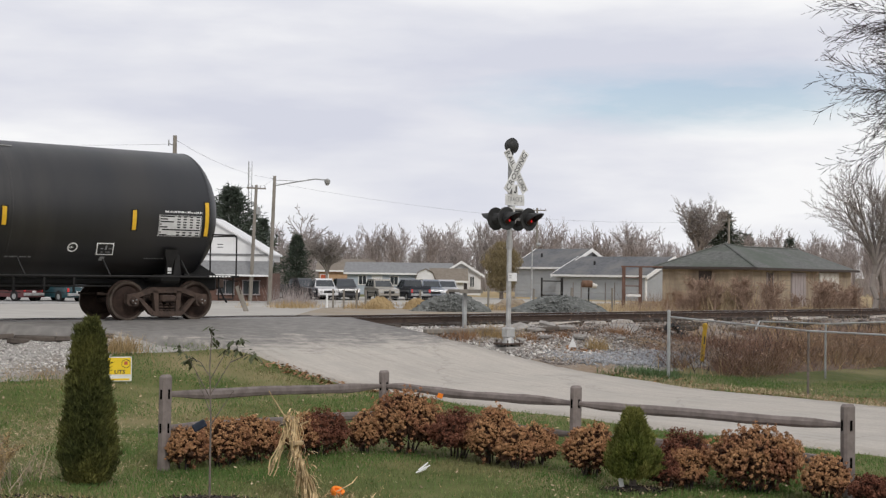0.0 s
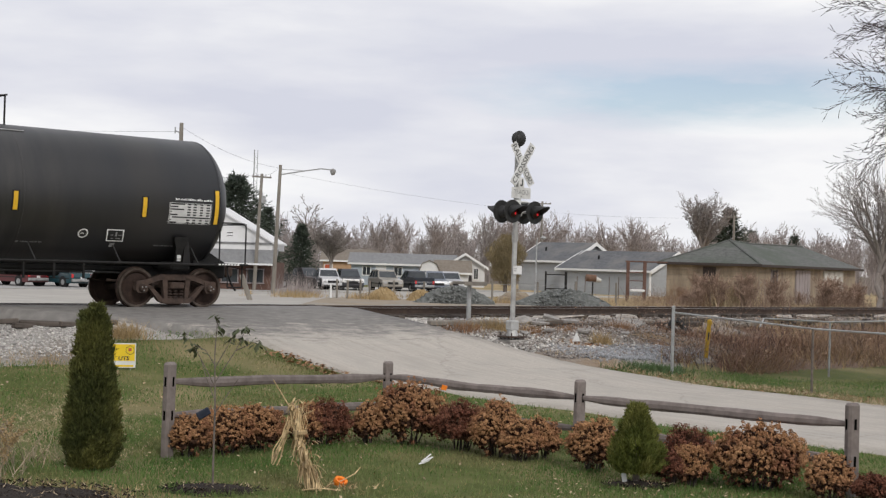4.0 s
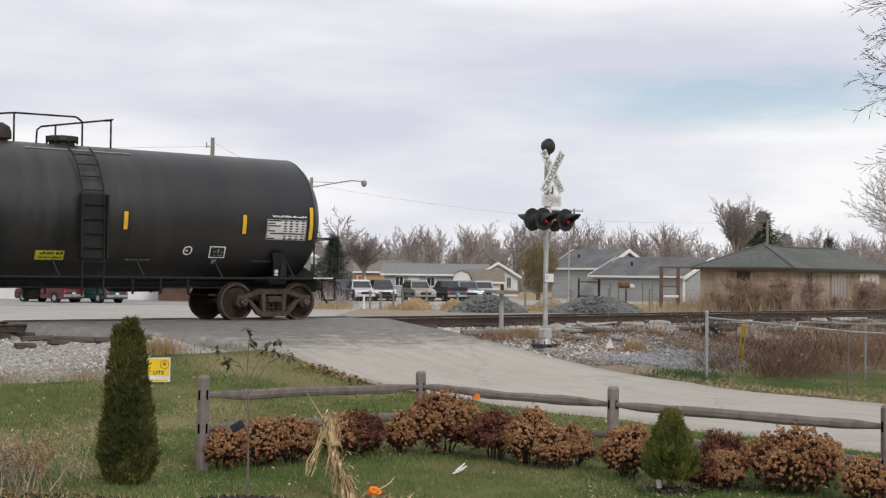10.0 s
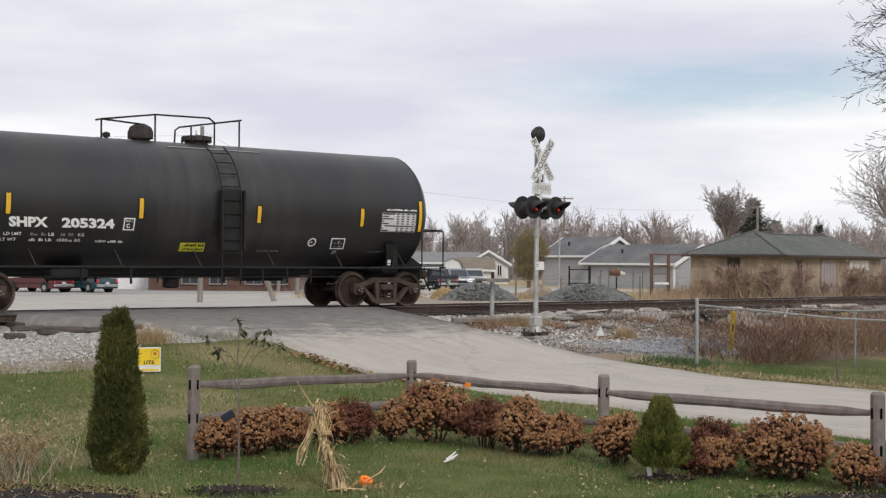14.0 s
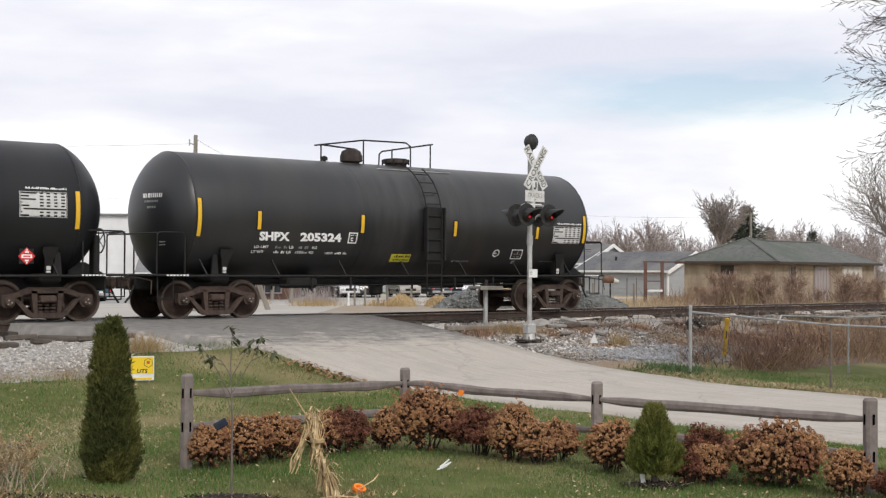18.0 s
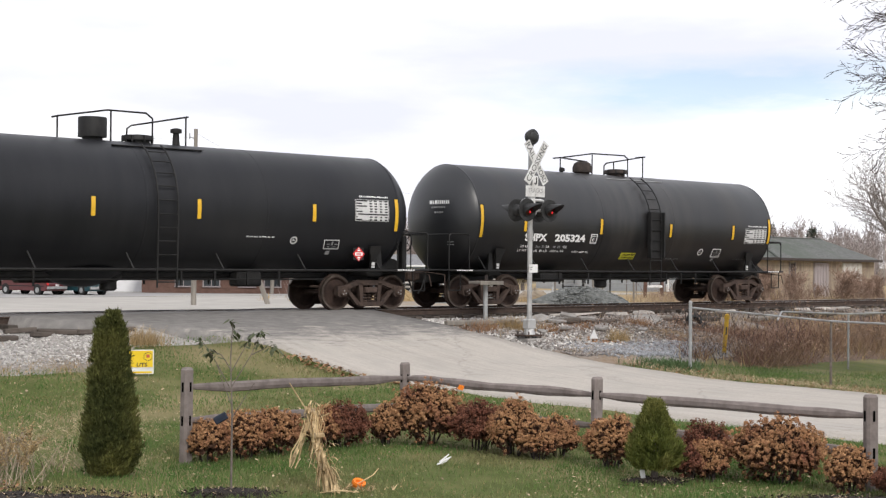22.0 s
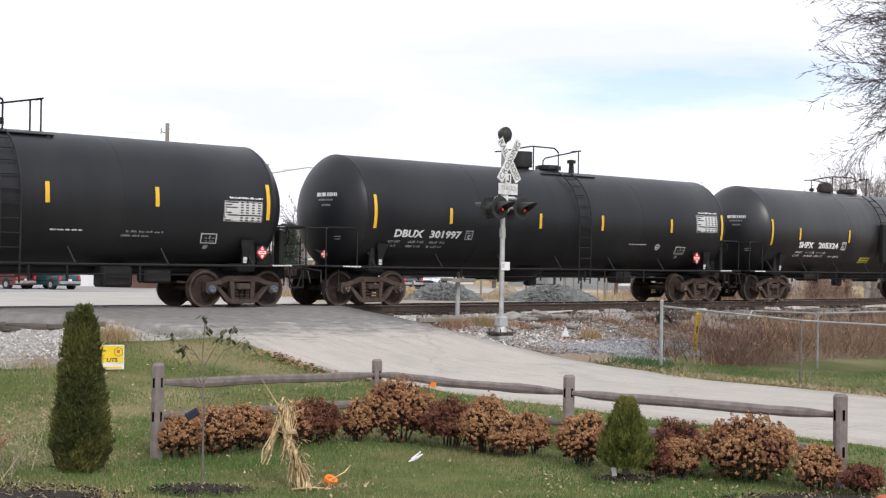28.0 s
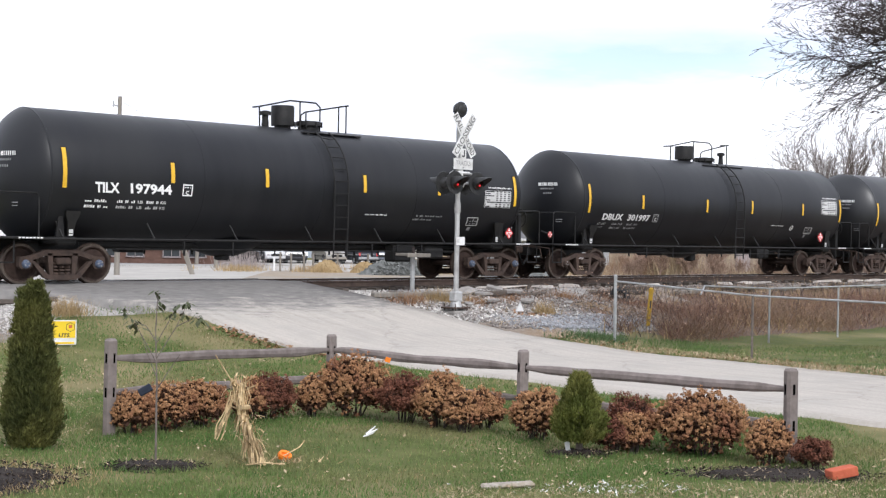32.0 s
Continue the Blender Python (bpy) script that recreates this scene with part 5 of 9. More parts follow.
M_YPOST = mat("yellow_marker_post", (0.50, 0.30, 0.015), (0.64, 0.40, 0.03), scale=5, rough=0.6, big=(0.36, 0.22, 0.03), bigscale=5)
M_CONCBRK = mat("broken_concrete", (0.17, 0.158, 0.145), (0.36, 0.34, 0.315), scale=5, rough=0.95, bump=0.6)
M_STRAWSTONE = mat("weathered_edging_stone", (0.22, 0.19, 0.155), (0.44, 0.40, 0.35), scale=16, rough=0.95, bump=.8, big=(0.30, 0.25, 0.18), bigscale=5)
M_DKBLUE = mat("dark_blue_plastic", (0.012, 0.016, 0.03), (0.03, 0.036, 0.055), scale=9, rough=0.35)
M_STRAW = mat("matted_straw", (0.34, 0.25, 0.15), (0.52, 0.42, 0.29), scale=9, rough=0.95, island=0.3)


def blades(name, pts, lean, h, w, material, label, seed, category="grass", kind="stuff", zoff=0.0):
    """Single tapering blades standing at the given points."""
    r = np.random.RandomState(seed)
    k = len(pts)
    a = r.rand(k) * 6.283
    hh = h[0] + (h[1] - h[0]) * r.rand(k)
    ww = w[0] + (w[1] - w[0]) * r.rand(k)
    side = np.stack([np.cos(a), np.sin(a), np.zeros(k)], 1) * ww[:, None] / 2
    b = r.rand(k) * 6.283
    tip = np.stack([np.cos(b) * lean * hh * r.rand(k), np.sin(b) * lean * hh * r.rand(k), hh], 1)
    p = np.asarray(pts, float)
    p = p - np.array([0, 0, 0.01 - zoff])
    v = np.stack([p - side, p + side, p + tip], 1).reshape(-1, 3)
    me = quick(name, v, np.arange(3 * k).reshape(-1, 3), material)
    return tagged(new(name, me), label, category, "", kind)


def zt_np(x, y):
    return np.interp(x * NM.x + y * NM.y, PROF_N, PROF_Z)


def scatter(count, xr, yr, seed, keep):
    r = np.random.RandomState(seed)
    x, y = r.uniform(*xr, count), r.uniform(*yr, count)
    ok = keep(x, y, r)
    x, y = x[ok], y[ok]
    return np.stack([x, y, zt_np(x, y)], 1)


# third entry: dark ground standing in for the large shrub's shade
MULCH = [(-2.25, 14.5, .55, .30), (-4.3, 13.75, 1.4, .92), (4.35, 14.25, 1.15, .42), (2.47, 15.55, .4, .22)]


def is_lawn(x, y, r):
    s, n = x * DR.x + y * DR.y, x * NM.x + y * NM.y
    left = np.interp(n, ROAD_N, ROAD_L) - .12
    right = np.interp(n, ROAD_N, ROAD_R) + .15
    ok = ((s < left) & (n < 26.5) & ((n < 24.35 + .2 * np.sin(s * 1.7)) | (s > 14.1 - (27 - n) + .15 * np.sin(n * 7)))) | ((s > right) & (n < 22.3 - .5 * np.abs(np.sin(s * 2.1))))
    for mx, my, a, b in MULCH:
        ok &= ((x - mx) / a) ** 2 + ((y - my) / b) ** 2 > 1
    worn = np.sin(x * 1.3 + 2 * np.sin(y * .7)) * np.sin(y * .9 + x * .4)
    bare = np.exp(-((x + 5.6) / 1.3) ** 2 - ((y - 20.2) / 2.6) ** 2) + .7 * np.exp(-((x + 4.2) / .8) ** 2 - ((y - 17.0) / .7) ** 2)
    return ok & (r.rand(len(x)) < .72 + .6 * worn - .6 * bare)


blades("lawn", scatter(190000, (-6.5, 6.5), (12.2, 21), 1, is_lawn), .9, (.025, .065), (.006, .012), M_GRASS, "short patchy green lawn", 1)
blades("lawn_edge", scatter(165000, (-10, 13.5), (20, 32.5), 2, is_lawn), .9, (.03, .08), (.009, .016), M_GRASS, "short patchy green lawn", 2)
blades("straw_lawn", scatter(42000, (-8, 12), (12.5, 31), 3, is_lawn), 1.3, (.02, .05), (.006, .012), M_DRYGRASS, "straw-coloured dead grass among the lawn", 3)


def litter(name, count, xr, yr, size, material, label, seed, keep=is_lawn):
    p = scatter(count, xr, yr, seed, keep)
    r = np.random.RandomState(seed + 50)
    k = len(p)
    a, t = r.rand(k) * 6.283, r.uniform(-.6, .6, k)
    s = r.uniform(*size, k)[:, None]
    u = np.stack([np.cos(a), np.sin(a), t], 1) * s
    w = np.stack([-np.sin(a), np.cos(a), r.uniform(-.5, .5, k)], 1) * s * .6
    c = p + [0, 0, .03]
    v = np.stack([c - u, c - w, c + u, c + w], 1).reshape(-1, 3)
    me = quick(name, v, np.arange(4 * k).reshape(-1, 4), material)
    return tagged(new(name, me), label, "leaves", "", "stuff")


litter("fallen_leaves_right", 700, (1.0, 7), (12.4, 16), (.008, .026), M_FALLEN, "pale fallen leaves on the lawn", 15)
litter("fallen_leaves", 1300, (-6.5, 6), (12.5, 20), (.008, .028), M_FALLEN, "pale fallen leaves on the lawn", 11)
litter("fallen_leaves_far", 2000, (-9, 13), (19, 30), (.018, .042), M_FALLEN, "pale fallen leaves on the verge", 12)
litter("verge_litter", 2600, (-4.6, -.8), (25.0, 30.2), (.03, .06), M_LITTER, "brown leaf litter along the road edge", 13,
       lambda x, y, r: (np.abs(x * DR.x + y * DR.y - (np.interp(x * NM.x + y * NM.y, ROAD_N, ROAD_L) - .25)) < .3) & (x * NM.x + y * NM.y < 24.5))
litter("verge_litter_far", 9000, (2, 13), (20, 33), (.015, .045), M_LITTER, "brown leaf litter along the far verge", 14,
       lambda x, y, r: (np.abs(x * DR.x + y * DR.y - 23.9) < .7) & (x * NM.x + y * NM.y < 23))
# dead stalks, matted straw and tufts
blades("worn_patch_straw", scatter(16000, (-8, -3.6), (16, 25), 29, lambda x, y, r: r.rand(len(x)) < np.exp(-((x + 5.6) / 1.3) ** 2 - ((y - 20.2) / 2.6) ** 2) + .7 * np.exp(-((x + 4.2) / .8) ** 2 - ((y - 17.0) / .7) ** 2)), 3.0, (.02, .045), (.008, .016), M_STRAW, "worn straw-coloured patch of the lawn", 29)
blades("shoulder_straw", scatter(30000, (2, 14), (19, 35), 36, lambda x, y, r: (np.abs(x * DR.x + y * DR.y - 23.6 - .25 * np.sin(2 * x)) < .5) & (x * NM.x + y * NM.y > 7) & (x * NM.x + y * NM.y < 23.6)), 1.9, (.03, .10), (.01, .02), M_STRAW, "dry trodden grass along the road shoulder", 36, zoff=.06)
blades("matted_straw", scatter(9000, (.6, 7.5), (12.4, 15.2), 21, lambda x, y, r: (y < 13.3 + .35 * x * .5 + .2 * np.sin(3 * x)) & (y < 14.7) & (r.rand(len(x)) < .8)), 4.0, (.02, .05), (.008, .016), M_STRAW, "matted dead straw on bare soil", 21)
blades("gravel_dry_tufts", scatter(2200, (-10, 8), (24, 40), 22, lambda x, y, r: ((np.sin(3.1 * x) * np.sin(2.3 * y) > .55) & (x * NM.x + y * NM.y > 24.2) & (x * NM.x + y * NM.y < 27.4) & ((x * DR.x + y * DR.y < 13.5) | (x * DR.x + y * DR.y > 23.2)))), .8, (.1, .3), (.008, .02), M_DRYGRASS, "dry tan weeds in the gravel", 22)
for i, (s, n, a, k) in enumerate(((13.2, 26.0, .45, 500), (24.0, 26.1, .8, 800), (28.3, 25.7, .6, 700), (26.2, 24.6, .4, 300), (10.6, 24.4, .9, 500), (9.0, 24.3, .8, 400))):
    r = np.random.RandomState(90 + i)
    ss, nn = s + a * r.normal(size=k) * .5, n + .35 * a * r.normal(size=k)
    p = np.stack([ss * DR.x + nn * NM.x, ss * DR.y + nn * NM.y, np.interp(nn, PROF_N, PROF_Z)], 1)
    blades("dry_weed_clump", p, .9, (.15, .42) if i < 4 else (.06, .16), (.008, .018), M_DRYGRASS if i != 2 else M_LITTER, "clump of dry tan weeds beside the crossing", 70 + i, "weeds", "stuff")
blades("corner_weeds", scatter(1500, (-6.2, -4.35), (14.7, 16.6), 23, lambda x, y, r: r.rand(len(x)) < .75 - .55 * (x + 5.6)), 1.1, (.12, .5), (.006, .014), M_GREYWEED, "tall dead garden stalks", 23)

rs = random.Random(41)
for k in range(7):
    x0, y0 = -5.45 + .75 * rs.random() + (.0 if k < 5 else .35), 15.2 + .7 * rs.random()
    segs = []
    grow(segs, Vector((0, 0, -.02)), Vector((rs.uniform(-.3, .3), rs.uniform(-.2, .2), 1)).normalized(), rs.uniform(.28, .45), .008, 0, rs, dict(levels=2, segs=[5, 4, 3], kids=[2, 1], start=[1, 1, 0], wander=.12, lift=.05, angle=.75, ratio=.55, min=.0028))
    dp = thing("dead_perennial", pose(x0, y0, 0), "dead branching garden plant with curled leaves beside the mulch", "plant", "dead plants in the corner bed")
    st_ = Mesh()
    for a, b, r0, r1, lv in segs:
        st_.rod(a, b, r0, r1, 4, False)
    part("stems", st_, M_GREYWEED, dp)
    tips_ = [b for a, b, r0, r1, lv in segs if lv > 0]
    v, f = cloud([tuple(q) for q in tips_], [(0, 0, -.4)] * len(tips_), 3, .035, .02, 60 + k, .9)
    part("curled_leaves", quick("curled_leaves", v, f, M_GREYWEED if k % 2 else M_DRYGRASS), None, dp)
litter("corner_leaves", 420, (-6.0, -4.6), (13.9, 15.2), (.015, .04), M_LITTER, "orange-brown leaves along the mulch edge", 43, lambda x, y, r: r.rand(len(x)) < .8)
# mulch beds; the third one's dark colour also paints shade under the large shrub
for i, (x, y, a, b) in enumerate(MULCH):
    r = random.Random(i)
    me = Mesh()
    ring = [(x + a * math.cos(t) * r.uniform(.68, 1.18), y + b * math.sin(t) * r.uniform(.68, 1.18)) for t in [k * 6.2832 / 26 for k in range(26)]]
    me.add([(x, y, .06)] + [(x + (p - x) * .6, y + (q - y) * .6, .045) for p, q in ring] + [(p, q, -.03) for p, q in ring],
           [(0, 1 + k, 1 + (k + 1) % 26) for k in range(26)] + [(1 + k, 27 + k, 27 + (k + 1) % 26, 1 + (k + 1) % 26) for k in range(26)])
    solo("mulch_bed", me, M_MULCH, "low bed of dark bark mulch", "mulch", kind="structure")
    pts = []
    rr = np.random.RandomState(i)
    for k in range(int(900 * a * b + 120)):
        t, q = rr.rand() * 6.283, math.sqrt(rr.rand()) * 1.08
        pts.append((x + a * q * math.cos(t), y + b * q * math.sin(t), .03 + .03 * (1 - min(1, q))))
    blades("mulch_straw", [pts[k] for k in range(0, len(pts), 5)], 4.5, (.012, .04), (.008, .02), M_STRAW, "pale straw and husk bits on the mulch", 230 + i, "straw", zoff=.015)
    edge = [(x + a * q * math.cos(t), y + b * q * math.sin(t), 0) for t, q in [(rr.rand() * 6.283, 1 + .16 * rr.normal()) for k in range(int(700 * (a + b)))]]
    blades("mulch_edge_grass", edge, 1.0, (.03, .085), (.006, .012), M_GRASS if i != 1 else M_DRYGRASS, "grass growing over the mulch edge", 330 + i)
    blades("mulch_chips", pts, 3.0, (.01, .035), (.02, .045), M_CHIP, "loose dark mulch chips", 30 + i, "mulch")


# split-rail fence
POSTS = [(-3.18, 16.80, 1.18), (-.56, 20.7, .98), (2.08, 18.1, 1.0), (4.86, 15.25, 1.06)]
fence = thing("split_rail_fence", Matrix.Identity(4), "weathered grey split-rail fence round the lawn", "fence")
for i, (x, y, h) in enumerate(POSTS):
    a, b = POSTS[max(0, i - 1)], POSTS[min(3, i + 1)]
    turn = [62, 52, 40, 22][i]
    wx, wy = .16, .115
    me = Mesh().box((0, 0, h / 2 - .1), (wx, wy, h + .2), bevel=.028)
    po = part("post", me, M_WOOD, fence, m=pose(x, y, 0, random.Random(i).uniform(-.8, .8), random.Random(i + 9).uniform(-.8, .8), turn))
    # no holes are cut: black plates on the faces paint the mortises' shade
    for z in (h - .24, h - .66):
        for sx in (-1, 1):
            part("slot", Mesh().box((0, sx * (wy / 2 + .0015), z), (.034, .006, .12), bevel=.002), M_HOLE, po, "black plate painted as the shade in a mortise")
            part("slot", Mesh().box((sx * (wx / 2 + .0015), 0, z), (.006, .03, .12), bevel=.002), M_HOLE, po, "black plate painted as the shade in a mortise")


def split_rail(p0, p1, seed):
    """A hewn rail: flat oval section that wanders and tapers into the posts."""
    r = random.Random(seed)
    p0, p1 = Vector(p0), Vector(p1)
    d = (p1 - p0).normalized()
    sd = Vector((-d.y, d.x, 0))
    me = Mesh()
    k, seg = 18, 8
    rot = r.uniform(-.3, .3)
    for i in range(k + 1):
        u = i / k
        e = min(1, .45 + 4 * min(u, 1 - u))
        hw = .032 * e * (1 + .15 * noise.noise(Vector((u * 6, seed, 1))))
        hh = .060 * e * (1 + .22 * noise.noise(Vector((u * 7, seed, 5))))
        c = p0 + (p1 - p0) * u + Vector((0, 0, .02 * noise.noise(Vector((u * 3.2, seed, 9))) - .012 * math.sin(u * 3.14)))
        for j in range(seg):
            a = j / seg * 6.2832 + rot + .39
            q = 1 + .12 * noise.noise(Vector((u * 9, j, seed)))
            me.v.append(tuple(c + sd * (hw * math.cos(a) * q * 1.15) + Vector((0, 0, hh * math.sin(a) * q * 1.1))))
    for i in range(k):
        for j in range(seg):
            me.f.append((i * seg + j, i * seg + (j + 1) % seg, (i + 1) * seg + (j + 1) % seg, (i + 1) * seg + j))
    me.f += [tuple(range(seg)), tuple(k * seg + j for j in range(seg))]
    return me


for i in range(3):
    (x0, y0, h0), (x1, y1, h1) = POSTS[i], POSTS[i + 1]
    for dz, q in ((.24, 0), (.66, 1)):
        part("rail", split_rail((x0, y0, h0 - dz), (x1, y1, h1 - dz), i * 2 + q + 1), M_WOOD, fence)


# shrubs
def shrub(x, y, w, h, material, seed, label, low=.24, clumps=None):
    ob = thing("shrub", pose(x, y, ground_z(x, y), 0, 0, 0), label, "shrub", "clipped shrubs along the fence")
    r = np.random.RandomState(seed)
    for i in range(int(7 + w * 7)):
        a, q = r.rand() * 6.283, r.rand() ** .5
        b = Vector((.12 * w * math.cos(a), .12 * w * math.sin(a), -.03))
        m_ = Vector((.3 * w * q * math.cos(a), .3 * w * q * math.sin(a), h * .4))
        t = Vector((.44 * w * q * math.cos(a + .3), .44 * w * q * math.sin(a + .3), h * (.93 - .35 * q * q)))
        part("stem", Mesh().rod(b, m_, .011, .008, 5).rod(m_, t, .008, .004, 4), M_DARKBARK, ob)
    red = material is M_REDBUSH
    k = clumps or int((700 if red else 1250) * w * (h + .3))
    lob = r.normal(size=(5, 3))
    cs, ns = [], []
    for i in range(k):
        d = r.normal(size=3)
        d[2] = abs(d[2]) - (.5 if i % 3 == 0 else .12)
        d /= np.linalg.norm(d)
        bulge = 1 + .09 * math.sin(3 * d[0] * lob[0, 0] + 4 * d[1] * lob[1, 1] + lob[2, 2] * 3 * d[2] + seed) + .06 * r.normal()
        rr = (1 - .3 * r.rand() ** 2.5) * bulge
        cs.append((d[0] * w * .5 * rr, d[1] * w * .46 * rr, h * low + (h * (1 - low)) * (.34 + .66 * d[2]) * rr))
        ns.append(d + np.array([0, 0, .6]))
    # each flower head is a small dome of florets
    per, size = (20, .045) if red else (20, .027)
    c, nr = np.repeat(np.asarray(cs), per, 0), np.repeat(np.asarray(ns), per, 0)
    nr /= np.linalg.norm(nr, axis=1)[:, None]
    d = nr + (1.1 if red else .75) * r.normal(size=c.shape)
    d /= np.linalg.norm(d, axis=1)[:, None]
    rad = np.repeat(size * r.uniform(.7, 1.35, k), per)[:, None]
    base = c + d * rad * r.uniform(.25, 1.25, (len(c), 1))
    t1 = np.cross(d, r.normal(size=c.shape))
    t1 /= np.linalg.norm(t1, axis=1)[:, None] + 1e-9
    t2 = np.cross(d, t1) + d * r.uniform(-.5, .5, (len(c), 1))
    q = (.011 if red else .0105) * r.uniform(.7, 1.3, (len(c), 1))
    v = np.stack([base - t1 * q, base - t2 * q * .8, base + t1 * q, base + t2 * q * .8], 1).reshape(-1, 3)
    part("foliage", quick("foliage", v, np.arange(len(v)).reshape(-1, 4), material), material, ob)
    # inner leaves in a dark colour that paints the shade low in the shrub
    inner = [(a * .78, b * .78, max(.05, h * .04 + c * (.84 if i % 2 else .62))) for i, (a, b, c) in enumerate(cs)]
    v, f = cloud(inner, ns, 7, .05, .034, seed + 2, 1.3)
    part("inner_foliage", quick("inner_foliage", v, f, M_INNER), M_INNER, ob, "brown leaves coloured dark for the shade inside the shrub")
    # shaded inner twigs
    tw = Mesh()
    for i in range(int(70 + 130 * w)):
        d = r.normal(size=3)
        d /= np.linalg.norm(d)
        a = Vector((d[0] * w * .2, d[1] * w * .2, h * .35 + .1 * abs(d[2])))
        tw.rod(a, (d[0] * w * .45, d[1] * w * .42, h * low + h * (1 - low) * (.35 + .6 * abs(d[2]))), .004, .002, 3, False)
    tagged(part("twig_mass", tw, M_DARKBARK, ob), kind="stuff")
    return ob


TANL, REDL = "rounded shrub of dried tan flower heads on dark stems", "low shrub with dull dark-red leaves"
for i, (x, y, w, h, q) in enumerate([(-2.94, 16.9, .56, .52, 0), (-2.50, 17.2, .68, .58, 0), (-2.14, 17.6, .66, .57, 0), (-1.58, 18.2, .46, .54, 0), (-1.34, 18.4, .74, .58, 1),
                                     (-.76, 18.6, .40, .54, 0), (-.2, 18.75, .96, .82, 0), (.52, 18.3, .78, .60, 1), (.95, 17.75, .72, .68, 0), (1.25, 17.35, .5, .5, 0), (1.53, 17.6, .5, .5, 0),
                                     (2.12, 16.75, .64, .62, 0), (3.2, 16.2, .62, .60, 1), (3.14, 15.75, .40, .46, 0), (3.93, 15.7, 1.08, .70, 0), (4.52, 14.95, .46, .48, 0), (4.95, 14.75, .42, .32, 1), (2.9, 15.75, .4, .4, 1)]):
    shrub(x, y, w, h, M_REDBUSH if q else M_TAN, 100 + i, REDL if q else TANL)


M_YOUNGCEDAR = mat("young_cedar_sprays", (0.06, 0.08, 0.018), (0.175, 0.19, 0.045), scale=4, rough=0.8, island=0.4, big=(0.20, 0.19, 0.06), bigscale=2.5, spec=0.2, trans=0.2)


def cedar(x, y, h, w, base, seed, label, n):
    green = M_CONIFER if h > 1.2 else M_YOUNGCEDAR
    ob = thing("cedar", pose(x, y, 0), label, "evergreen")
    part("trunk", Mesh().rod((0, 0, -.05), (0, 0, base + .2), .045, .035, 8).rod((0, 0, base + .2), (0, 0, h * .9), .035, .008, 6), M_BARK, ob)
    r = np.random.RandomState(seed)
    cs, ns = [], []
    tips = [(.02, 0, 1.0), (.1 * w / .8, .02, .93), (-.12 * w / .8, -.03, .96)]
    for i in range(n):
        tx, ty, th = tips[r.randint(3)] if h > 1.2 else (0, 0, 1)
        u = r.rand() ** 1.15
        z = base + (h * th - base) * u
        prof = min(1, (1 - u) * 1.35 + .14) ** .9 if h < 1.2 else min(1, (1 - u) * 1.2 + .08) ** .75
        prof *= (1 if u > .12 else .75 + 2 * u)
        a = r.rand() * 6.283
        px_, py_ = math.cos(a), math.sin(a)
        lump = noise.noise(Vector((px_ * 2.2, py_ * 2.2, z * 4.2 + seed))) + .6 * noise.noise(Vector((px_ * 5, py_ * 5, z * 9 - seed)))
        deep = r.rand() ** 2
        if lump < -.28 and deep < .3:
            continue
        rad = w / 2 * prof * (1 - .42 * deep) * (1 + (.24 if h > 1.2 else .5) * lump) * (1 + (.12 if r.rand() < .06 else 0))
        cs.append((rad * px_ + tx * u, rad * py_ + ty * u, z + .03 * lump))
        ns.append((.55 * px_, .55 * py_, 1.2))
    v, f = cloud(cs, ns, 9, .058, .014, seed + 1, .42)
    part("crown", quick("crown", v, f, green), green, ob, "dense feathery green sprays")
    return ob


cedar(-3.86, 15.75, 1.88, .58, .02, 5, "tall narrow columnar cedar at the lawn's edge", 6500)
small = cedar(2.47, 15.6, .90, .52, .16, 6, "small ragged young cedar on a thin trunk", 2600)
part("plant_tag", Mesh().box((-.13, -.06, .09), (.055, .006, .19), pose(0, 0, 0, 8, -9, 0), bevel=.002), M_SIGNW, small, "white plant tag")

# bundle of corn stalks
corn = thing("corn_shock", pose(-1.34, 14.72, 0), "bundle of dry corn stalks tied upright on the lawn", "corn stalks")
r = random.Random(4)
for i in range(30):
    a = r.uniform(0, 6.283)
    f0, f1 = r.uniform(.02, .10), r.uniform(.0, .04)
    z1 = r.uniform(.72, .98)
    c, q = math.cos(a), math.sin(a)
    b, m_, t = Vector((f0 * c + .16, f0 * q * .8, 0)), Vector((f1 * c - .03, f1 * q, .58 + r.uniform(-.05, .05))), Vector((-.05 + (f1 + r.uniform(0, .09)) * c, f1 * q, z1))
    part("stalk", Mesh().rod(b, m_, r.uniform(.006, .011), .008, 5).rod(m_, t, .008, .004, 5), M_STALK, corn)
part("long_stalk", Mesh().rod((-.06, 0, .78), (-.32, .02, 1.18), .011, .006, 5), M_STALK, corn)
for p in (((-.02, 0, .85), (.13, 0, .99)), ((0, 0, .8), (.12, -.02, .86))):
    part("long_stalk", Mesh().rod(*p, .009, .006, 5), M_STALK, corn)
lv = Mesh()
for i in range(130):
    a, z = r.uniform(0, 6.283), r.uniform(.12, .95)
    rad = .035 + .12 * max(0, .5 - z) + .12 * max(0, z - .75) + r.uniform(0, .05)
    p = Vector((rad * math.cos(a) + .15 - .27 * z, rad * math.sin(a), z))
    w = r.uniform(.004, .014)
    d = Vector((math.cos(a) * r.uniform(.0, .4), math.sin(a) * .4, r.uniform(-1, .9)))
    sd = Vector((-math.sin(a), math.cos(a), r.uniform(-.5, .5))) * w
    for k in range(4):
        q = p + d * .055
        lv.add([p - sd, p + sd, q + sd * .9, q - sd * .9], [(0, 1, 2, 3)])
        p, d = q, (d + Vector((r.uniform(-.15, .15), r.uniform(-.15, .15), -.38))).normalized()
        sd *= .85
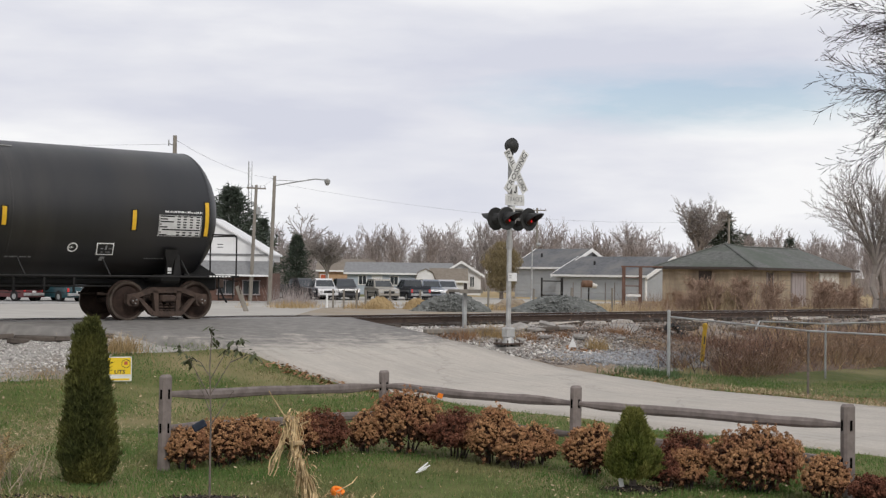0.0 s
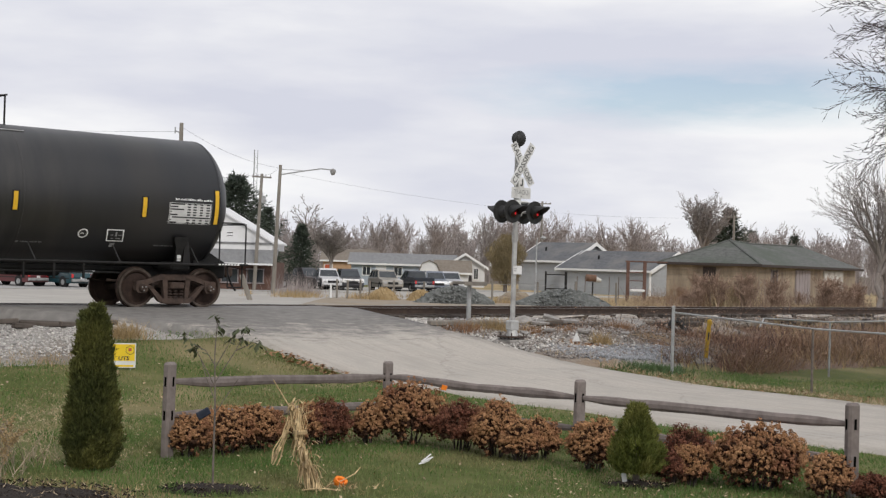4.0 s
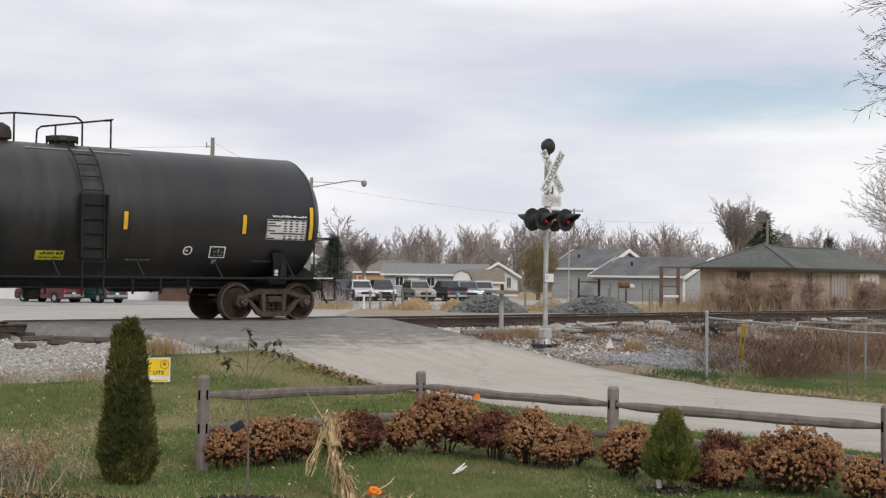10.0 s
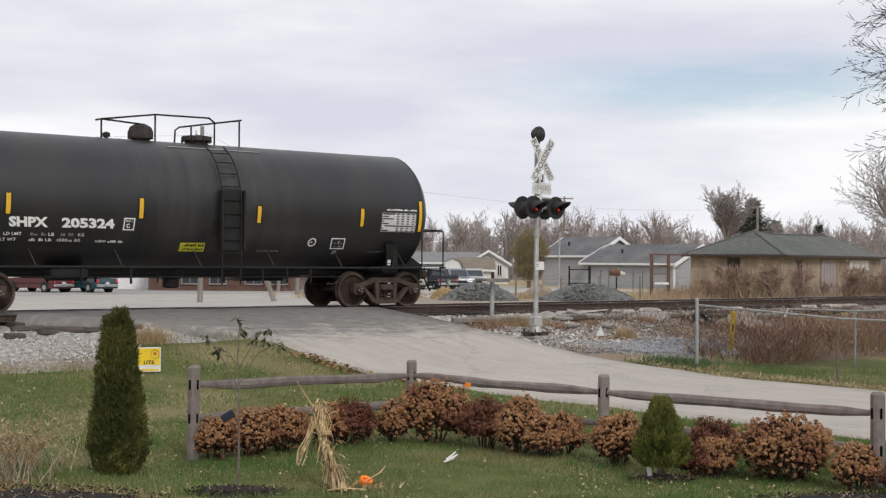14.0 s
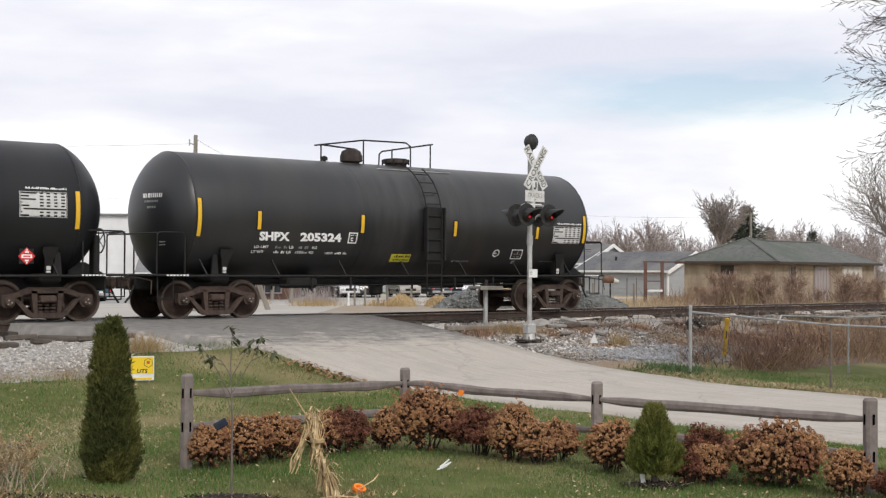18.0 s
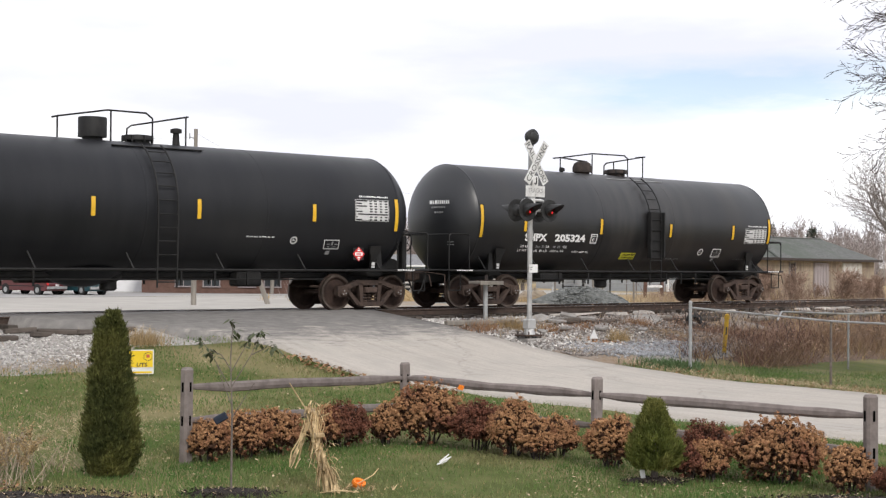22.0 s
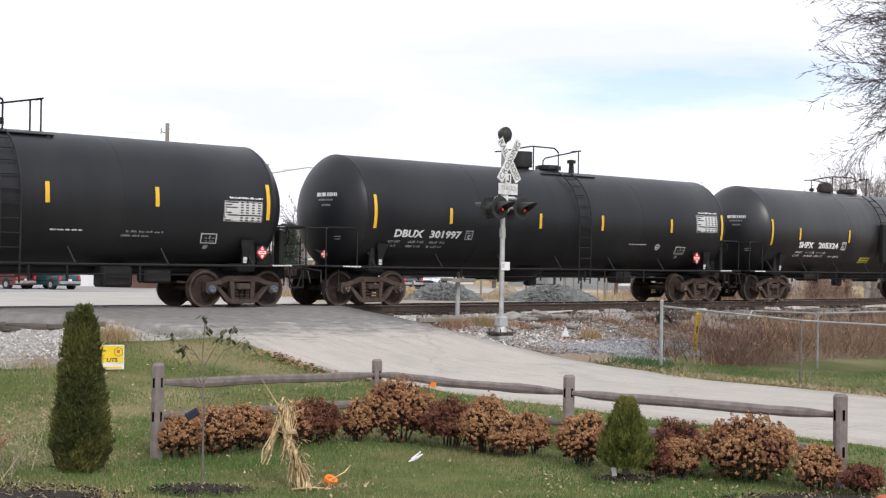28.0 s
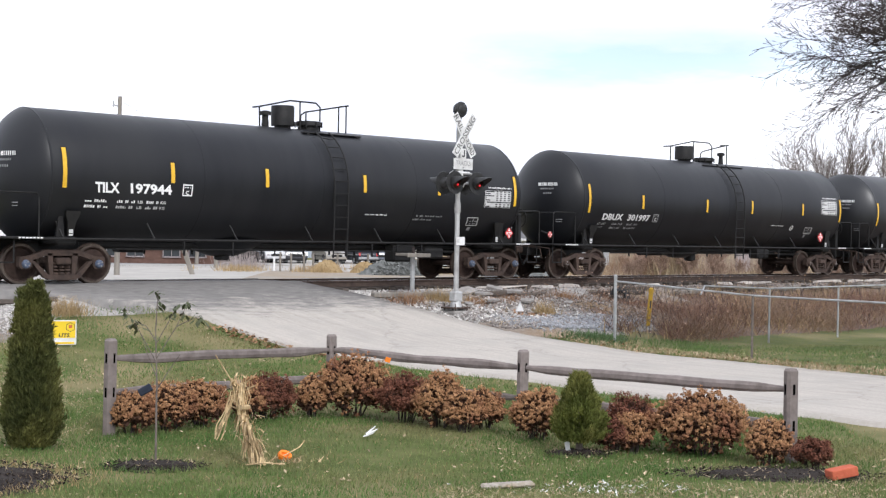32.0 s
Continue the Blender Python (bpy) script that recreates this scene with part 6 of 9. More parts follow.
for i in range(6):
    p = Vector((-.13 + r.uniform(-.03, .03), r.uniform(-.07, .07), .74 + r.uniform(-.05, .03)))
    for k in range(6):
        q = p + Vector((-.022 + r.uniform(-.025, .02), r.uniform(-.01, .01), -.075))
        lv.add([p - Vector((.008, 0, 0)), p + Vector((.008, .004, 0)), q + Vector((.007, 0, 0)), q - Vector((.007, .004, 0))], [(0, 1, 2, 3)])
        p = q
tagged(part("dry_leaves", lv, M_STALK, corn), kind="stuff")
part("binding", Mesh().lathe([(.075, .60), (.08, .605), (.08, .635), (.075, .64)], 14, "z", Matrix.Translation((-.01, 0, 0))), M_STALK, corn, "twisted husk binding")
# broken orange gourd and twigs at its foot
solo("gourd_piece", Mesh().lathe([(.02, 0), (.07, .01), (.085, .05), (.08, .08), (.05, .07), (.045, .04), (.01, .02)], 9, "z", Matrix.Diagonal((1.0, .8, 1.0, 1))), M_ORANGE, "broken bright orange gourd lying on the lawn", "gourd", pose(-.93, 14.98, .015, 34, 12, 30))
solo("dry_twig", Mesh().path([(0, 0, 0), (.16, .05, .05), (.3, .06, .13), (.36, .09, .2)], .007), M_STALK, "dry bent twig on the lawn", "twig", pose(-1.05, 14.9, .02))
solo("dry_twig", Mesh().path([(0, 0, 0), (.2, .02, .02), (.42, -.05, .02)], .008), M_STALK, "dry bent twig on the lawn", "twig", pose(-1.3, 14.55, .02))
r = np.random.RandomState(18)
blades("husk_litter", [(-.98 + .22 * r.normal(), 14.85 + .12 * r.normal(), .02) for i in range(90)], 3.5, (.02, .07), (.01, .03), M_STALK, "torn husks and leaves lying round the corn bundle", 78, "husks")
solo("orange_flag", Mesh().box((0, 0, 0), (.08, .012, .07), bevel=.003), M_ORANGE, "small orange plastic scrap on a shrub", "flag", pose(.27, 18.75, .78, 10, 15, 20))
solo("white_husk", Mesh().prism([(-.1, 0), (-.03, -.012), (.03, .004), (.1, .03), (.02, .025), (-.04, .012)], .022).prism([(-.06, .02), (0, .012), (.09, .06), (.01, .036)], .018, pose(0, .03, 0, 20, 0, 14)).prism([(-.08, .0), (.02, .01), (.07, .045), (-.01, .03)], .018, pose(0, -.03, 0, -20, 0, -12)), M_SIGNW, "pale curled split husk on the lawn", "husk", pose(.04, 16.7, .05, 20, -18, 20))
solo("loose_brick", Mesh().box((0, 0, 0), (.31, .16, .10), bevel=.008), M_BRICK, "orange-red brick lying on the mulch", "brick", pose(5.03, 14.03, .08, 0, -9, 12))
solo("stone_slab", Mesh().box((0, 0, 0), (.55, .13, .05), bevel=.02), M_STRAWSTONE, "pale weathered edging stone sunk in the dead grass", "stone", pose(1.42, 13.5, .015, 3, -2, 8))
r = np.random.RandomState(8)
solo_pts = [(2.4 + .5 * r.normal(), 13.4 + .16 * r.normal(), .015) for i in range(130)]
blades("pale_chips", solo_pts, 3.0, (.01, .03), (.02, .05), M_SIGNW, "scatter of pale wood chips on bare soil", 77, "chips")

# sapling with a few hanging leaves
sap = thing("sapling", pose(-2.25, 14.5, 0), "thin young tree with a few drooping dark leaves", "tree")
part("trunk", Mesh().rod((0, 0, -.03), (0, 0, .9), .013, .010, 8).rod((0, 0, .9), (-.02, 0, 1.45), .010, .006, 6).rod((-.02, 0, 1.45), (0, 0, 1.86), .008, .004, 5), M_BARK, sap)
r = random.Random(12)
LEAF_SPOTS = []
for p0, p1, p2 in (((0, 0, .82), (.14, .02, 1.05), (.24, 0, 1.2)), ((0, 0, 1.1), (-.2, .03, 1.45), (-.34, 0, 1.66)), ((-.01, 0, 1.15), (.2, 0, 1.5), (.32, .03, 1.78)), ((-.02, 0, 1.3), (.12, -.03, 1.55), (.2, 0, 1.72)), ((-.02, 0, 1.35), (-.12, 0, 1.5), (-.25, .02, 1.55)), ((0, 0, .95), (-.1, 0, 1.2), (-.18, .02, 1.42)), ((.2, 0, 1.5), (.36, 0, 1.58), (.46, 0, 1.62))):
    part("branch", Mesh().rod(p0, p1, .006, .0045, 5).rod(p1, p2, .0045, .003, 4), M_BARK, sap)
    if p2[2] > 1.5:
        LEAF_SPOTS += [Vector(p2), (Vector(p1) + Vector(p2)) / 2]
for c in LEAF_SPOTS + [Vector((0, 0, 1.86)), Vector((.01, 0, 1.75))]:
    for k in range(r.choice((5, 6, 7))):
        a = r.uniform(0, 6.283)
        ln = r.uniform(.07, .125)
        st = c + Vector((r.uniform(-.04, .04), r.uniform(-.04, .04), r.uniform(-.05, .03)))
        d = Vector((math.cos(a) * .6, math.sin(a) * .6, r.uniform(-.9, -.1))).normalized()
        w = d.cross(Vector((0, 0, 1))).normalized() * ln * .24
        part("leaf", Mesh().add([st, st + d * ln * .45 + w, st + d * ln, st + d * ln * .45 - w, st + d * ln * .5 + Vector((0, 0, .008))], [(0, 1, 4), (1, 2, 4), (2, 3, 4), (3, 0, 4)]), M_LEAFD, sap)
part("tree_tag", Mesh().box((-.07, -.03, .80), (.15, .02, .085), pose(0, 0, 0, 0, 0, 0), bevel=.01), M_DKBLUE, sap, "dark plastic tag on the trunk", m=pose(0, 0, 0, 0, 0, 0) @ Matrix.Rotation(radians(-30), 4, "Y") @ Matrix.Translation((.38, 0, -.03)))

# yard sign
ys = thing("yard_sign", Matrix.LocRotScale(W(11.76, 23.18, zt(23.18)), Euler((0, 0, radians(18))), None), "yellow and white plastic yard sign on wire legs", "sign")
part("sign_board", Mesh().box((-.14, 0, .28), (.66, .012, .46), bevel=.003), M_SIGNW, ys)
part("yellow_field", Mesh().box((-.14, -.008, .335), (.62, .006, .31)), M_YSIGN, ys)
part("bottom_line", Mesh().box((-.1, -.008, .085), (.5, .006, .035)), M_YSIGN, ys)
v, f = text_points("UTS", .2, .075, .1, .03)
part("lettering", Mesh().add([(a - .13, -.0125, b + .19) for a, b in v], f), M_DKLETTER, ys)
for a in range(6):
    t0, t1 = a * 1.0472 + .52, (a + 1) * 1.0472 + .52
    part("emblem_side", Mesh().rod((.08 + .085 * math.cos(t0), -.012, .38 + .085 * math.sin(t0)), (.08 + .085 * math.cos(t1), -.012, .38 + .085 * math.sin(t1)), .006, seg=4), M_DKLETTER, ys)
part("emblem_dot", Mesh().box((.08, -.012, .39), (.06, .005, .06), bevel=.002), M_BRICK, ys)
for x in (-.36, .1):
    part("wire_leg", Mesh().rod((x, .01, -.1), (x, .01, .3), .005, seg=5), M_GALV, ys)

# chain-link fence
CL = [(5.83, 31.68, .10), (8.19, 28.40, 0.0), (10.45, 25.25, 0.0), (12.8, 22.0, 0.0)]
clf = thing("chain_link_fence", Matrix.Identity(4), "galvanised chain-link fence along the road verge", "fence")
for i, (x, y, z) in enumerate(CL):
    part("post", Mesh().rod((x, y, z - .1), (x, y, z + (1.52 if i == 0 else 1.36)), .04 if i == 0 else .026, seg=10), M_GALV if i == 0 else M_BARK, clf)
    if i == 0:
        part("post_cap", Mesh().lathe([(.045, 0), (.045, .03), (.02, .06)], 10, "z", Matrix.Translation((x, y, z + 1.52))), M_GALV, clf)
for i, (a, b) in enumerate(zip(CL, CL[1:])):
    part("top_rail", Mesh().rod((a[0], a[1], a[2] + (1.42 if i == 0 else 1.36)), (b[0], b[1], b[2] + 1.36), .021, seg=8), M_GALV, clf)
CL2 = [(7.35, 29.55, .0, 1.33), (7.9, 31.4, .05, 1.40), (10.0, 33.2, .05, 1.30), (12.6, 35.6, .05, 1.30), (15.4, 38.2, .05, 1.3), (19.0, 41.2, .1, 1.3)]
clf2 = thing("chain_link_fence", Matrix.Identity(4), "older chain-link fence with a bent top rail before the brush", "fence")
for i, (a, b) in enumerate(zip(CL2, CL2[1:])):
    part("top_rail", Mesh().rod((a[0], a[1], a[2] + a[3]), (b[0], b[1], b[2] + b[3]), .021, seg=8), M_GALV, clf2)
for x, y, z, h in CL2[2:]:
    part("post", Mesh().rod((x, y, z - .1), (x, y, z + h), .026, seg=8), M_GALV, clf2)


M_DULLWIRE = mat("dulled_fence_wire", (0.11, 0.105, 0.10), (0.19, 0.185, 0.18), scale=12, rough=0.7, metal=0.3)


def link_mesh(a, b, h0, h1, cell=.075):
    """Woven wires on the slant, as thin three-sided rods."""
    a, b = Vector(a), Vector(b)
    L = (b - a).length
    d = (b - a) / L
    me = Mesh()
    k = int((L + h0) / cell)
    for i in range(-int(h0 / cell), int(L / cell)):
        for q in (0, 1):
            x0, x1 = i * cell, i * cell + h0
            za, zb = (0, h0) if q == 0 else (h0, 0)
            if x0 < 0:
                za += (zb - za) * (-x0) / h0
                x0 = 0
            if x1 > L:
                zb -= (zb - za) * (x1 - L) / max(1e-6, x1 - x0)
                x1 = L
            if x1 - x0 > .02:
                me.rod(a + d * x0 + Vector((0, 0, za)), a + d * x1 + Vector((0, 0, zb)), .0007, seg=3, caps=False)
    return me


for a, b in zip(CL, CL[1:]):
    tagged(part("woven_wire", link_mesh((a[0], a[1], a[2] + .04), (b[0], b[1], b[2] + .04), 1.3, 1.3), M_DULLWIRE, clf), kind="stuff")
for a, b in zip(CL2[2:], CL2[3:]):
    tagged(part("woven_wire", link_mesh((a[0], a[1], a[2] + .04), (b[0], b[1], b[2] + .04), 1.25, 1.25, .09), M_DULLWIRE, clf2), kind="stuff")

# pipeline marker
mk = thing("marker_post", pose(7.26, 34.76, .18, 2, 4, 0), "yellow plastic pipeline marker post with a domed cap", "marker")
part("tube", Mesh().rod((0, 0, -.1), (0, 0, 1.0), .056, seg=14), M_YPOST, mk, smooth=True)
part("cap", Mesh().lathe([(.066, .96), (.072, 1.0), (.06, 1.07), (.02, 1.1)], 14), M_YPOST, mk, smooth=True)
part("marker_label", Mesh().box((0, -.058, .66), (.035, .006, .2)), M_DKLETTER, mk)

# rubble, slabs and scraps beside the signal
rnd = random.Random(31)
for i, (s, n, w, d) in enumerate(((28.7, 26.0, 1.7, .8), (25.2, 26.6, 1.3, .4), (26.6, 26.9, 1.1, .35), (27.0, 26.5, .9, .35), (25.6, 26.3, .7, .3), (24.4, 26.4, .6, .25), (26.4, 25.4, .5, .3), (29.6, 26.4, .8, .3), (24.0, 25.2, .4, .3), (27.6, 25.0, .5, .25), (30.3, 25.6, .5, .3), (25.2, 25.5, .6, .2))):
    poly = [(w / 2 * math.cos(t) * rnd.uniform(.7, 1.2), d / 2 * math.sin(t) * rnd.uniform(.7, 1.2)) for t in [.5 + k * 6.2832 / 5 + rnd.uniform(-.4, .4) for k in range(5)]]
    solo("concrete_slab", Mesh().prism(poly, .055, Matrix.Rotation(radians(90), 4, "X")), M_CONCBRK, "broken concrete slab among the rubble", "slab",
         Matrix.LocRotScale(W(s, n, zt(n) + .17), Euler((rnd.uniform(.1, .42), rnd.uniform(-.12, .12), radians(TURN + rnd.uniform(-20, 20)))), None), "slabs in the rubble")
solo("white_scrap", Mesh().prism([(-.1, 0), (.12, 0), (.02, .24)], .06), M_SIGNW, "white plastic scrap among the stones", "scrap", pose(3.94, 35.2, .58, 0, 0, 10))
ty = thing("scrap_coil", Matrix.LocRotScale(W(30.4, 25.5, zt(25.5) + .2), Euler((radians(60), 0, .5)), None), "dark coil of scrap lying in the weeds", "scrap")
part("coil", Mesh().lathe([(.15, -.06), (.28, -.07), (.31, 0), (.28, .07), (.15, .06), (.15, -.06)], 18), M_BLACK, ty, smooth=True)

# brush in the ditch
sheet("ditch_floor", list(np.arange(26.6, 66, .7)), list(np.arange(20.3, 26.6, .35)), lambda s, n, p: zt(n) + max(-.1, min((n - 20.7) * .1, (26.4 - n) * .2, (s - 27.2) * .1, .05)) + bumpy(p.x, p.y, .08), M_DITCH, "leaf-strewn brown soil of the ditch", "ground")


M_BRUSHLEAF = mat("dead_brush_leaf", (0.17, 0.095, 0.06), (0.47, 0.33, 0.23), scale=9, rough=0.9, island=0.5)


def in_ditch(x, y, r):
    s, n = x * DR.x + y * DR.y, x * NM.x + y * NM.y
    return (n > 20.2) & (n < 26.6) & (s > 26.3)


def on_rubble(x, y, r):
    s, n = x * DR.x + y * DR.y, x * NM.x + y * NM.y
    return (n > 23.6) & (n < 26.9) & (s > 22.8) & (s < 32) & (np.sin(s * 2.1 + n) > -.2)


litter("brush_leaves", 34000, (4, 34), (28, 56), (.016, .042), M_BRUSHLEAF, "pale dead leaves caught in the brush", 81, in_ditch)
litter("rubble_leaves", 9000, (1, 10), (32, 44), (.03, .07), M_LITTER, "brown leaf litter among the rubble", 82, on_rubble)
bl_ = bpy.data.objects["brush_leaves"].data
_co = np.zeros(len(bl_.vertices) * 3)
bl_.vertices.foreach_get("co", _co)
_co = _co.reshape(-1, 3)
_co[:, 2] += np.repeat(np.random.RandomState(3).rand(len(_co) // 4) ** 1.5 * .7, 4)
bl_.vertices.foreach_set("co", _co.reshape(-1))
r = np.random.RandomState(44)
k = 85000
ss, nn = 25.6 + 36 * r.rand(k) ** 1.25, 20.0 + 6.4 * r.rand(k)
ok = (nn > 20.05 + .3 * np.sin(ss * 1.1) + .5 * np.abs(r.normal(size=k))) & (nn < 25.6 + .5 * np.sin(ss * .8)) & (ss > 26.0 + .7 * np.abs(r.normal(size=k))) & ~((ss < 30.5) & (nn > 22.4) & (ss < 24.9 + (26.4 - nn) * 1.25)) & (r.rand(k) < .6 + .4 * np.sin(ss * .9 + nn)) & ~((np.abs((ss * DR.x + nn * NM.x) / (ss * DR.y + nn * NM.y) - .2089) < .011) & (ss * DR.y + nn * NM.y < 34.9))
ss, nn = ss[ok], nn[ok]
p = np.stack([ss * DR.x + nn * NM.x, ss * DR.y + nn * NM.y, np.interp(nn, PROF_N, PROF_Z)], 1)
blades("ditch_brush", p[nn <= 23.6], 2.2, (.2, .85), (.006, .016), M_BRUSH, "thicket of russet leafless brush in the ditch", 45, "brush")
blades("ditch_brush_low", p[nn > 23.6], 2.2, (.1, .32), (.006, .016), M_BRUSH, "thicket of russet leafless brush in the ditch", 45, "brush")
k = 6000
ss, nn = 25.6 + 60 * r.rand(k), 20.0 + 6.5 * r.rand(k)
p = np.stack([ss * DR.x + nn * NM.x, ss * DR.y + nn * NM.y, np.interp(nn, PROF_N, PROF_Z)], 1)
blades("ditch_grass", p[(nn > 20.3) & ~((ss < 31) & (nn > 22.6))], .9, (.2, .6), (.012, .03), M_DRYGRASS, "dry grass among the brush", 46, "brush")
dark = Mesh()
for i in range(900):
    s, n = 26 + 30 * random.random() ** 1.3, 21 + 5 * random.random()
    if s < 31.5 and n > 22.6 and s < 25 + (26.4 - n) * 2.4:
        continue
    b = W(s, n, zt(n) - .02)
    t = b + Vector((random.uniform(-.4, .4), random.uniform(-.3, .3), random.uniform(.35, .85)))
    dark.rod(b, t, .009, .003, 3, False)
solo("brush_stems", dark, M_DARKBARK, "dark bare stems in the ditch brush", "brush", kind="stuff")

# ---- crossing signal ----
SIG = (2.19, 33.96, .50)
sig = thing("crossing_signal", Matrix.LocRotScale(SIG, Euler((0, 0, radians(TURN))), None), "flashing-light railroad crossing signal on a galvanised mast", "crossing signal")
M_ALU = mat("dull_aluminium", (0.40, 0.40, 0.39), (0.55, 0.55, 0.54), scale=8, rough=0.5, metal=0.4, big=(0.3, 0.29, 0.28), bigscale=3)
part("mast", Mesh().rod((0, 0, .1), (0, 0, 5.0), .062, seg=16), M_ALU, sig, smooth=True)
part("mast_collar", Mesh().rod((0, 0, 2.62), (0, 0, 2.86), .08, seg=16), M_ALU, sig, smooth=True)
part("mast_base", Mesh().box((0, 0, .5), (.27, .25, .26), bevel=.03).rod((0, 0, .2), (0, 0, .4), .16, .12, 12), M_ALU, sig, "cast junction box base")
part("foundation", Mesh().box((0, 0, .0), (.55, .55, .3), bevel=.03), M_CONCBRK, sig)
for i in range(4):
    part("anchor_bolt", Mesh().rod((.2 * (1 if i % 2 else -1), .2 * (1 if i > 1 else -1), .1), (.2 * (1 if i % 2 else -1), .2 * (1 if i > 1 else -1), .32), .018, seg=6), M_RAILSIDE, sig)
part("base_plate", Mesh().box((0, 0, .22), (.62, .45, .04), bevel=.01), M_RAILSIDE, sig)
tg = part("notice_plate", Mesh().box((.05, -.075, 1.90), (.30, .01, .21), bevel=.006), M_SIGNW, sig, "small white notice plate")
part("notice_line", Mesh().box((-.03, -.083, 1.93), (.09, .004, .02)), M_FADED, tg)
part("notice_line", Mesh().box((-.03, -.083, 1.88), (.07, .004, .02)), M_FADED, tg)
# lamp heads, two each way, on a cross arm held off the mast
part("cross_arm", Mesh().rod((-.42, -.1, 3.36), (.42, -.1, 3.36), .035, seg=10).box((0, -.06, 3.36), (.2, .2, .22), bevel=.03), M_ALU, sig, smooth=True)
part("junction_box", Mesh().rod((0, -.1, 3.42), (0, -.1, 3.7), .06, seg=12).box((0, -.1, 3.62), (.62, .1, .07), bevel=.03), M_SIGNW, sig, "pale conduit hood")
for x in (-.38, .38):
    part("conduit", Mesh().path([(x * .75, -.1, 3.62), (x * .95, -.1, 3.6), (x, -.1, 3.52), (x, -.1, 3.36)], .03, 8), M_ALU, sig, "pale bent conduit", smooth=True)
for q in (-1, 1):
    for x in (-.38, .38):
        m_ = pose(x, -.1 + q * .2, 3.36, 0, 0, 0 if q < 0 else 180)
        hd = part("lamp_head", Mesh().lathe([(.04, .16), (.10, .14), (.15, .05), (.165, -.04), (.15, -.05)], 20, "y"), M_LAMPBLK, sig, "round signal lamp", True, m_)
        part("background_disc", Mesh().lathe([(.15, .0), (.285, -.012), (.29, -.002), (.285, .012), (.15, .012), (.15, 0)], 28, "y"), M_LAMPBLK, hd, "black round backing disc", True)
        part("lens", Mesh().lathe([(.02, -.075), (.08, -.07), (.14, -.05), (.14, -.03)], 20, "y"), M_LENS if q < 0 else M_LENSOFF, hd, "red lens", True)
        if q < 0:
            part("lit_spot", Mesh().lathe([(.005, -.088), (.02, -.085), (.032, -.07)], 12, "y", Matrix.Translation((.03, 0, -.05))), M_LIT, hd, "small bright red lamp spot", True)
        vis = Mesh()
        kk = 14
        for i in range(kk + 1):
            a = math.radians(-20 + 220 * i / kk)
            for rr in (.158, .166):
                ln = .46 * max(.12, math.sin(max(.05, min(3.09, (a + .35) / 3.84 * 3.1416))))
                vis.v += [(rr * math.cos(a), -.04, rr * math.sin(a)), (rr * math.cos(a), -.04 - ln, rr * math.sin(a) - .02)]
        for i in range(kk):
            b = i * 4
            vis.f += [(b, b + 1, b + 5, b + 4), (b + 2, b + 6, b + 7, b + 3), (b + 1, b + 3, b + 7, b + 5)]
        part("visor", vis, M_LAMPBLK, hd, "black lamp hood")
# crossbuck on brackets before the mast
cb = part("crossbuck_bracket", Mesh().box((0, .07, 0), (.1, .16, .3), bevel=.01), M_ALU, sig, m=pose(0, -.2, 4.56))
for ang, yy in ((57, -.005), (-57, -.02)):
    bm_ = pose(0, yy, 0, 0, ang, 0)
    part("crossbuck_blade", Mesh().box((0, 0, 0), (1.22, .008, .225), bevel=.003), M_SIGNW, cb, "white crossbuck blade", m=bm_)
    words = (("CROSSING", -.56, 1.12),) if ang == -57 else (("RAIL", -.57, .43), ("ROAD", .14, .43))
    for string, x, w in words:
        v, f = text_points(string, w, .15, 0, .012)
        part("lettering", Mesh().add([bm_ @ Vector((a + x, -.0085, b - .075)) for a, b in v], f), M_DULLLETTER, cb, "dulled black block letters")
tp = part("track_plate", Mesh().box((0, -.18, 3.84), (.66, .008, .28), bevel=.004), M_SIGNW, sig, "white plate below the crossbuck")
part("plate_bracket", Mesh().box((0, -.11, 3.84), (.08, .13, .1)).box((0, -.11, 4.12), (.08, .13, .1)), M_ALU, tp)
v, f = text_points("TRACKS", .5, .12, 0, .012)
part("lettering", Mesh().add([(a - .25, -.1865, b + 3.80) for a, b in v], f), M_FADED, tp, "faded letters")
part("plate_bolt", Mesh().rod((0, -.19, 3.75), (0, -.18, 3.75), .02, seg=8), M_FADED, tp)
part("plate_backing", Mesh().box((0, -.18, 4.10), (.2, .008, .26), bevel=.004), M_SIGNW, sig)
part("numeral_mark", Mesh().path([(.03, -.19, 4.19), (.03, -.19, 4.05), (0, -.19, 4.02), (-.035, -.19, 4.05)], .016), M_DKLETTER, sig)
bl = part("bell", Mesh().lathe([(.04, .12), (.16, .1), (.19, .02), (.20, -.04), (.17, -.08), (.05, -.1)], 22, "y", Matrix.Translation((.02, -.02, 5.22))), M_LAMPBLK, sig, "black electric crossing bell", True)
part("bell_gong", Mesh().lathe([(.02, -.125), (.1, -.115), (.13, -.09), (.1, -.09), (.02, -.1)], 18, "y", Matrix.Translation((.02, -.02, 5.22))), M_LAMPBLK, bl, "dull black gong", True)
part("bell_housing", Mesh().rod((0, 0, 4.98), (0, 0, 5.1), .07, .09, 12), M_LAMPBLK, sig)

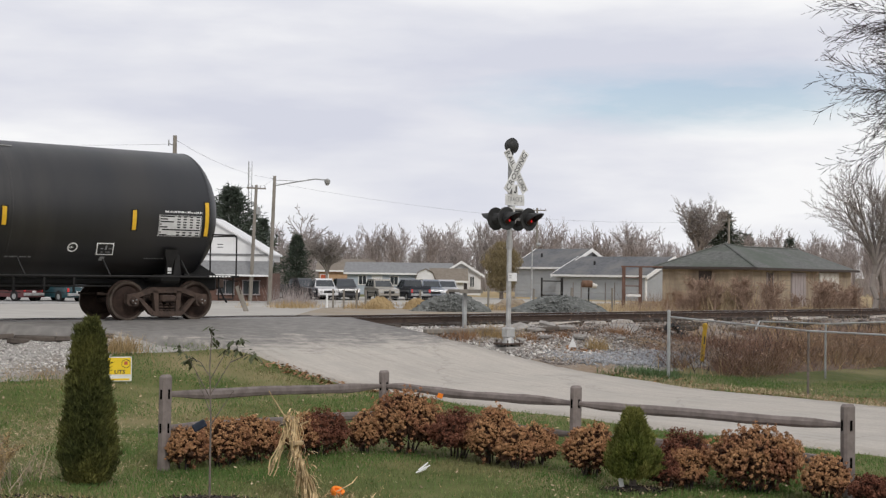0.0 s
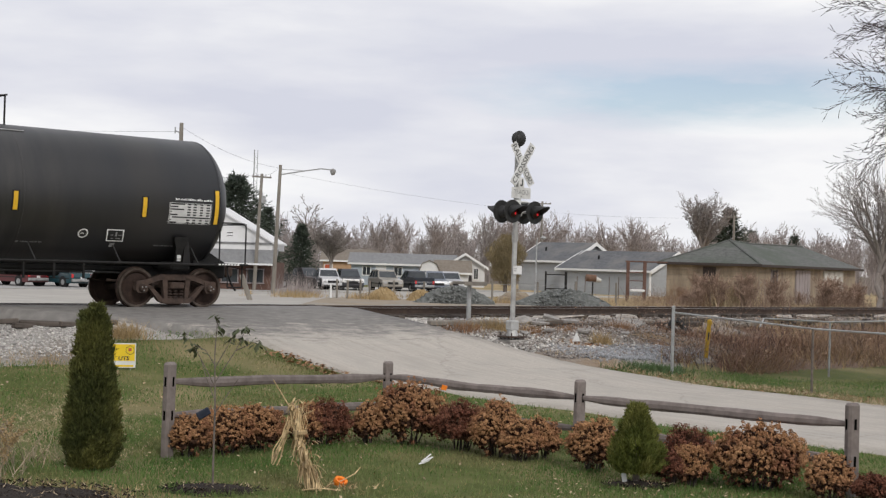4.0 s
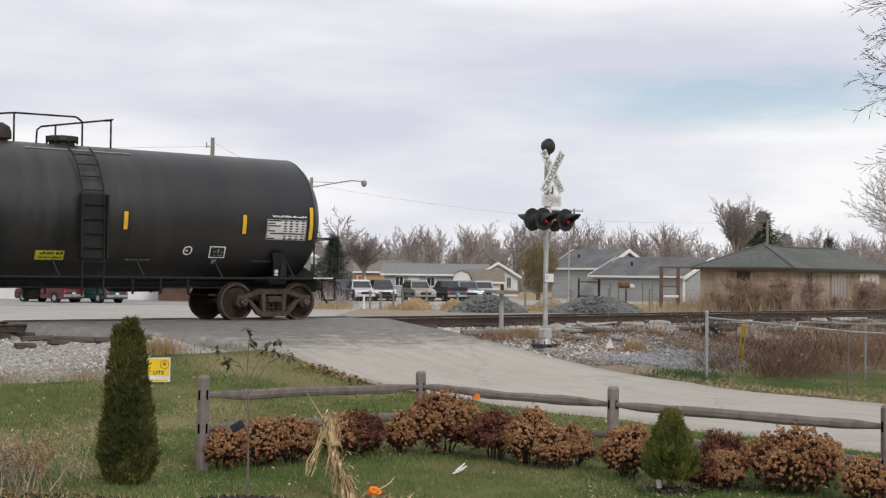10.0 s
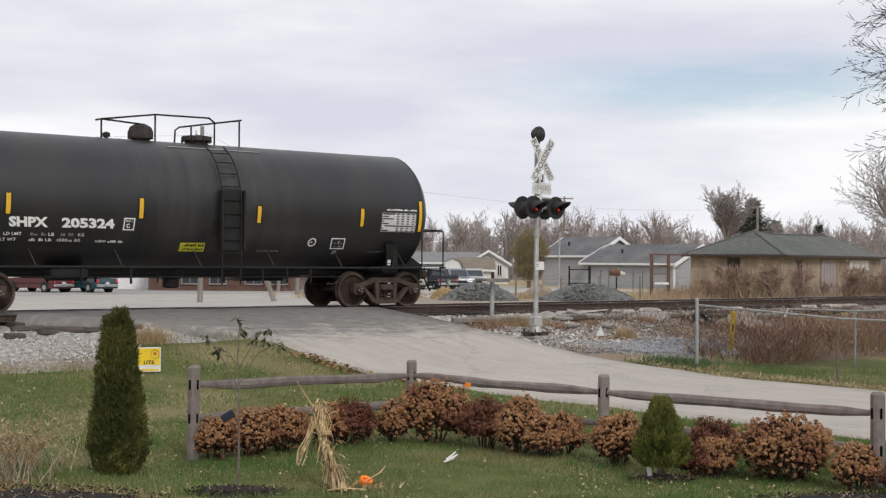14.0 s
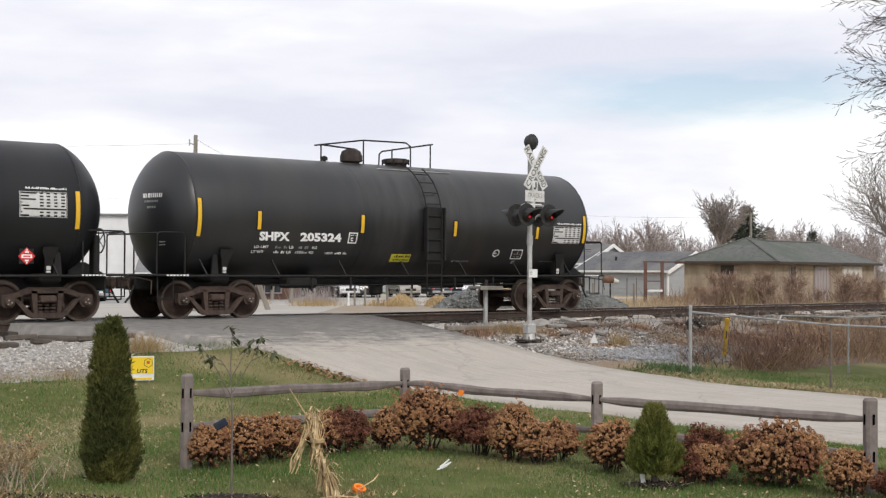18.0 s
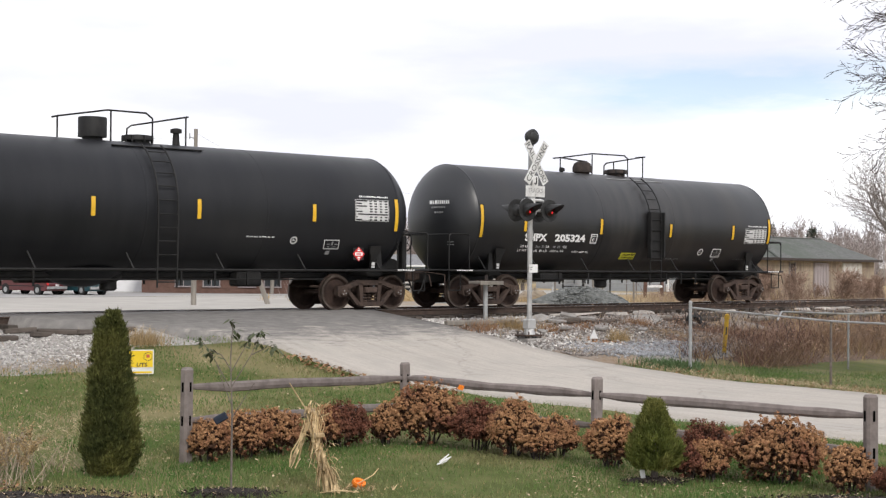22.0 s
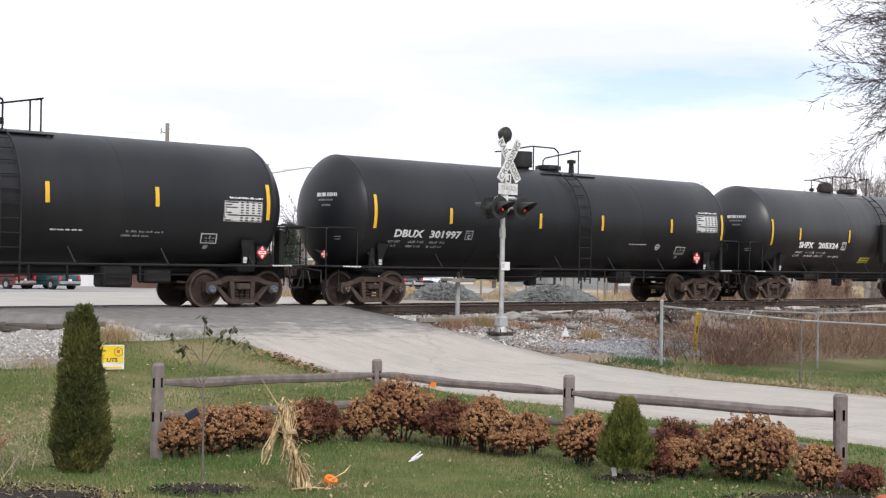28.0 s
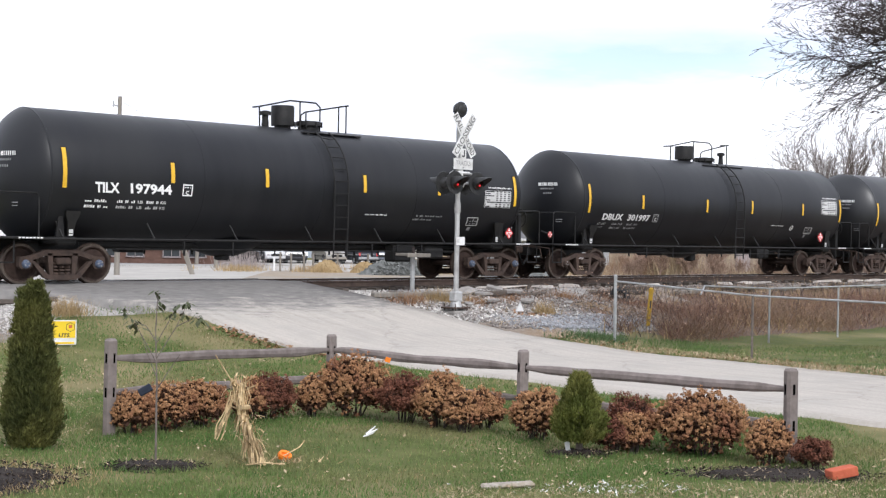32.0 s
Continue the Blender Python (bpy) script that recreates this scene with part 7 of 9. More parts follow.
# tray on a post beside the track
tray = thing("tray_post", pose(1.13, 35.5, 1.02, 0, 0, TURN), "weathered flat wooden tray on a steel post", "post")
part("post", Mesh().rod((0, 0, -.1), (0, 0, .95), .06, seg=12), M_GALV, tray, smooth=True)
part("tray", Mesh().box((0, 0, 1.0), (.78, .5, .07), bevel=.01), M_POLE, tray)
part("tray_lip", Mesh().box((0, -.25, .985), (.8, .03, .1), bevel=.008), M_POLE, tray)
part("stub", Mesh().rod((.02, 0, 1.03), (.02, 0, 1.2), .05, .04, 8), M_DARKBARK, tray)
# green weeds at the fence's end post
rr = np.random.RandomState(9)
px_, py_ = 5.35 + .42 * rr.normal(size=1100), 31.9 + .35 * rr.normal(size=1100)
blades("green_weeds", np.stack([px_, py_, zt_np(px_, py_)], 1), 1.3, (.05, .22), (.015, .035), M_WEED, "green weeds at the foot of the fence post", 91, "weeds")

# russet weeds on the rubble slope
for i, (s, n, a, k) in enumerate(((27.6, 26.0, .9, 700), (26.0, 25.8, .6, 400), (29.6, 25.2, .9, 700), (24.8, 25.7, .5, 350), (30.6, 26.2, 1.0, 700), (22.9, 26.2, .7, 500))):
    rr = np.random.RandomState(190 + i)
    ss, nn = s + a * rr.normal(size=k) * .5, n + .3 * a * rr.normal(size=k)
    p = np.stack([ss * DR.x + nn * NM.x, ss * DR.y + nn * NM.y, np.interp(nn, PROF_N, PROF_Z)], 1)
    blades("russet_weed_clump", p, 1.4, (.08, .32), (.008, .02), M_LITTER if i % 2 else M_BRUSH, "clump of russet dead weeds on the rubble", 170 + i, "weeds", "stuff")

# ---- the far side: street, buildings, cars, poles, trees ----
M_STREET = mat("pale_street_concrete", (0.32, 0.302, 0.273), (0.43, 0.407, 0.37), scale=0.5, rough=0.95, big=(0.34, 0.32, 0.29), bigscale=0.08)
M_LOT = mat("grey_parking_lot", (0.24, 0.235, 0.23), (0.33, 0.325, 0.315), scale=0.5, rough=0.95, big=(0.38, 0.36, 0.33), bigscale=0.1)
M_FIELD = mat("dry_field", (0.30, 0.215, 0.11), (0.42, 0.32, 0.18), scale=0.8, rough=0.95, big=(0.22, 0.19, 0.09), bigscale=0.15)
M_GREYSIDE = mat("light_grey_siding", (0.33, 0.345, 0.36), (0.39, 0.405, 0.42), scale=1.5, rough=0.8)
M_BLUESIDE = mat("pale_blue_siding", (0.36, 0.41, 0.47), (0.42, 0.47, 0.53), scale=1.5, rough=0.8)
M_WHITESIDE = mat("white_siding", (0.64, 0.64, 0.64), (0.74, 0.74, 0.74), scale=1.0, rough=0.7)
M_SHINGLE = mat("dark_grey_shingles", (0.085, 0.088, 0.095), (0.15, 0.153, 0.16), scale=3, rough=0.95, big=(0.17, 0.165, 0.16), bigscale=0.4)
M_GREYROOF = mat("mid_grey_shingles", (0.17, 0.172, 0.175), (0.24, 0.242, 0.245), scale=3, rough=0.95)
M_BROWNROOF = mat("brown_shingles", (0.16, 0.135, 0.11), (0.23, 0.20, 0.165), scale=3, rough=0.95)
M_MOSSROOF = mat("mossy_old_shingles", (0.075, 0.077, 0.073), (0.155, 0.158, 0.148), scale=5, rough=0.95, bump=.5, bscale=9, bdist=.04, big=(0.085, 0.098, 0.08), bigscale=0.5, stretch=(.5, .5, 1.6))
M_TANWALL = mat("stained_tan_block", (0.24, 0.192, 0.14), (0.40, 0.332, 0.245), scale=2.2, rough=0.95, big=(0.17, 0.13, 0.105), bigscale=0.6, stretch=(1, 1, .35))
M_TANBRICK = mat("tan_orange_brick", (0.38, 0.24, 0.14), (0.48, 0.33, 0.21), scale=2, rough=0.95)
M_MAROON = mat("brown_brick", (0.10, 0.058, 0.045), (0.16, 0.095, 0.075), scale=2, rough=0.95)
M_GLASS = glass("dark_window_glass")
M_TRIM = mat("white_trim", (0.70, 0.70, 0.69), (0.78, 0.78, 0.77), scale=3, rough=0.6)
M_OLDDOOR = mat("faded_white_door", (0.50, 0.49, 0.46), (0.60, 0.59, 0.56), scale=2, rough=0.8, big=(0.42, 0.38, 0.33), bigscale=0.8)
M_GREYDOOR = mat("faded_grey_boards", (0.24, 0.21, 0.21), (0.34, 0.30, 0.30), scale=3, rough=0.9, stretch=(3, 3, .4))
M_TYRE = mat("tyre_rubber", (0.018, 0.018, 0.018), (0.03, 0.03, 0.03), scale=9, rough=0.9)
M_OLIVE = mat("olive_willow_leaves", (0.17, 0.135, 0.07), (0.30, 0.24, 0.135), scale=1, rough=0.9, island=0.3, trans=0.2)
M_SPRUCE = mat("dark_spruce_needles", (0.036, 0.047, 0.036), (0.082, 0.10, 0.074), scale=1, rough=0.9, island=0.35)
M_WIRE = mat("overhead_wire", (0.10, 0.10, 0.11), (0.16, 0.16, 0.17), rough=0.8)


def flat(name, pts, z, material, label, category):
    me = Mesh().add([(x, y, z) for x, y in pts], [tuple(range(len(pts)))])
    return solo(name, me, material, label, category, kind="structure")


def sq(s0, s1, n0, n1):
    return [(W(a, b).x, W(a, b).y) for a, b in ((s0, n0), (s1, n0), (s1, n1), (s0, n1))]


flat("street", sq(-60, 62, 60, 86), .03, M_STREET, "broad pale concrete street beyond the track", "road")
flat("street_lot", sq(-60, 90, 86.2, 104), .035, M_LOT, "grey parking lot before the shops", "road")
flat("parking_lot", sq(62.2, 90, 78, 104), .04, M_STREET, "pale gravel parking lot", "road")
flat("dry_field", sq(52, 160, 46, 77.8), .02, M_FIELD, "dry tan field beyond the track", "field")
M_VERGE = mat("trodden_tan_verge", (0.21, 0.165, 0.118), (0.33, 0.275, 0.205), scale=1.4, rough=0.95, big=(0.27, 0.245, 0.21), bigscale=0.4)
flat("dry_verge", [(-7.5, 46), (60, 46), (60, 90.5), (-6.5, 90.5)], .05, M_VERGE, "trodden tan verge beyond the track", "ground")
flat("dry_field_far", sq(90.2, 260, 78, 135), .025, M_FIELD, "dry tan grass round the houses", "field")


def wall_window(parent, x, z, w, h, y, trim=M_TRIM):
    wd = part("window", Mesh().box((x, y, z), (w, .1, h), bevel=.01), M_GLASS, parent, "dark glazed window")
    for a, b, c, d in ((0, h / 2, w + .16, .08), (0, -h / 2, w + .16, .1), (-w / 2, 0, .08, h), (w / 2, 0, .08, h), (0, 0, .05, h)):
        part("window_frame", Mesh().box((x + a, y - .05, z + b), (c, .06, d)), trim, wd)


def gable_house(x, y, w, d, eave, ridge, wall, roof, turn, label, windows=(), front_gable=False, over=.4, doors=()):
    """Walls from x = -w/2 to w/2, ridge along x; or along y for a gable that faces the front."""
    ho = thing("house", pose(x, y, 0, 0, 0, turn), label, "house")
    if front_gable:
        me = Mesh().prism([(-w / 2, -.3), (w / 2, -.3), (w / 2, eave), (0, ridge - .06), (-w / 2, eave)], d)
        part("wall", me, wall, ho)
        k = (ridge - eave) / (w / 2)
        for q in (-1, 1):
            e = w / 2 + over
            part("roof", Mesh().prism([(0, ridge), (q * e, ridge - k * e), (q * e, ridge - k * e + .14), (0, ridge + .14)], d + 2 * over), roof, ho)
            part("verge_board", Mesh().prism([(0, ridge - .12), (q * e, ridge - k * e - .12), (q * e, ridge - k * e + .16), (0, ridge + .16)], .08), M_TRIM, ho, m=pose(0, -d / 2 - over - .04, 0))
    else:
        me = Mesh().prism([(-d / 2, -.3), (d / 2, -.3), (d / 2, eave), (0, ridge - .06), (-d / 2, eave)], w)
        part("wall", me, wall, ho, m=pose(0, 0, 0, 0, 0, 90))
        k = (ridge - eave) / (d / 2)
        for q in (-1, 1):
            e = d / 2 + over
            part("roof", Mesh().prism([(0, ridge), (q * e, ridge - k * e), (q * e, ridge - k * e + .14), (0, ridge + .14)], w + 2 * over), roof, ho, m=pose(0, 0, 0, 0, 0, 90))
            part("fascia", Mesh().box((0, q * (e + .03), eave - k * over + .03), (w + 2 * over, .06, .2)), M_TRIM, ho)
    for a, b, c, dd in windows:
        wall_window(ho, a, b, c, dd, -d / 2 - .03)
    for a, b, c, mm in doors:
        dr_ = part("door", Mesh().box((a, -d / 2 - .03, c / 2), (b, .1, c), bevel=.02), mm, ho)
        part("door_frame", Mesh().box((a, -d / 2 - .02, c / 2 + .03), (b + .2, .06, c + .1)), M_TRIM, dr_)
    return ho


# grey house, seen corner-on, and its long garage wing
def corner_house(x, y, long, deep, eave, ridge, turn, label, windows=(), doors=(), over=.35):
    """A gabled house whose corner between the long side and the gable end stands at x, y."""
    c, q = math.cos(radians(turn)), math.sin(radians(turn))
    ho = thing("house", pose(x - c * long / 2 - q * deep / 2, y - q * long / 2 + c * deep / 2, 0, 0, 0, turn), label, "house")
    part("wall", Mesh().prism([(-deep / 2, -.3), (deep / 2, -.3), (deep / 2, eave), (0, ridge - .06), (-deep / 2, eave)], long), M_GREYSIDE, ho, m=pose(0, 0, 0, 0, 0, 90))
    k = (ridge - eave) / (deep / 2)
    e = deep / 2 + over
    for w in (-1, 1):
        part("roof", Mesh().prism([(0, ridge), (w * e, ridge - k * e), (w * e, ridge - k * e + .14), (0, ridge + .14)], long + 2 * over), M_SHINGLE, ho, m=pose(0, 0, 0, 0, 0, 90))
        part("fascia", Mesh().box((0, w * (e + .03), eave - k * over + .05), (long + 2 * over, .06, .2)), M_TRIM, ho)
        for g in (-1, 1):
            part("verge_board", Mesh().prism([(0, ridge - .2), (w * e, ridge - k * e - .2), (w * e, ridge - k * e + .17), (0, ridge + .17)], .08), M_TRIM, ho, m=pose(g * (long / 2 + over + .04), 0, 0, 0, 0, 90))
    for i in range(int(eave / .42)):
        part("siding_course", Mesh().box((0, -deep / 2 - .012, .3 + i * .42), (long, .03, .03)).box((long / 2 + .012, 0, .3 + i * .42), (.03, deep, .03)), M_GREYSIDE, ho)
    part("corner_board", Mesh().box((long / 2, -deep / 2, eave / 2), (.16, .16, eave)), M_TRIM, ho)
    part("roof_vent", Mesh().rod((-long * .2, -deep * .25, ridge - k * deep * .25), (-long * .2, -deep * .25, ridge - k * deep * .25 + .5), .1, seg=8), M_TYRE, ho)
    for a, b, w, h in windows:
        wall_window(ho, a, b, w, h, -deep / 2 - .03)
    for a, w, h, mm in doors:
        part("door", Mesh().box((a, -deep / 2 - .03, h / 2), (w, .1, h), bevel=.02), mm, ho)
    return ho


corner_house(14.5, 136, 7.1, 7.2, 3.2, 5.0, -48, "light grey house with a dark shingle roof and white trim")
corner_house(21.0, 126, 11.4, 7.6, 2.45, 4.15, -48, "long low grey garage wing with a dark shingle roof")
# long pale house, barn-roofed shed, white gable
gable_house(-2.6, 153, 11.4, 7, 2.35, 3.4, M_BLUESIDE, M_GREYROOF, 0, "long low pale blue house with a grey roof", [(-.5, 1.5, .9, 1.0), (3.6, 1.6, .7, 1.2), (4.6, 1.6, .7, 1.2), (-4, 1.5, .9, 1.0)], doors=[(-2.4, 1.0, 2.0, M_WHITESIDE)])
gable_house(4.3, 151, 4.3, 6, 2.3, 3.62, M_WHITESIDE, M_GREYROOF, 0, "white gabled house end with a narrow window", [(1.2, 1.5, .5, 1.2)], True)
barn = thing("garden_shed", pose(.35, 146, 0), "barn-roofed garden shed with a brown roof", "shed")
GAM = [(-1.0, -.2), (1.0, -.2), (1.0, 1.75), (.72, 2.45), (0, 2.78), (-.72, 2.45), (-1.0, 1.75)]
part("wall", Mesh().prism(GAM, 4.0), M_WHITESIDE, barn)
for q in (-1, 1):
    part("roof", Mesh().prism([(0, 2.8), (q * .75, 2.47), (q * 1.08, 1.7), (q * 1.14, 1.74), (q * .8, 2.54), (0, 2.88)], 4.3), M_BROWNROOF, barn)
gable_house(2.9, 147.5, 3.4, 4, 1.7, 2.8, M_WHITESIDE, M_BROWNROOF, 0, "low white shed with a brown shingle roof", [])
gable_house(-9.6, 172, 6.6, 7, 2.6, 3.9, M_TANBRICK, M_BROWNROOF, 0, "tan brick bungalow with a brown roof", [(1.4, 1.4, 1.2, 1.2)], doors=[(-2.6, .9, 2.0, M_BRICK)])
# shop with a white gable over a grey skirt roof
shop = thing("shop_building", pose(-17.0, 111, 0), "brown brick shop with a white metal gable and grey skirt roof", "building")
part("wall", Mesh().box((-.95, 0, 1.0), (11.5, 10, 2.4)), M_MAROON, shop)
part("gable", Mesh().prism([(-6.65, 3.15), (4.8, 3.15), (4.8, 3.72), (.0, 6.55), (-6.65, 6.6)], 9), M_WHITESIDE, shop, "white sheet-metal gable")
part("gable_roof", Mesh().prism([(0, 6.55), (5.0, 3.62), (5.0, 3.76), (0, 6.7)], 9.5), M_WHITESIDE, shop)
part("flat_roof", Mesh().prism([(-6.65, 6.6), (0, 6.55), (0, 6.7), (-6.65, 6.75)], 9.5), M_GREYROOF, shop)
part("gable_band", Mesh().box((-.95, -4.56, 3.68), (11.5, .1, .12)), M_GREYROOF, shop)
part("skirt_roof", Mesh().prism([(0, 0), (1.7, -1.15), (1.7, -1.05), (0, .1)], 12.4), M_GREYROOF, shop, m=pose(-.9, -4.4, 3.15, 0, 0, -90))
part("skirt_fascia", Mesh().box((-.9, -6.12, 2.04), (12.4, .08, .14)), M_TRIM, shop)
for x in (-3.4, -1.2, 1.6, 3.6):
    wall_window(shop, x, 1.1, 1.3, 1.1, -5.05, M_GREYDOOR)
sgn = part("shop_sign", Mesh().box((-1.9, -5.12, 1.62), (1.0, .1, .5), bevel=.02), M_TRIM, shop, "small blue and white sign")
part("sign_field", Mesh().box((-1.9, -5.19, 1.62), (.85, .04, .36)), mat("blue_sign_field", (.06, .11, .30), (.08, .14, .36), rough=.6), sgn)
wt_ = thing("white_building", pose(-32.0, 112, 0), "long white metal building beyond the street", "building")
part("wall", Mesh().box((0, 0, 3.2), (16.4, 6, 7.0)), M_WHITESIDE, wt_)
part("roof", Mesh().prism([(-8.3, 6.7), (8.3, 6.7), (8.3, 6.85), (-8.3, 6.85)], 6.6), M_GREYROOF, wt_)
for x in (-1.2, .2, 3.5):
    part("downpipe", Mesh().box((x, -3.05, 1.0), (.16, .1, 2.3)), M_GREYDOOR, wt_)
# derelict hip-roofed store, its corner towards the track
SL, SW, ST = 25.0, 7.4, radians(55.6)
sc_x, sc_y = 25.1 + math.cos(ST) * SL / 2 - math.sin(ST) * SW / 2, 102 + math.sin(ST) * SL / 2 + math.cos(ST) * SW / 2
st = thing("old_store", pose(sc_x, sc_y, 0, 0, 0, 55.6), "derelict tan block store with a sagging mossy hip roof", "building")
part("wall", Mesh().box((0, 0, 1.5), (SL, SW, 3.4)), M_TANWALL, st)
ex, ey = SL / 2 + .55, SW / 2 + .55
hip = Mesh().add([(-ex, -ey, 3.12), (ex, -ey, 3.1), (ex, ey, 3.1), (-ex, ey, 3.15), (-ex + ey, 0, 5.05), (-4.5, .1, 4.9), (ex - ey, 0, 5.0)],
                 [(0, 1, 6, 5, 4), (1, 2, 6), (2, 3, 4, 5, 6), (3, 0, 4), (0, 3, 2, 1)])
part("roof", hip, M_MOSSROOF, st)
part("hip_ridge", Mesh().rod((-ex, -ey, 3.14), (-ex + ey, 0, 5.07), .09, seg=6).rod((-ex, ey, 3.16), (-ex + ey, 0, 5.07), .08, seg=6), M_MOSSROOF, st)
part("roof_ridge", Mesh().rod((-ex + ey, 0, 5.06), (-4.5, .1, 4.92), .08, seg=6).rod((-4.5, .1, 4.92), (ex - ey, 0, 5.02), .08, seg=6), M_MOSSROOF, st)
part("fascia", Mesh().box((0, -ey - .04, 3.08), (2 * ex, .08, .2)).box((-ex - .04, 0, 3.1), (.08, 2 * ey, .2)), M_DARKBARK, st)
part("window", Mesh().box((-SL / 2 - .02, .1, 2.2), (.12, 1.05, 1.35)), M_DARKBARK, st, "dark broken window")
part("window", Mesh().box((-SL / 2 + 3.7, -SW / 2 - .02, 2.0), (1.15, .12, 1.5)), M_DARKBARK, st, "dark broken window")
for x in (-SL / 2 + 3.05, -SL / 2 + 4.35):
    part("window_jamb", Mesh().box((x, -SW / 2 - .05, 2.0), (.12, .1, 1.7)), M_GREYDOOR, st)
bd = part("boarded_door", Mesh().box((-SL / 2 + 10.4, -SW / 2 - .03, 1.4), (3.5, .12, 2.9)), M_GREYDOOR, st, "faded boarded doorway")
for i in range(5):
    part("board", Mesh().box((-SL / 2 + 9.0 + i * .7, -SW / 2 - .11, 1.4), (.62, .05, 2.8), bevel=.01), M_GREYDOOR, bd)
gd = part("garage_door", Mesh().box((-SL / 2 + 18.4, -SW / 2 - .03, 1.4), (5.2, .14, 2.95)), M_OLDDOOR, st, "faded white panel door")
for i in range(4):
    for j in range(4):
        part("door_panel", Mesh().box((-SL / 2 + 16.45 + j * 1.3, -SW / 2 - .12, .4 + i * .7), (1.22, .06, .62), bevel=.02), M_OLDDOOR, gd)
# block courses on the two walls that face the track
for i in range(8):
    part("block_joint", Mesh().box((0, -SW / 2 - .004, .2 + i * .4), (SL, .012, .018)).box((-SL / 2 - .004, 0, .2 + i * .4), (.012, SW, .018)), M_BROWNROOF, st)

# vehicles
CARMATS = {}
M_CARGLASS = mat("tinted_car_glass", (0.035, 0.04, 0.045), (0.06, 0.066, 0.07), scale=1, rough=.1, spec=.5)


def vehicle(kind, x, y, turn, colour, label):
    key = "paint_%.2f_%.2f_%.2f" % colour
    if key not in CARMATS:
        CARMATS[key] = mat(key.replace(".", "_"), tuple(c * .9 for c in colour), colour, scale=3, rough=.35, spec=.5, coat=.4)
    paint = CARMATS[key]
    def taper(me, z0, k):
        me.v = [(a, b * (1 - k * max(0, c - z0)), c) for a, b, c in me.v]
        return me
    v = thing("pickup_truck" if kind == "pickup" else "car", pose(x, y, .04, 0, 0, turn), label, "truck" if kind == "pickup" else "car", "parked vehicles")
    L, wd, bh, top = {"pickup": (5.4, 1.9, 1.05, 1.75), "suv": (4.7, 1.85, 1.08, 1.76), "van": (4.8, 1.9, 1.05, 1.72), "sedan": (4.6, 1.76, .9, 1.42)}[kind]
    h = L / 2
    body = [(-h, .35), (-h, .75), (-h + .1, bh * .97), (h - 1.45, bh), (h - .12, bh * .88), (h, .66), (h - .02, .32), (-h + .1, .28)]
    part("body", Mesh().prism(body, wd), paint, v)
    if kind == "pickup":
        cab = [(-.9, bh), (-.8, top - .05), (.3, top), (.95, bh)]
        part("bed_wall", Mesh().box((-h + 1.0, wd / 2 - .05, bh + .08), (1.9, .08, .2)).box((-h + 1.0, -wd / 2 + .05, bh + .08), (1.9, .08, .2)).box((-h + .06, 0, bh + .06), (.08, wd - .1, .2)), paint, v)
    elif kind == "sedan":
        cab = [(-h + .7, bh), (-h + 1.35, top - .02), (.35, top), (1.25, bh)]
    else:
        cab = [(-h + .05, bh), (-h + .35, top - .04), (.1, top), (.85, bh)]
    part("cabin", taper(Mesh().prism([(a, b) for a, b in cab], wd - .1), bh, .3), paint, v)
    part("roof", Mesh().prism([(cab[1][0] - .02, cab[1][1] - .02), (cab[2][0] + .02, cab[2][1] - .02), (cab[2][0] - .1, top + .04), (cab[1][0] + .1, top + .02)], wd - .42), paint, v)
    def on_side(x_, z_, q):
        return (x_, q * ((wd - .1) / 2 * (1 - .3 * (z_ - bh)) + .012), z_)
    def slope(i, j, u):
        return cab[i][0] + (cab[j][0] - cab[i][0]) * u
    lo, hi = bh + .06, top - .1
    ul, uh = .06 / (top - bh), 1 - .1 / (top - bh)
    xr0, xr1, xf0, xf1 = slope(0, 1, ul) + .14, slope(0, 1, uh) + .14, slope(3, 2, ul) - .14, slope(3, 2, uh) - .1
    count = 2 if kind in ("pickup", "sedan") else 3
    for q in (-1, 1):
        for i in range(count):
            a0, a1 = i / count, (i + 1) / count - .06
            b0, b1, t0, t1 = (xr0 + (xf0 - xr0) * a0, xr0 + (xf0 - xr0) * a1, xr1 + (xf1 - xr1) * a0, xr1 + (xf1 - xr1) * a1)
            part("side_window", Mesh().add([on_side(b0, lo, q), on_side(b1, lo, q), on_side(t1, hi, q), on_side(t0, hi, q)], [(0, 1, 2, 3)]), M_CARGLASS, v, "tinted side window")
    for i, j, e, nm in ((0, 1, -.015, "rear_window"), (3, 2, .015, "windscreen")):
        xa, xb = slope(i, j, ul) + e, slope(i, j, uh) + e
        ya, yb = (wd - .3) / 2, (wd - .3) / 2 * .86
        part(nm, Mesh().add([(xa, -ya, lo), (xa, ya, lo), (xb, yb, hi), (xb, -yb, hi)], [(0, 1, 2, 3)]), M_CARGLASS, v, "tinted glass")
    part("side_trim", Mesh().box((0, wd / 2 + .005, .62), (L - .5, .02, .06)).box((0, -wd / 2 - .005, .62), (L - .5, .02, .06)), M_TYRE, v)
    for x_ in (-h + .95, h - .95):
        for q in (-1, 1):
            part("wheel_arch", Mesh().rod((x_, q * (wd / 2 - .3), .38), (x_, q * (wd / 2 + .004), .38), .41, seg=18), M_TYRE, v)
            w_ = part("wheel", Mesh().rod((x_, q * (wd / 2 - .2), .34), (x_, q * (wd / 2 + .012), .34), .34, seg=18), M_TYRE, v)
            part("rim", Mesh().rod((x_, q * (wd / 2 - .02), .34), (x_, q * (wd / 2 + .02), .34), .2, seg=14), M_GALV, w_)
    part("rear_bumper", Mesh().box((-h - .03, 0, .5), (.14, wd - .1, .2), bevel=.03), M_GALV, v)
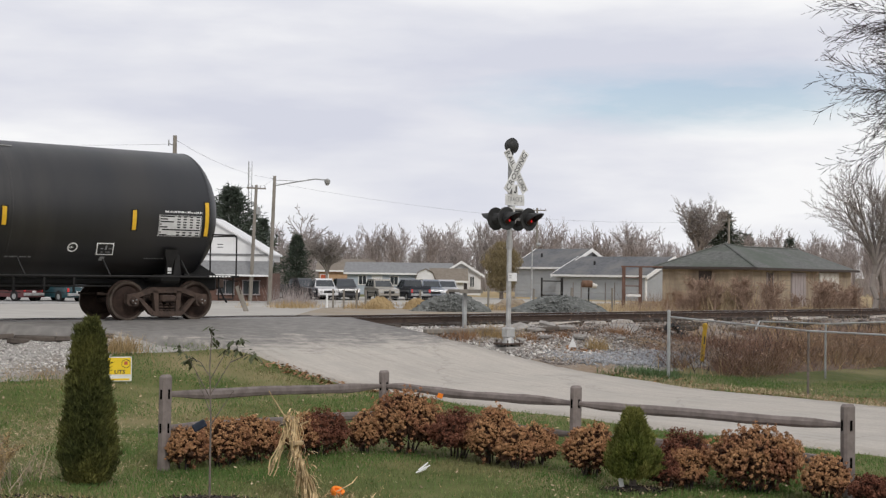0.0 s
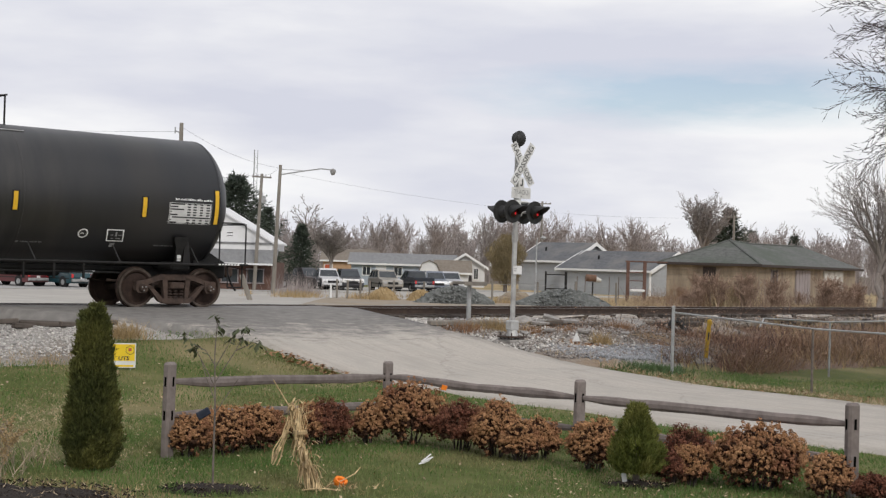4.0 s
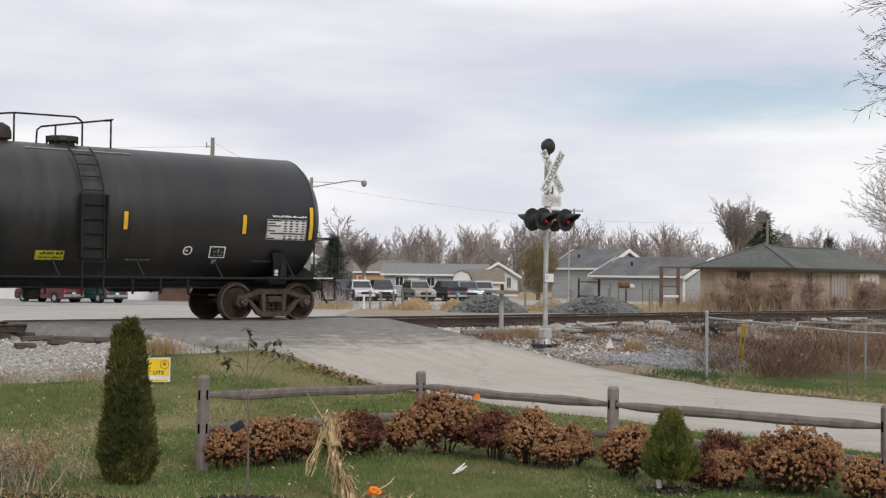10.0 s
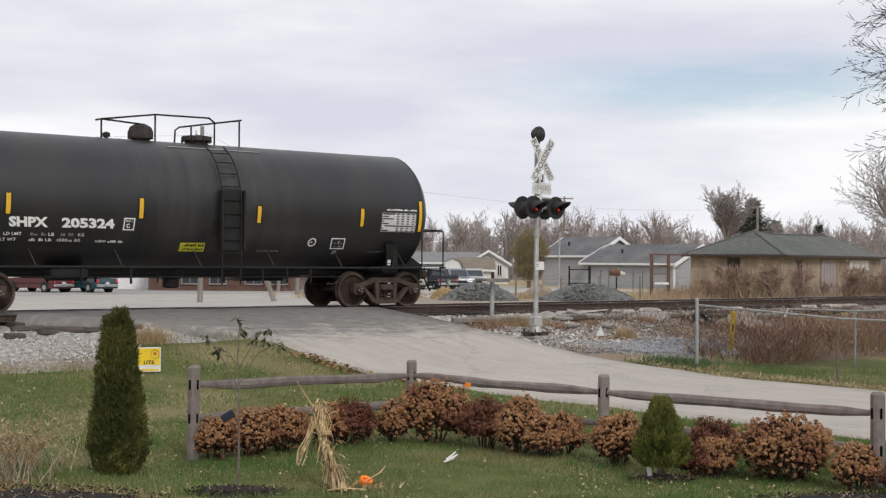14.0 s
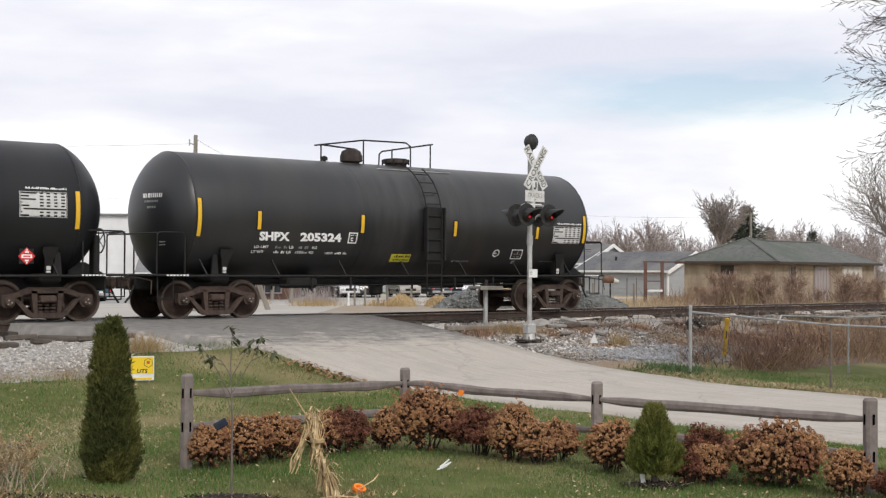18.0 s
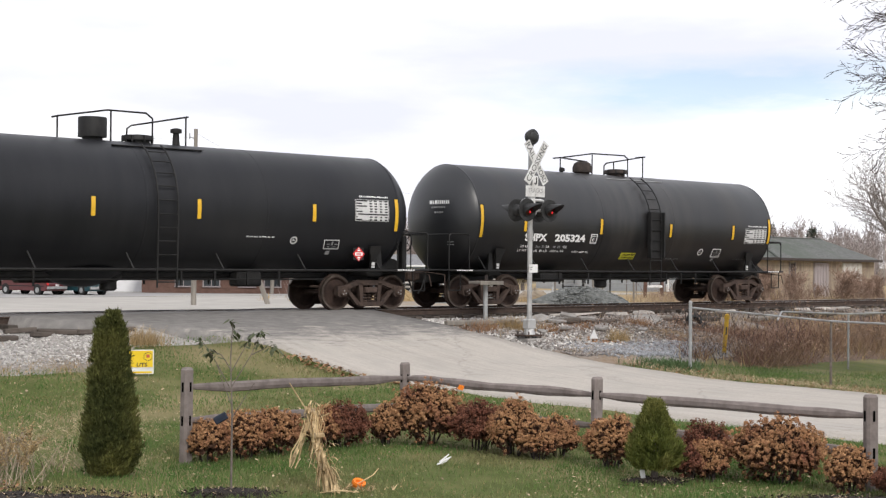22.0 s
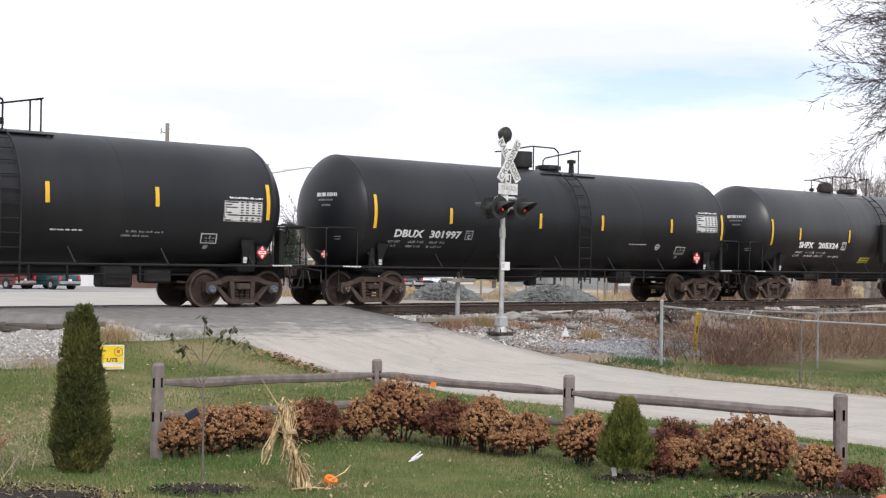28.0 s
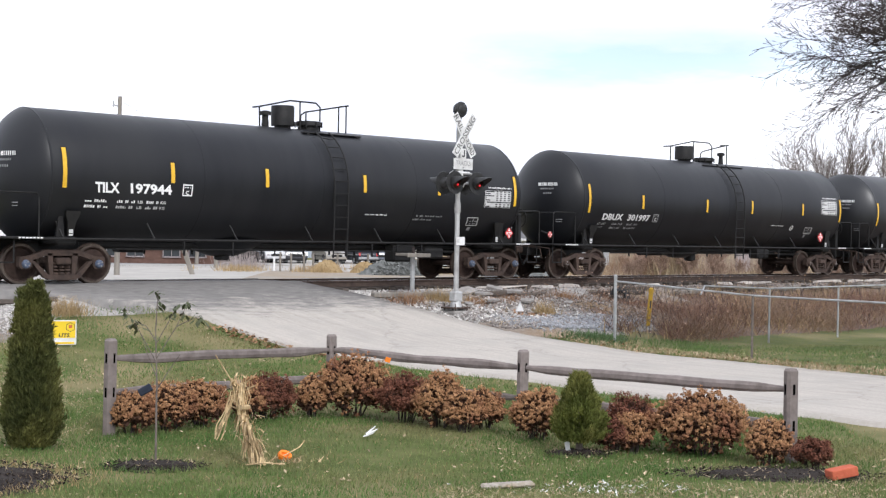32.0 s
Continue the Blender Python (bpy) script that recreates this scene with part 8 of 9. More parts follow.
    part("grille", Mesh().box((h + .012, 0, .68), (.05, wd * .5, .2), bevel=.015), M_TYRE, v, "dark grille")
    part("lower_valance", Mesh().box((h - .1, 0, .3), (.3, wd - .16, .14), bevel=.03), M_TYRE, v)
    part("front_bumper", Mesh().box((h + .02, 0, .47), (.14, wd - .1, .14), bevel=.03), paint, v)
    for q in (-1, 1):
        part("tail_lamp", Mesh().box((-h - .015, q * (wd / 2 - .14), .82), (.05, .16, .26), bevel=.01), M_RED, v)
        part("headlamp", Mesh().box((h - .02, q * (wd / 2 - .25), .68), (.06, .26, .13), bevel=.01), M_GALV, v)
    part("plate", Mesh().box((-h - .05, 0, .68), (.03, .3, .14)), M_SIGNW, v)
    return v


vehicle("pickup", -29.9, 98, 146, (.095, .013, .016), "dark red parked pickup truck")
vehicle("van", -26.5, 98.5, 140, (.01, .05, .062), "dark teal parked minivan on the street")
vehicle("pickup", -10.3, 116, -48, (.02, .02, .024), "black parked pickup truck")
vehicle("pickup", -8.5, 116, -74, (.62, .62, .63), "white parked pickup truck facing the track")
vehicle("suv", -6.6, 116, -78, (.035, .035, .04), "dark parked sport utility vehicle")
vehicle("suv", -3.5, 117, -72, (.30, .275, .235), "beige parked sport utility vehicle in the lot")
vehicle("pickup", -1.1, 118, 112, (.02, .025, .035), "dark blue parked pickup seen from behind")
vehicle("suv", .75, 119, -80, (.15, .17, .21), "blue-grey parked sport utility vehicle")
vehicle("suv", 2.2, 121, -84, (.44, .44, .46), "pale silver parked sport utility vehicle in the lot")


# gravel heaps and mounds of dry grass
def heap(x, y, w, h, material, label, seed, grass=False):
    r = np.random.RandomState(seed)
    k, rings = 36, 9
    vs, fs = [(x, y, h)], []
    for j in range(1, rings + 1):
        for i in range(k):
            a, u = i / k * 6.2832, j / rings
            q = 1 + .12 * math.sin(3 * a + seed) + .06 * r.normal()
            vs.append((x + w / 2 * u * q * math.cos(a), y + w * .35 * u * q * math.sin(a), h * (1 - u ** 2.1) * (1 + .07 * r.normal()) - (.05 if j == rings else 0)))
    for i in range(k):
        fs.append((0, 1 + i, 1 + (i + 1) % k))
        for j in range(rings - 1):
            a = 1 + j * k
            fs.append((a + i, a + k + i, a + k + (i + 1) % k, a + (i + 1) % k))
    solo("earth_mound" if not grass else "straw_mound", Mesh().add(vs, fs), material, label, "mound")
    if grass:
        blades("mound_grass", [(x + w * .45 * r.normal() * .5, y + w * .2 * r.normal(), h * .5 * r.rand()) for i in range(500)], .9, (.2, .45), (.02, .05), M_DRYGRASS, "dry straw on the mound", seed)


M_HEAP = mat("dark_gravel_heap", (0.075, 0.079, 0.075), (0.18, 0.185, 0.176), scale=4, island=.0, rough=.95, bump=1.0, bscale=6, bdist=.1)
heap(1.85, 85, 5.0, 1.05, M_HEAP, "mound of dark grey gravel beyond the track", 3)
heap(8.9, 86, 6.2, 1.05, M_HEAP, "broad mound of dark grey gravel beyond the track", 4)
heap(6.0, 90, 2.8, .85, M_VERGE, "small mound of pale tan soil", 9)
heap(-2.7, 88, 2.2, .8, M_DRYGRASS, "low mound of dry straw grass", 5, True)
heap(-.3, 88, 1.9, .75, M_DRYGRASS, "low mound of dry straw grass", 6, True)
M_HEAPST = mat("dark_gravel_pieces", (0.08, 0.084, 0.08), (0.21, 0.217, 0.207), scale=4, rough=.95, island=.45)
for hx, hy_, hw, hh_ in ((1.85, 85, 5.0, 1.05), (8.9, 86, 6.2, 1.05)):
    def heap_spot(a, b, r, hx=hx, hy_=hy_, hw=hw):
        u, t = math.sqrt(a) * 1.04, b * 6.2832
        return sn(hx + hw / 2 * u * math.cos(t), hy_ + hw * .35 * u * math.sin(t))
    def heap_z(s, n, p, hx=hx, hy_=hy_, hw=hw, hh_=hh_):
        u = math.hypot((p.x - hx) / (hw / 2), (p.y - hy_) / (hw * .35))
        return max(0, hh_ * (1 - u ** 2.1))
    stones("heap_stones", 1500, heap_spot, (.035, .13), M_HEAPST, "loose pieces of dark gravel on the heap", heap_z, 51)
# lot fence: posts with a wire
lf = thing("lot_fence", Matrix.Identity(4), "low wire fence on weathered posts round the lot", "fence")
for x, h in ((-6.25, 1.0), (-5.85, 1.3), (-5.15, 1.25), (-4.3, 1.3), (-3.7, 1.25), (-2.1, 1.3), (-.1, 1.3), (1.7, 1.3), (4.4, 1.5), (7.4, 1.5), (9.9, 1.6), (12.6, 1.6)):
    part("post", Mesh().rod((x, 89, -.1), (x, 89, h), .07, seg=8), M_POLE if x > -6 else M_TRIM, lf)
for z in (1.2, .7):
    part("wire", Mesh().rod((-6.2, 89, z), (12.6, 89, z + .1), .012, seg=4), M_GALV, lf)
rk = thing("steel_rack", pose(15.0, 96, 0), "rusty welded steel rack standing in the weeds", "rack")
for x in (-.6, .6):
    part("upright", Mesh().box((x, 0, 1.5), (.24, .16, 3.1), bevel=.02), M_MAROON, rk)
for z in (1.1, 1.7, 2.3):
    part("shelf_bar", Mesh().box((0, -.02, z), (1.2, .12, .07), bevel=.02), M_MAROON, rk)
part("top_bar", Mesh().box((.7, -.02, 3.08), (3.0, .14, .1), bevel=.02), M_MAROON, rk)
part("white_box", Mesh().box((.05, -.3, 1.02), (1.0, .5, .16), bevel=.02), M_TRIM, rk)
M_RUSTWEED = mat("dull_rust", (0.10, 0.06, 0.042), (0.19, 0.115, 0.08), scale=6, rough=0.95)
gt = thing("yard_gate", pose(9.65, 100, 0), "dark pipe yard gate before the grey house", "gate")
for x in (-.75, .75):
    part("gate_post", Mesh().rod((x, 0, -.1), (x, 0, 2.2), .1 if x > 0 else .07, seg=8), M_BLACK, gt)
for z in (.9, 1.95):
    part("gate_bar", Mesh().rod((-.75, 0, z), (.75, 0, z), .045, seg=6), M_BLACK, gt)
for x in (1.6, 2.2, 4.0, 4.7):
    part("fence_stake", Mesh().rod((x, .1, -.1), (x, .1, 1.9), .035, seg=6), M_BARK, gt)
bs = thing("barrel_stand", pose(12.15, 98, 0), "rusty barrel with a white end lying on a post stand", "barrel")
part("stand_post", Mesh().rod((0, 0, -.1), (0, 0, 1.5), .06, seg=8), M_BLACK, bs)
part("barrel", Mesh().rod((-.5, 0, 1.8), (.25, 0, 1.78), .26, seg=16), M_RUSTWEED, bs, "rust-brown barrel")
part("barrel_end", Mesh().rod((.25, 0, 1.7), (.6, 0, 1.62), .2, .13, 14), M_OLDDOOR, bs, "dull white barrel end")


# poles and wires
def pole(x, y, h, lean, label, arm=0.0, name="utility_pole"):
    p = thing(name, pose(x, y, -.1, 0, lean, 0), label, "pole")
    part("shaft", Mesh().rod((0, 0, 0), (0, 0, h), .16, .11, 12), M_POLE, p, smooth=True)
    if arm:
        part("crossarm", Mesh().box((0, 0, h - .25), (arm, .1, .12), bevel=.01), M_POLE, p)
        for i in (-.45, -.2, .2, .45):
            part("insulator", Mesh().rod((i * arm, 0, h - .2), (i * arm, 0, h - .02), .035, seg=6), M_GALV, p)
    return p


lp = pole(-10.85, 96, 9.3, 1.6, "tall wooden pole with a long street lamp arm", name="street_lamp")
part("lamp_arm", Mesh().path([(0, 0, 8.6), (1.6, 0, 8.95), (2.9, 0, 9.2), (3.7, 0, 9.15)], .045), M_GALV, lp)
part("arm_brace", Mesh().path([(0, 0, 9.0), (1.6, 0, 9.0)], .02), M_GALV, lp)
lh = part("lamp_head", Mesh().lathe([(.06, .18), (.2, .1), (.22, -.02), (.16, -.2), (.08, -.3)], 14, "z", Matrix.Translation((3.75, 0, 9.08))), M_GALV, lp, "pale lamp head", True)
p2 = pole(-13.35, 105, 9.2, 2.2, "wooden utility pole with a crossarm", 1.5)
part("transformer_bracket", Mesh().box((.25, 0, 7.2), (.3, .3, .6), bevel=.05), M_GALV, p2)
p3 = pole(-14.25, 77, 10.2, .2, "weathered wooden utility pole beside the street")
part("top_bracket", Mesh().path([(0, 0, 9.6), (-.35, 0, 9.75)], .03), M_GALV, p3)
part("bracket_pin", Mesh().rod((-.35, 0, 9.6), (-.35, 0, 9.95), .04, seg=6), M_GALV, p3)
pole(32.4, 142, 8.7, 0, "distant wooden utility pole with a crossarm", 1.5)
sl = thing("yard_lamp", pose(9.75, 120, -.1, 0, .6, 0), "slim pale yard lamp pole beside the grey house", "lamp")
part("shaft", Mesh().rod((0, 0, 0), (0, 0, 5.0), .09, .06, 10), M_GALV, sl, smooth=True)
part("lamp_head", Mesh().rod((0, 0, 4.95), (.5, 0, 5.25), .03, seg=6).lathe([(.05, .16), (.2, .08), (.24, -.02), (.1, -.16)], 12, "z", Matrix.Translation((.55, 0, 5.2))), M_GALV, sl, "pale lamp head")
pole(12.75, 150, 9.9, 0, "distant wooden utility pole with a crossarm", 2.0)
lean = thing("leaning_post", pose(-10.35, 80, -.1, 0, -20, 0), "pale timber post leaning beside the street", "post")
part("post", Mesh().box((0, 0, .85), (.28, .2, 1.75), bevel=.03), M_POLE, lean)
mast = thing("radio_mast", pose(-32.2, 250, 0), "distant slender lattice radio mast", "mast")
for a in range(3):
    c, q = .4 * math.cos(a * 2.094), .4 * math.sin(a * 2.094)
    part("leg", Mesh().rod((c, q, 0), (c, q, 22.6), .06, seg=5), M_GALV, mast)
lat = Mesh()
for i in range(44):
    a, b = i % 3, (i + 1) % 3
    lat.rod((.4 * math.cos(a * 2.094), .4 * math.sin(a * 2.094), i * .5), (.4 * math.cos(b * 2.094), .4 * math.sin(b * 2.094), i * .5 + .5), .035, seg=3)
tagged(part("lattice", lat, M_GALV, mast), kind="stuff")


def wire(a, b, sag, rad=.008):
    a, b = Vector(a), Vector(b)
    pts = [a.lerp(b, i / 14) - Vector((0, 0, sag * 4 * (i / 14) * (1 - i / 14))) for i in range(15)]
    solo("overhead_wire", Mesh().path(pts, rad, 4), M_WIRE, "thin sagging overhead wire between poles", "wire", group="overhead wires")


wire((-10.7, 96, 8.7), (32.4, 142, 8.4), 1.2)
wire((-10.7, 96, 9.0), (-13.0, 105, 9.0), .2)
wire((-13.0, 105, 9.0), (-45, 130, 9.2), .6)
wire((-14.25, 77, 9.9), (-10.7, 96, 9.0), .4)
wire((-14.3, 77, 9.6), (-60, 60, 9.6), .8)


# trees
OPT_TREE = dict(levels=3, segs=[5, 5, 4, 3], kids=[3, 2, 2], start=[1, 1, 0, 0], wander=.13, lift=.10, angle=.75, ratio=.55, min=.012)


def bare_tree(x, y, h, seed, material, label, opt=OPT_TREE, thick=.02, lean=(0, 0), z=0.0, name="tree"):
    r = random.Random(seed)
    segs = []
    grow(segs, Vector((0, 0, -.1)), Vector((lean[0], lean[1], 1)).normalized(), h * .72, h * thick, 0, r, opt)
    top = max(s[1].z for s in segs)
    k = h / top
    segs = [(a * k, b * k, r0, r1, lv) for a, b, r0, r1, lv in segs]
    ob = thing(name, pose(x, y, z), label, "tree")
    part("trunk", limbs_mesh([s for s in segs if s[4] == 0]), material, ob, smooth=False)
    tagged(part("crown", limbs_mesh([s for s in segs if s[4] > 0]), material, ob), kind="stuff")
    return ob


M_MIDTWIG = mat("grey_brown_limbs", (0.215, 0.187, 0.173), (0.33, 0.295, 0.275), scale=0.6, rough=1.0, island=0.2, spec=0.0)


def crown_tree(x, y, h, trunk, limbs, reach, seed, material, label, opt, rad, crook=0.0):
    """A bare tree with a trunk of set height, from whose top limbs fan out to h metres."""
    r = random.Random(seed)
    p, segs = Vector((0, 0, -.1)), []
    for i in range(5):
        q = Vector((r.uniform(-1, 1) * crook, r.uniform(-1, 1) * crook, trunk * (i + 1) / 5))
        segs.append((p, q, rad * (1 - .08 * i), rad * (1 - .08 * (i + 1)), 0))
        p = q
    for i in range(limbs):
        a = i / limbs * 6.283 + r.uniform(-.3, .3)
        out = reach * r.uniform(.35, 1.0)
        start = Vector((p.x, p.y, trunk * r.uniform(.75, 1.0)))
        d = Vector((out * math.cos(a), out * math.sin(a), h - trunk))
        grow(segs, start, d.normalized(), d.length * r.uniform(.55, .7), rad * .5, 1, r, opt)
    top = max(g[1].z for g in segs)
    k = (h - trunk) / (top - trunk)
    def fit(v):
        return Vector((v.x, v.y, trunk + (v.z - trunk) * k)) if v.z > trunk else v
    ob = thing("tree", pose(x, y, 0), label, "tree")
    part("trunk", limbs_mesh([g for g in segs if g[4] == 0]), material, ob)
    tagged(part("crown", limbs_mesh([(fit(a), fit(b), r0, r1, lv) for a, b, r0, r1, lv in segs if lv > 0], blade=4 if y < 100 else 3), material, ob), kind="stuff")
    return ob


OPT_CROWN = dict(levels=4, segs=[3, 6, 5, 4, 3], kids=[0, 2, 2, 2], start=[0, 1, 0, 0, 0], wander=.12, lift=.05, angle=.62, ratio=.5, min=.014, thin=.5)
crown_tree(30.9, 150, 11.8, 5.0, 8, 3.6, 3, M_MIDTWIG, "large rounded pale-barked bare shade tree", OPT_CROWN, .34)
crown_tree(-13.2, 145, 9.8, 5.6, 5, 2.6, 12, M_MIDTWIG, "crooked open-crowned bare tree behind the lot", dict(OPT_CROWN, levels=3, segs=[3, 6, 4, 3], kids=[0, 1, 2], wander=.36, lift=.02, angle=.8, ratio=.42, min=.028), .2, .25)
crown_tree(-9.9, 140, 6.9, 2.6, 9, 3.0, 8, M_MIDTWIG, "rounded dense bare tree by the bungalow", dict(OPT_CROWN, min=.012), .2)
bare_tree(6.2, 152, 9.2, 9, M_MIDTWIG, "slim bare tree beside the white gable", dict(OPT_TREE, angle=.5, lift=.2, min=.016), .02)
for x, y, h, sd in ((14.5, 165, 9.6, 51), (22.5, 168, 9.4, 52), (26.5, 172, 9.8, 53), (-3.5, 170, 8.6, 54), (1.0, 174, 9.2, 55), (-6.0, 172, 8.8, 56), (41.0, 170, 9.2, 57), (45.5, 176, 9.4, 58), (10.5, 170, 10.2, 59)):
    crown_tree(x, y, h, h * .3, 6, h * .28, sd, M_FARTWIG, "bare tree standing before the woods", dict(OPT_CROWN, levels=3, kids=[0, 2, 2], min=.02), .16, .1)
# dark leaning tree by the old store and its neighbours
crown_tree(24.3, 72, 9.6, 3.4, 8, 4.0, 27, M_MIDTWIG, "spreading grey bare tree by the old store", dict(OPT_CROWN, min=.0065, thin=.42, wander=.13, lift=.04, angle=.6, ratio=.46), .2, .12)
bare_tree(24.5, 71.5, 10.5, 22, M_BARK, "tall bare tree behind the brush", dict(OPT_TREE, kids=[2, 2, 2], angle=.5, lift=.15, min=.008), .016)
bare_tree(27.4, 80, 10.0, 23, M_BARK, "tall bare tree behind the brush", dict(OPT_TREE, kids=[2, 2, 2], angle=.5, lift=.15, min=.009), .014)
bare_tree(29.0, 76, 11.0, 24, M_BARK, "tall bare tree behind the brush", dict(OPT_TREE, kids=[2, 2, 2], angle=.5, lift=.15, min=.009), .014)
# the near tree whose twigs hang in from the side
r = random.Random(33)
segs = [(Vector((0, 0, -.1)), Vector((-.05, 0, 2.2)), .24, .2, 0), (Vector((-.05, 0, 2.2)), Vector((.02, .05, 4.2)), .2, .17, 0), (Vector((.02, .05, 4.2)), Vector((0, 0, 8.5)), .17, .08, 0)]
o = dict(levels=4, segs=[5, 7, 6, 5, 4], kids=[0, 2, 2, 2], start=[9, 1, 1, 0, 0], wander=.1, lift=.0, angle=.62, ratio=.42, min=.0045)
limbs = [(5.2 + .26 * k, -1, r.uniform(-.4, .4), r.uniform(.12, .32), r.uniform(3.5, 4.5)) for k in range(14)]
for z0, dx, dy, dz, ln in limbs + [(5.0, .6, .6, .5, 5), (6.0, .8, -.5, .5, 5), (7.5, .1, .2, 1, 4), (5.2, .2, -1, .5, 4.5)]:
    grow(segs, Vector((0, 0, z0)), Vector((dx, dy, dz)).normalized(), ln, .06, 1, r, o)
nt = thing("tree", pose(14.5, 25.9, 0), "large bare tree with long fine hanging twigs on the verge", "tree")
part("trunk", limbs_mesh([s for s in segs if s[4] == 0]), M_DARKBARK, nt)
tagged(part("crown", limbs_mesh([s for s in segs if s[4] > 0], blade=4), M_DARKBARK, nt), kind="stuff")


def conifer(x, y, h, w, seed, material, label, drop=.3, n=900, base=.5):
    ob = thing("conifer", pose(x, y, 0), label, "evergreen")
    part("trunk", Mesh().rod((0, 0, -.1), (0, 0, h * .97), h * .018, .03, 8), M_DARKBARK, ob)
    r = np.random.RandomState(seed)
    cs, ns = [], []
    tiers = 16
    for i in range(n):
        u = r.randint(tiers) / tiers + .03 * r.rand()
        a = (r.randint(9) + .25 * r.normal()) / 9 * 6.283 + u * 11
        q = r.rand() ** .7
        rad = w * .62 * (1 - u) ** .75 * q * (1 + .4 * math.sin(a * 3 + u * 20))
        cs.append((rad * math.cos(a), rad * math.sin(a), base + (h - base) * u - drop * rad + .12 * r.normal()))
        ns.append((math.cos(a), math.sin(a), .25))
    v, f = cloud(cs, ns, 4, h * .055, h * .010, seed, .6)
    part("crown", quick("crown", v, f, material), material, ob, "layered dark needle sprays")


conifer(-18.6, 131, 10.4, 7.6, 3, M_SPRUCE, "tall ragged dark pine behind the shop", -.35, 2600)
conifer(-16.1, 136, 7.7, 3.4, 4, M_SPRUCE, "narrow dark spruce behind the pole", .3, 1400)
conifer(-12.1, 130, 5.9, 3.5, 5, M_SPRUCE, "dark green spruce behind the parked cars", .3, 2400, .2)
conifer(34.2, 152, 9.7, 6.0, 6, M_SPRUCE, "dark spruce beside the bare shade tree", .3, 1800)
conifer(46, 190, 8.5, 5, 7, M_SPRUCE, "distant dark evergreen above the roofs")
conifer(52, 190, 8.0, 4, 8, M_SPRUCE, "distant dark evergreen above the roofs")
# olive willow
wl = thing("willow", pose(7.5, 127, 0), "olive-leaved willow by the grey house", "tree")
part("trunk", Mesh().rod((0, 0, 0), (0, 0, 3.5), .2, .1, 8), M_BARK, wl)
r = np.random.RandomState(5)
cs = []
for i in range(2600):
    d = r.normal(size=3)
    d /= np.linalg.norm(d)
    q = r.rand() ** .4
    cs.append((1.75 * d[0] * q * (1 + .2 * math.sin(5 * d[2])), 1.6 * d[1] * q, 3.2 + 2.5 * d[2] * q))
v, f = cloud(cs, [(0, 0, -1)] * len(cs), 6, .3, .035, 3, .5)
part("crown", quick("crown", v, f, M_OLIVE), M_OLIVE, wl)

# far woods: one body of bare trees, distance haze put into the twig colour
r = random.Random(77)
protos = []
for i in range(9):
    segs = []
    o = dict(OPT_TREE, angle=r.uniform(.5, .8), lift=r.uniform(.06, .14), min=.022, wander=.1, kids=[3, 2, 2], segs=[5, 4, 3, 2])
    grow(segs, Vector((0, 0, -.2)), Vector((r.uniform(-.06, .06), 0, 1)).normalized(), 7.2, .17, 0, r, o)
    top = max(s[1].z for s in segs)
    segs = [(a * (8.2 / top), b * (8.2 / top), r0 * .8, r1 * .8, lv) for a, b, r0, r1, lv in segs]
    m_ = limbs_mesh(segs, (4, 3, 3, 3, 3), 2)
    protos.append((np.array(m_.v, np.float32), np.array([f for f in m_.f if len(f) == 4], np.int32)))
vs, fs, off = [], [], 0
for i in range(430):
    x = r.uniform(-70, 100)
    y = r.uniform(185, 250)
    v, f = protos[r.randrange(9)]
    k = r.uniform(.68, 1.14) * (1.02 if x < 0 else 1.1) * y / 215
    a = r.uniform(0, 6.283)
    c, q = math.cos(a) * k, math.sin(a) * k
    vs.append(np.stack([v[:, 0] * c - v[:, 1] * q + x, v[:, 0] * q + v[:, 1] * c + y, v[:, 2] * k * r.uniform(.85, 1.1)], 1))
    fs.append(f + off)
    off += len(v)
tagged(new("far_woods", quick("far_woods", np.concatenate(vs), np.concatenate(fs), M_FARTWIG)), "line of bare brown trees along the horizon, haze in their colour", "woods", "", "stuff")
# undergrowth before the woods and along the far side of the track
rr = np.random.RandomState(61)
k = 26000
p = np.stack([rr.uniform(-80, 115, k), rr.uniform(175, 235, k), np.zeros(k)], 1)
blades("far_thicket", p, .5, (1.5, 6.6), (.035, .08), M_FARTWIG, "brown undergrowth at the foot of the woods, haze in its colour", 62, "brush")
k = 16000
x, y = rr.uniform(10, 45, k), rr.uniform(86, 99, k)
# brown weeds made paler and less orange: haze mixed into the colour
M_HAZEBRUSH = mat("haze_dulled_brown_weeds", (0.20, 0.135, 0.10), (0.33, 0.245, 0.19), scale=.6, rough=.95, island=.3)
M_HAZEGRASS = mat("dull_tan_weeds", (0.34, 0.26, 0.155), (0.52, 0.42, 0.28), scale=.6, rough=.95, island=.3)
p = np.stack([x, y, np.zeros(k)], 1)
blades("store_weeds", p[rr.rand(k) < .3 + .4 * np.sin(x * .9)], 1.0, (.25, 1.1), (.015, .04), M_HAZEBRUSH, "tall russet weeds before the old store", 63, "brush")
blades("store_dry_grass", p[rr.rand(k) < .3 + .4 * np.sin(x * .5 + 1)], 1.0, (.2, .8), (.015, .04), M_HAZEGRASS, "tall dry grass before the old store", 64, "brush")
k = 9000
x, y = rr.uniform(-12, 16, k), rr.uniform(87, 93, k)
blades("lot_weeds", np.stack([x, y, np.zeros(k)], 1)[rr.rand(k) < .45 + .5 * np.sin(x * 1.3)], .7, (.15, .6), (.02, .05), M_DRYGRASS, "dry weeds along the lot fence", 65, "brush")
x, y = rr.normal(-9.2, .9, 420), rr.normal(98, 1.2, 420)
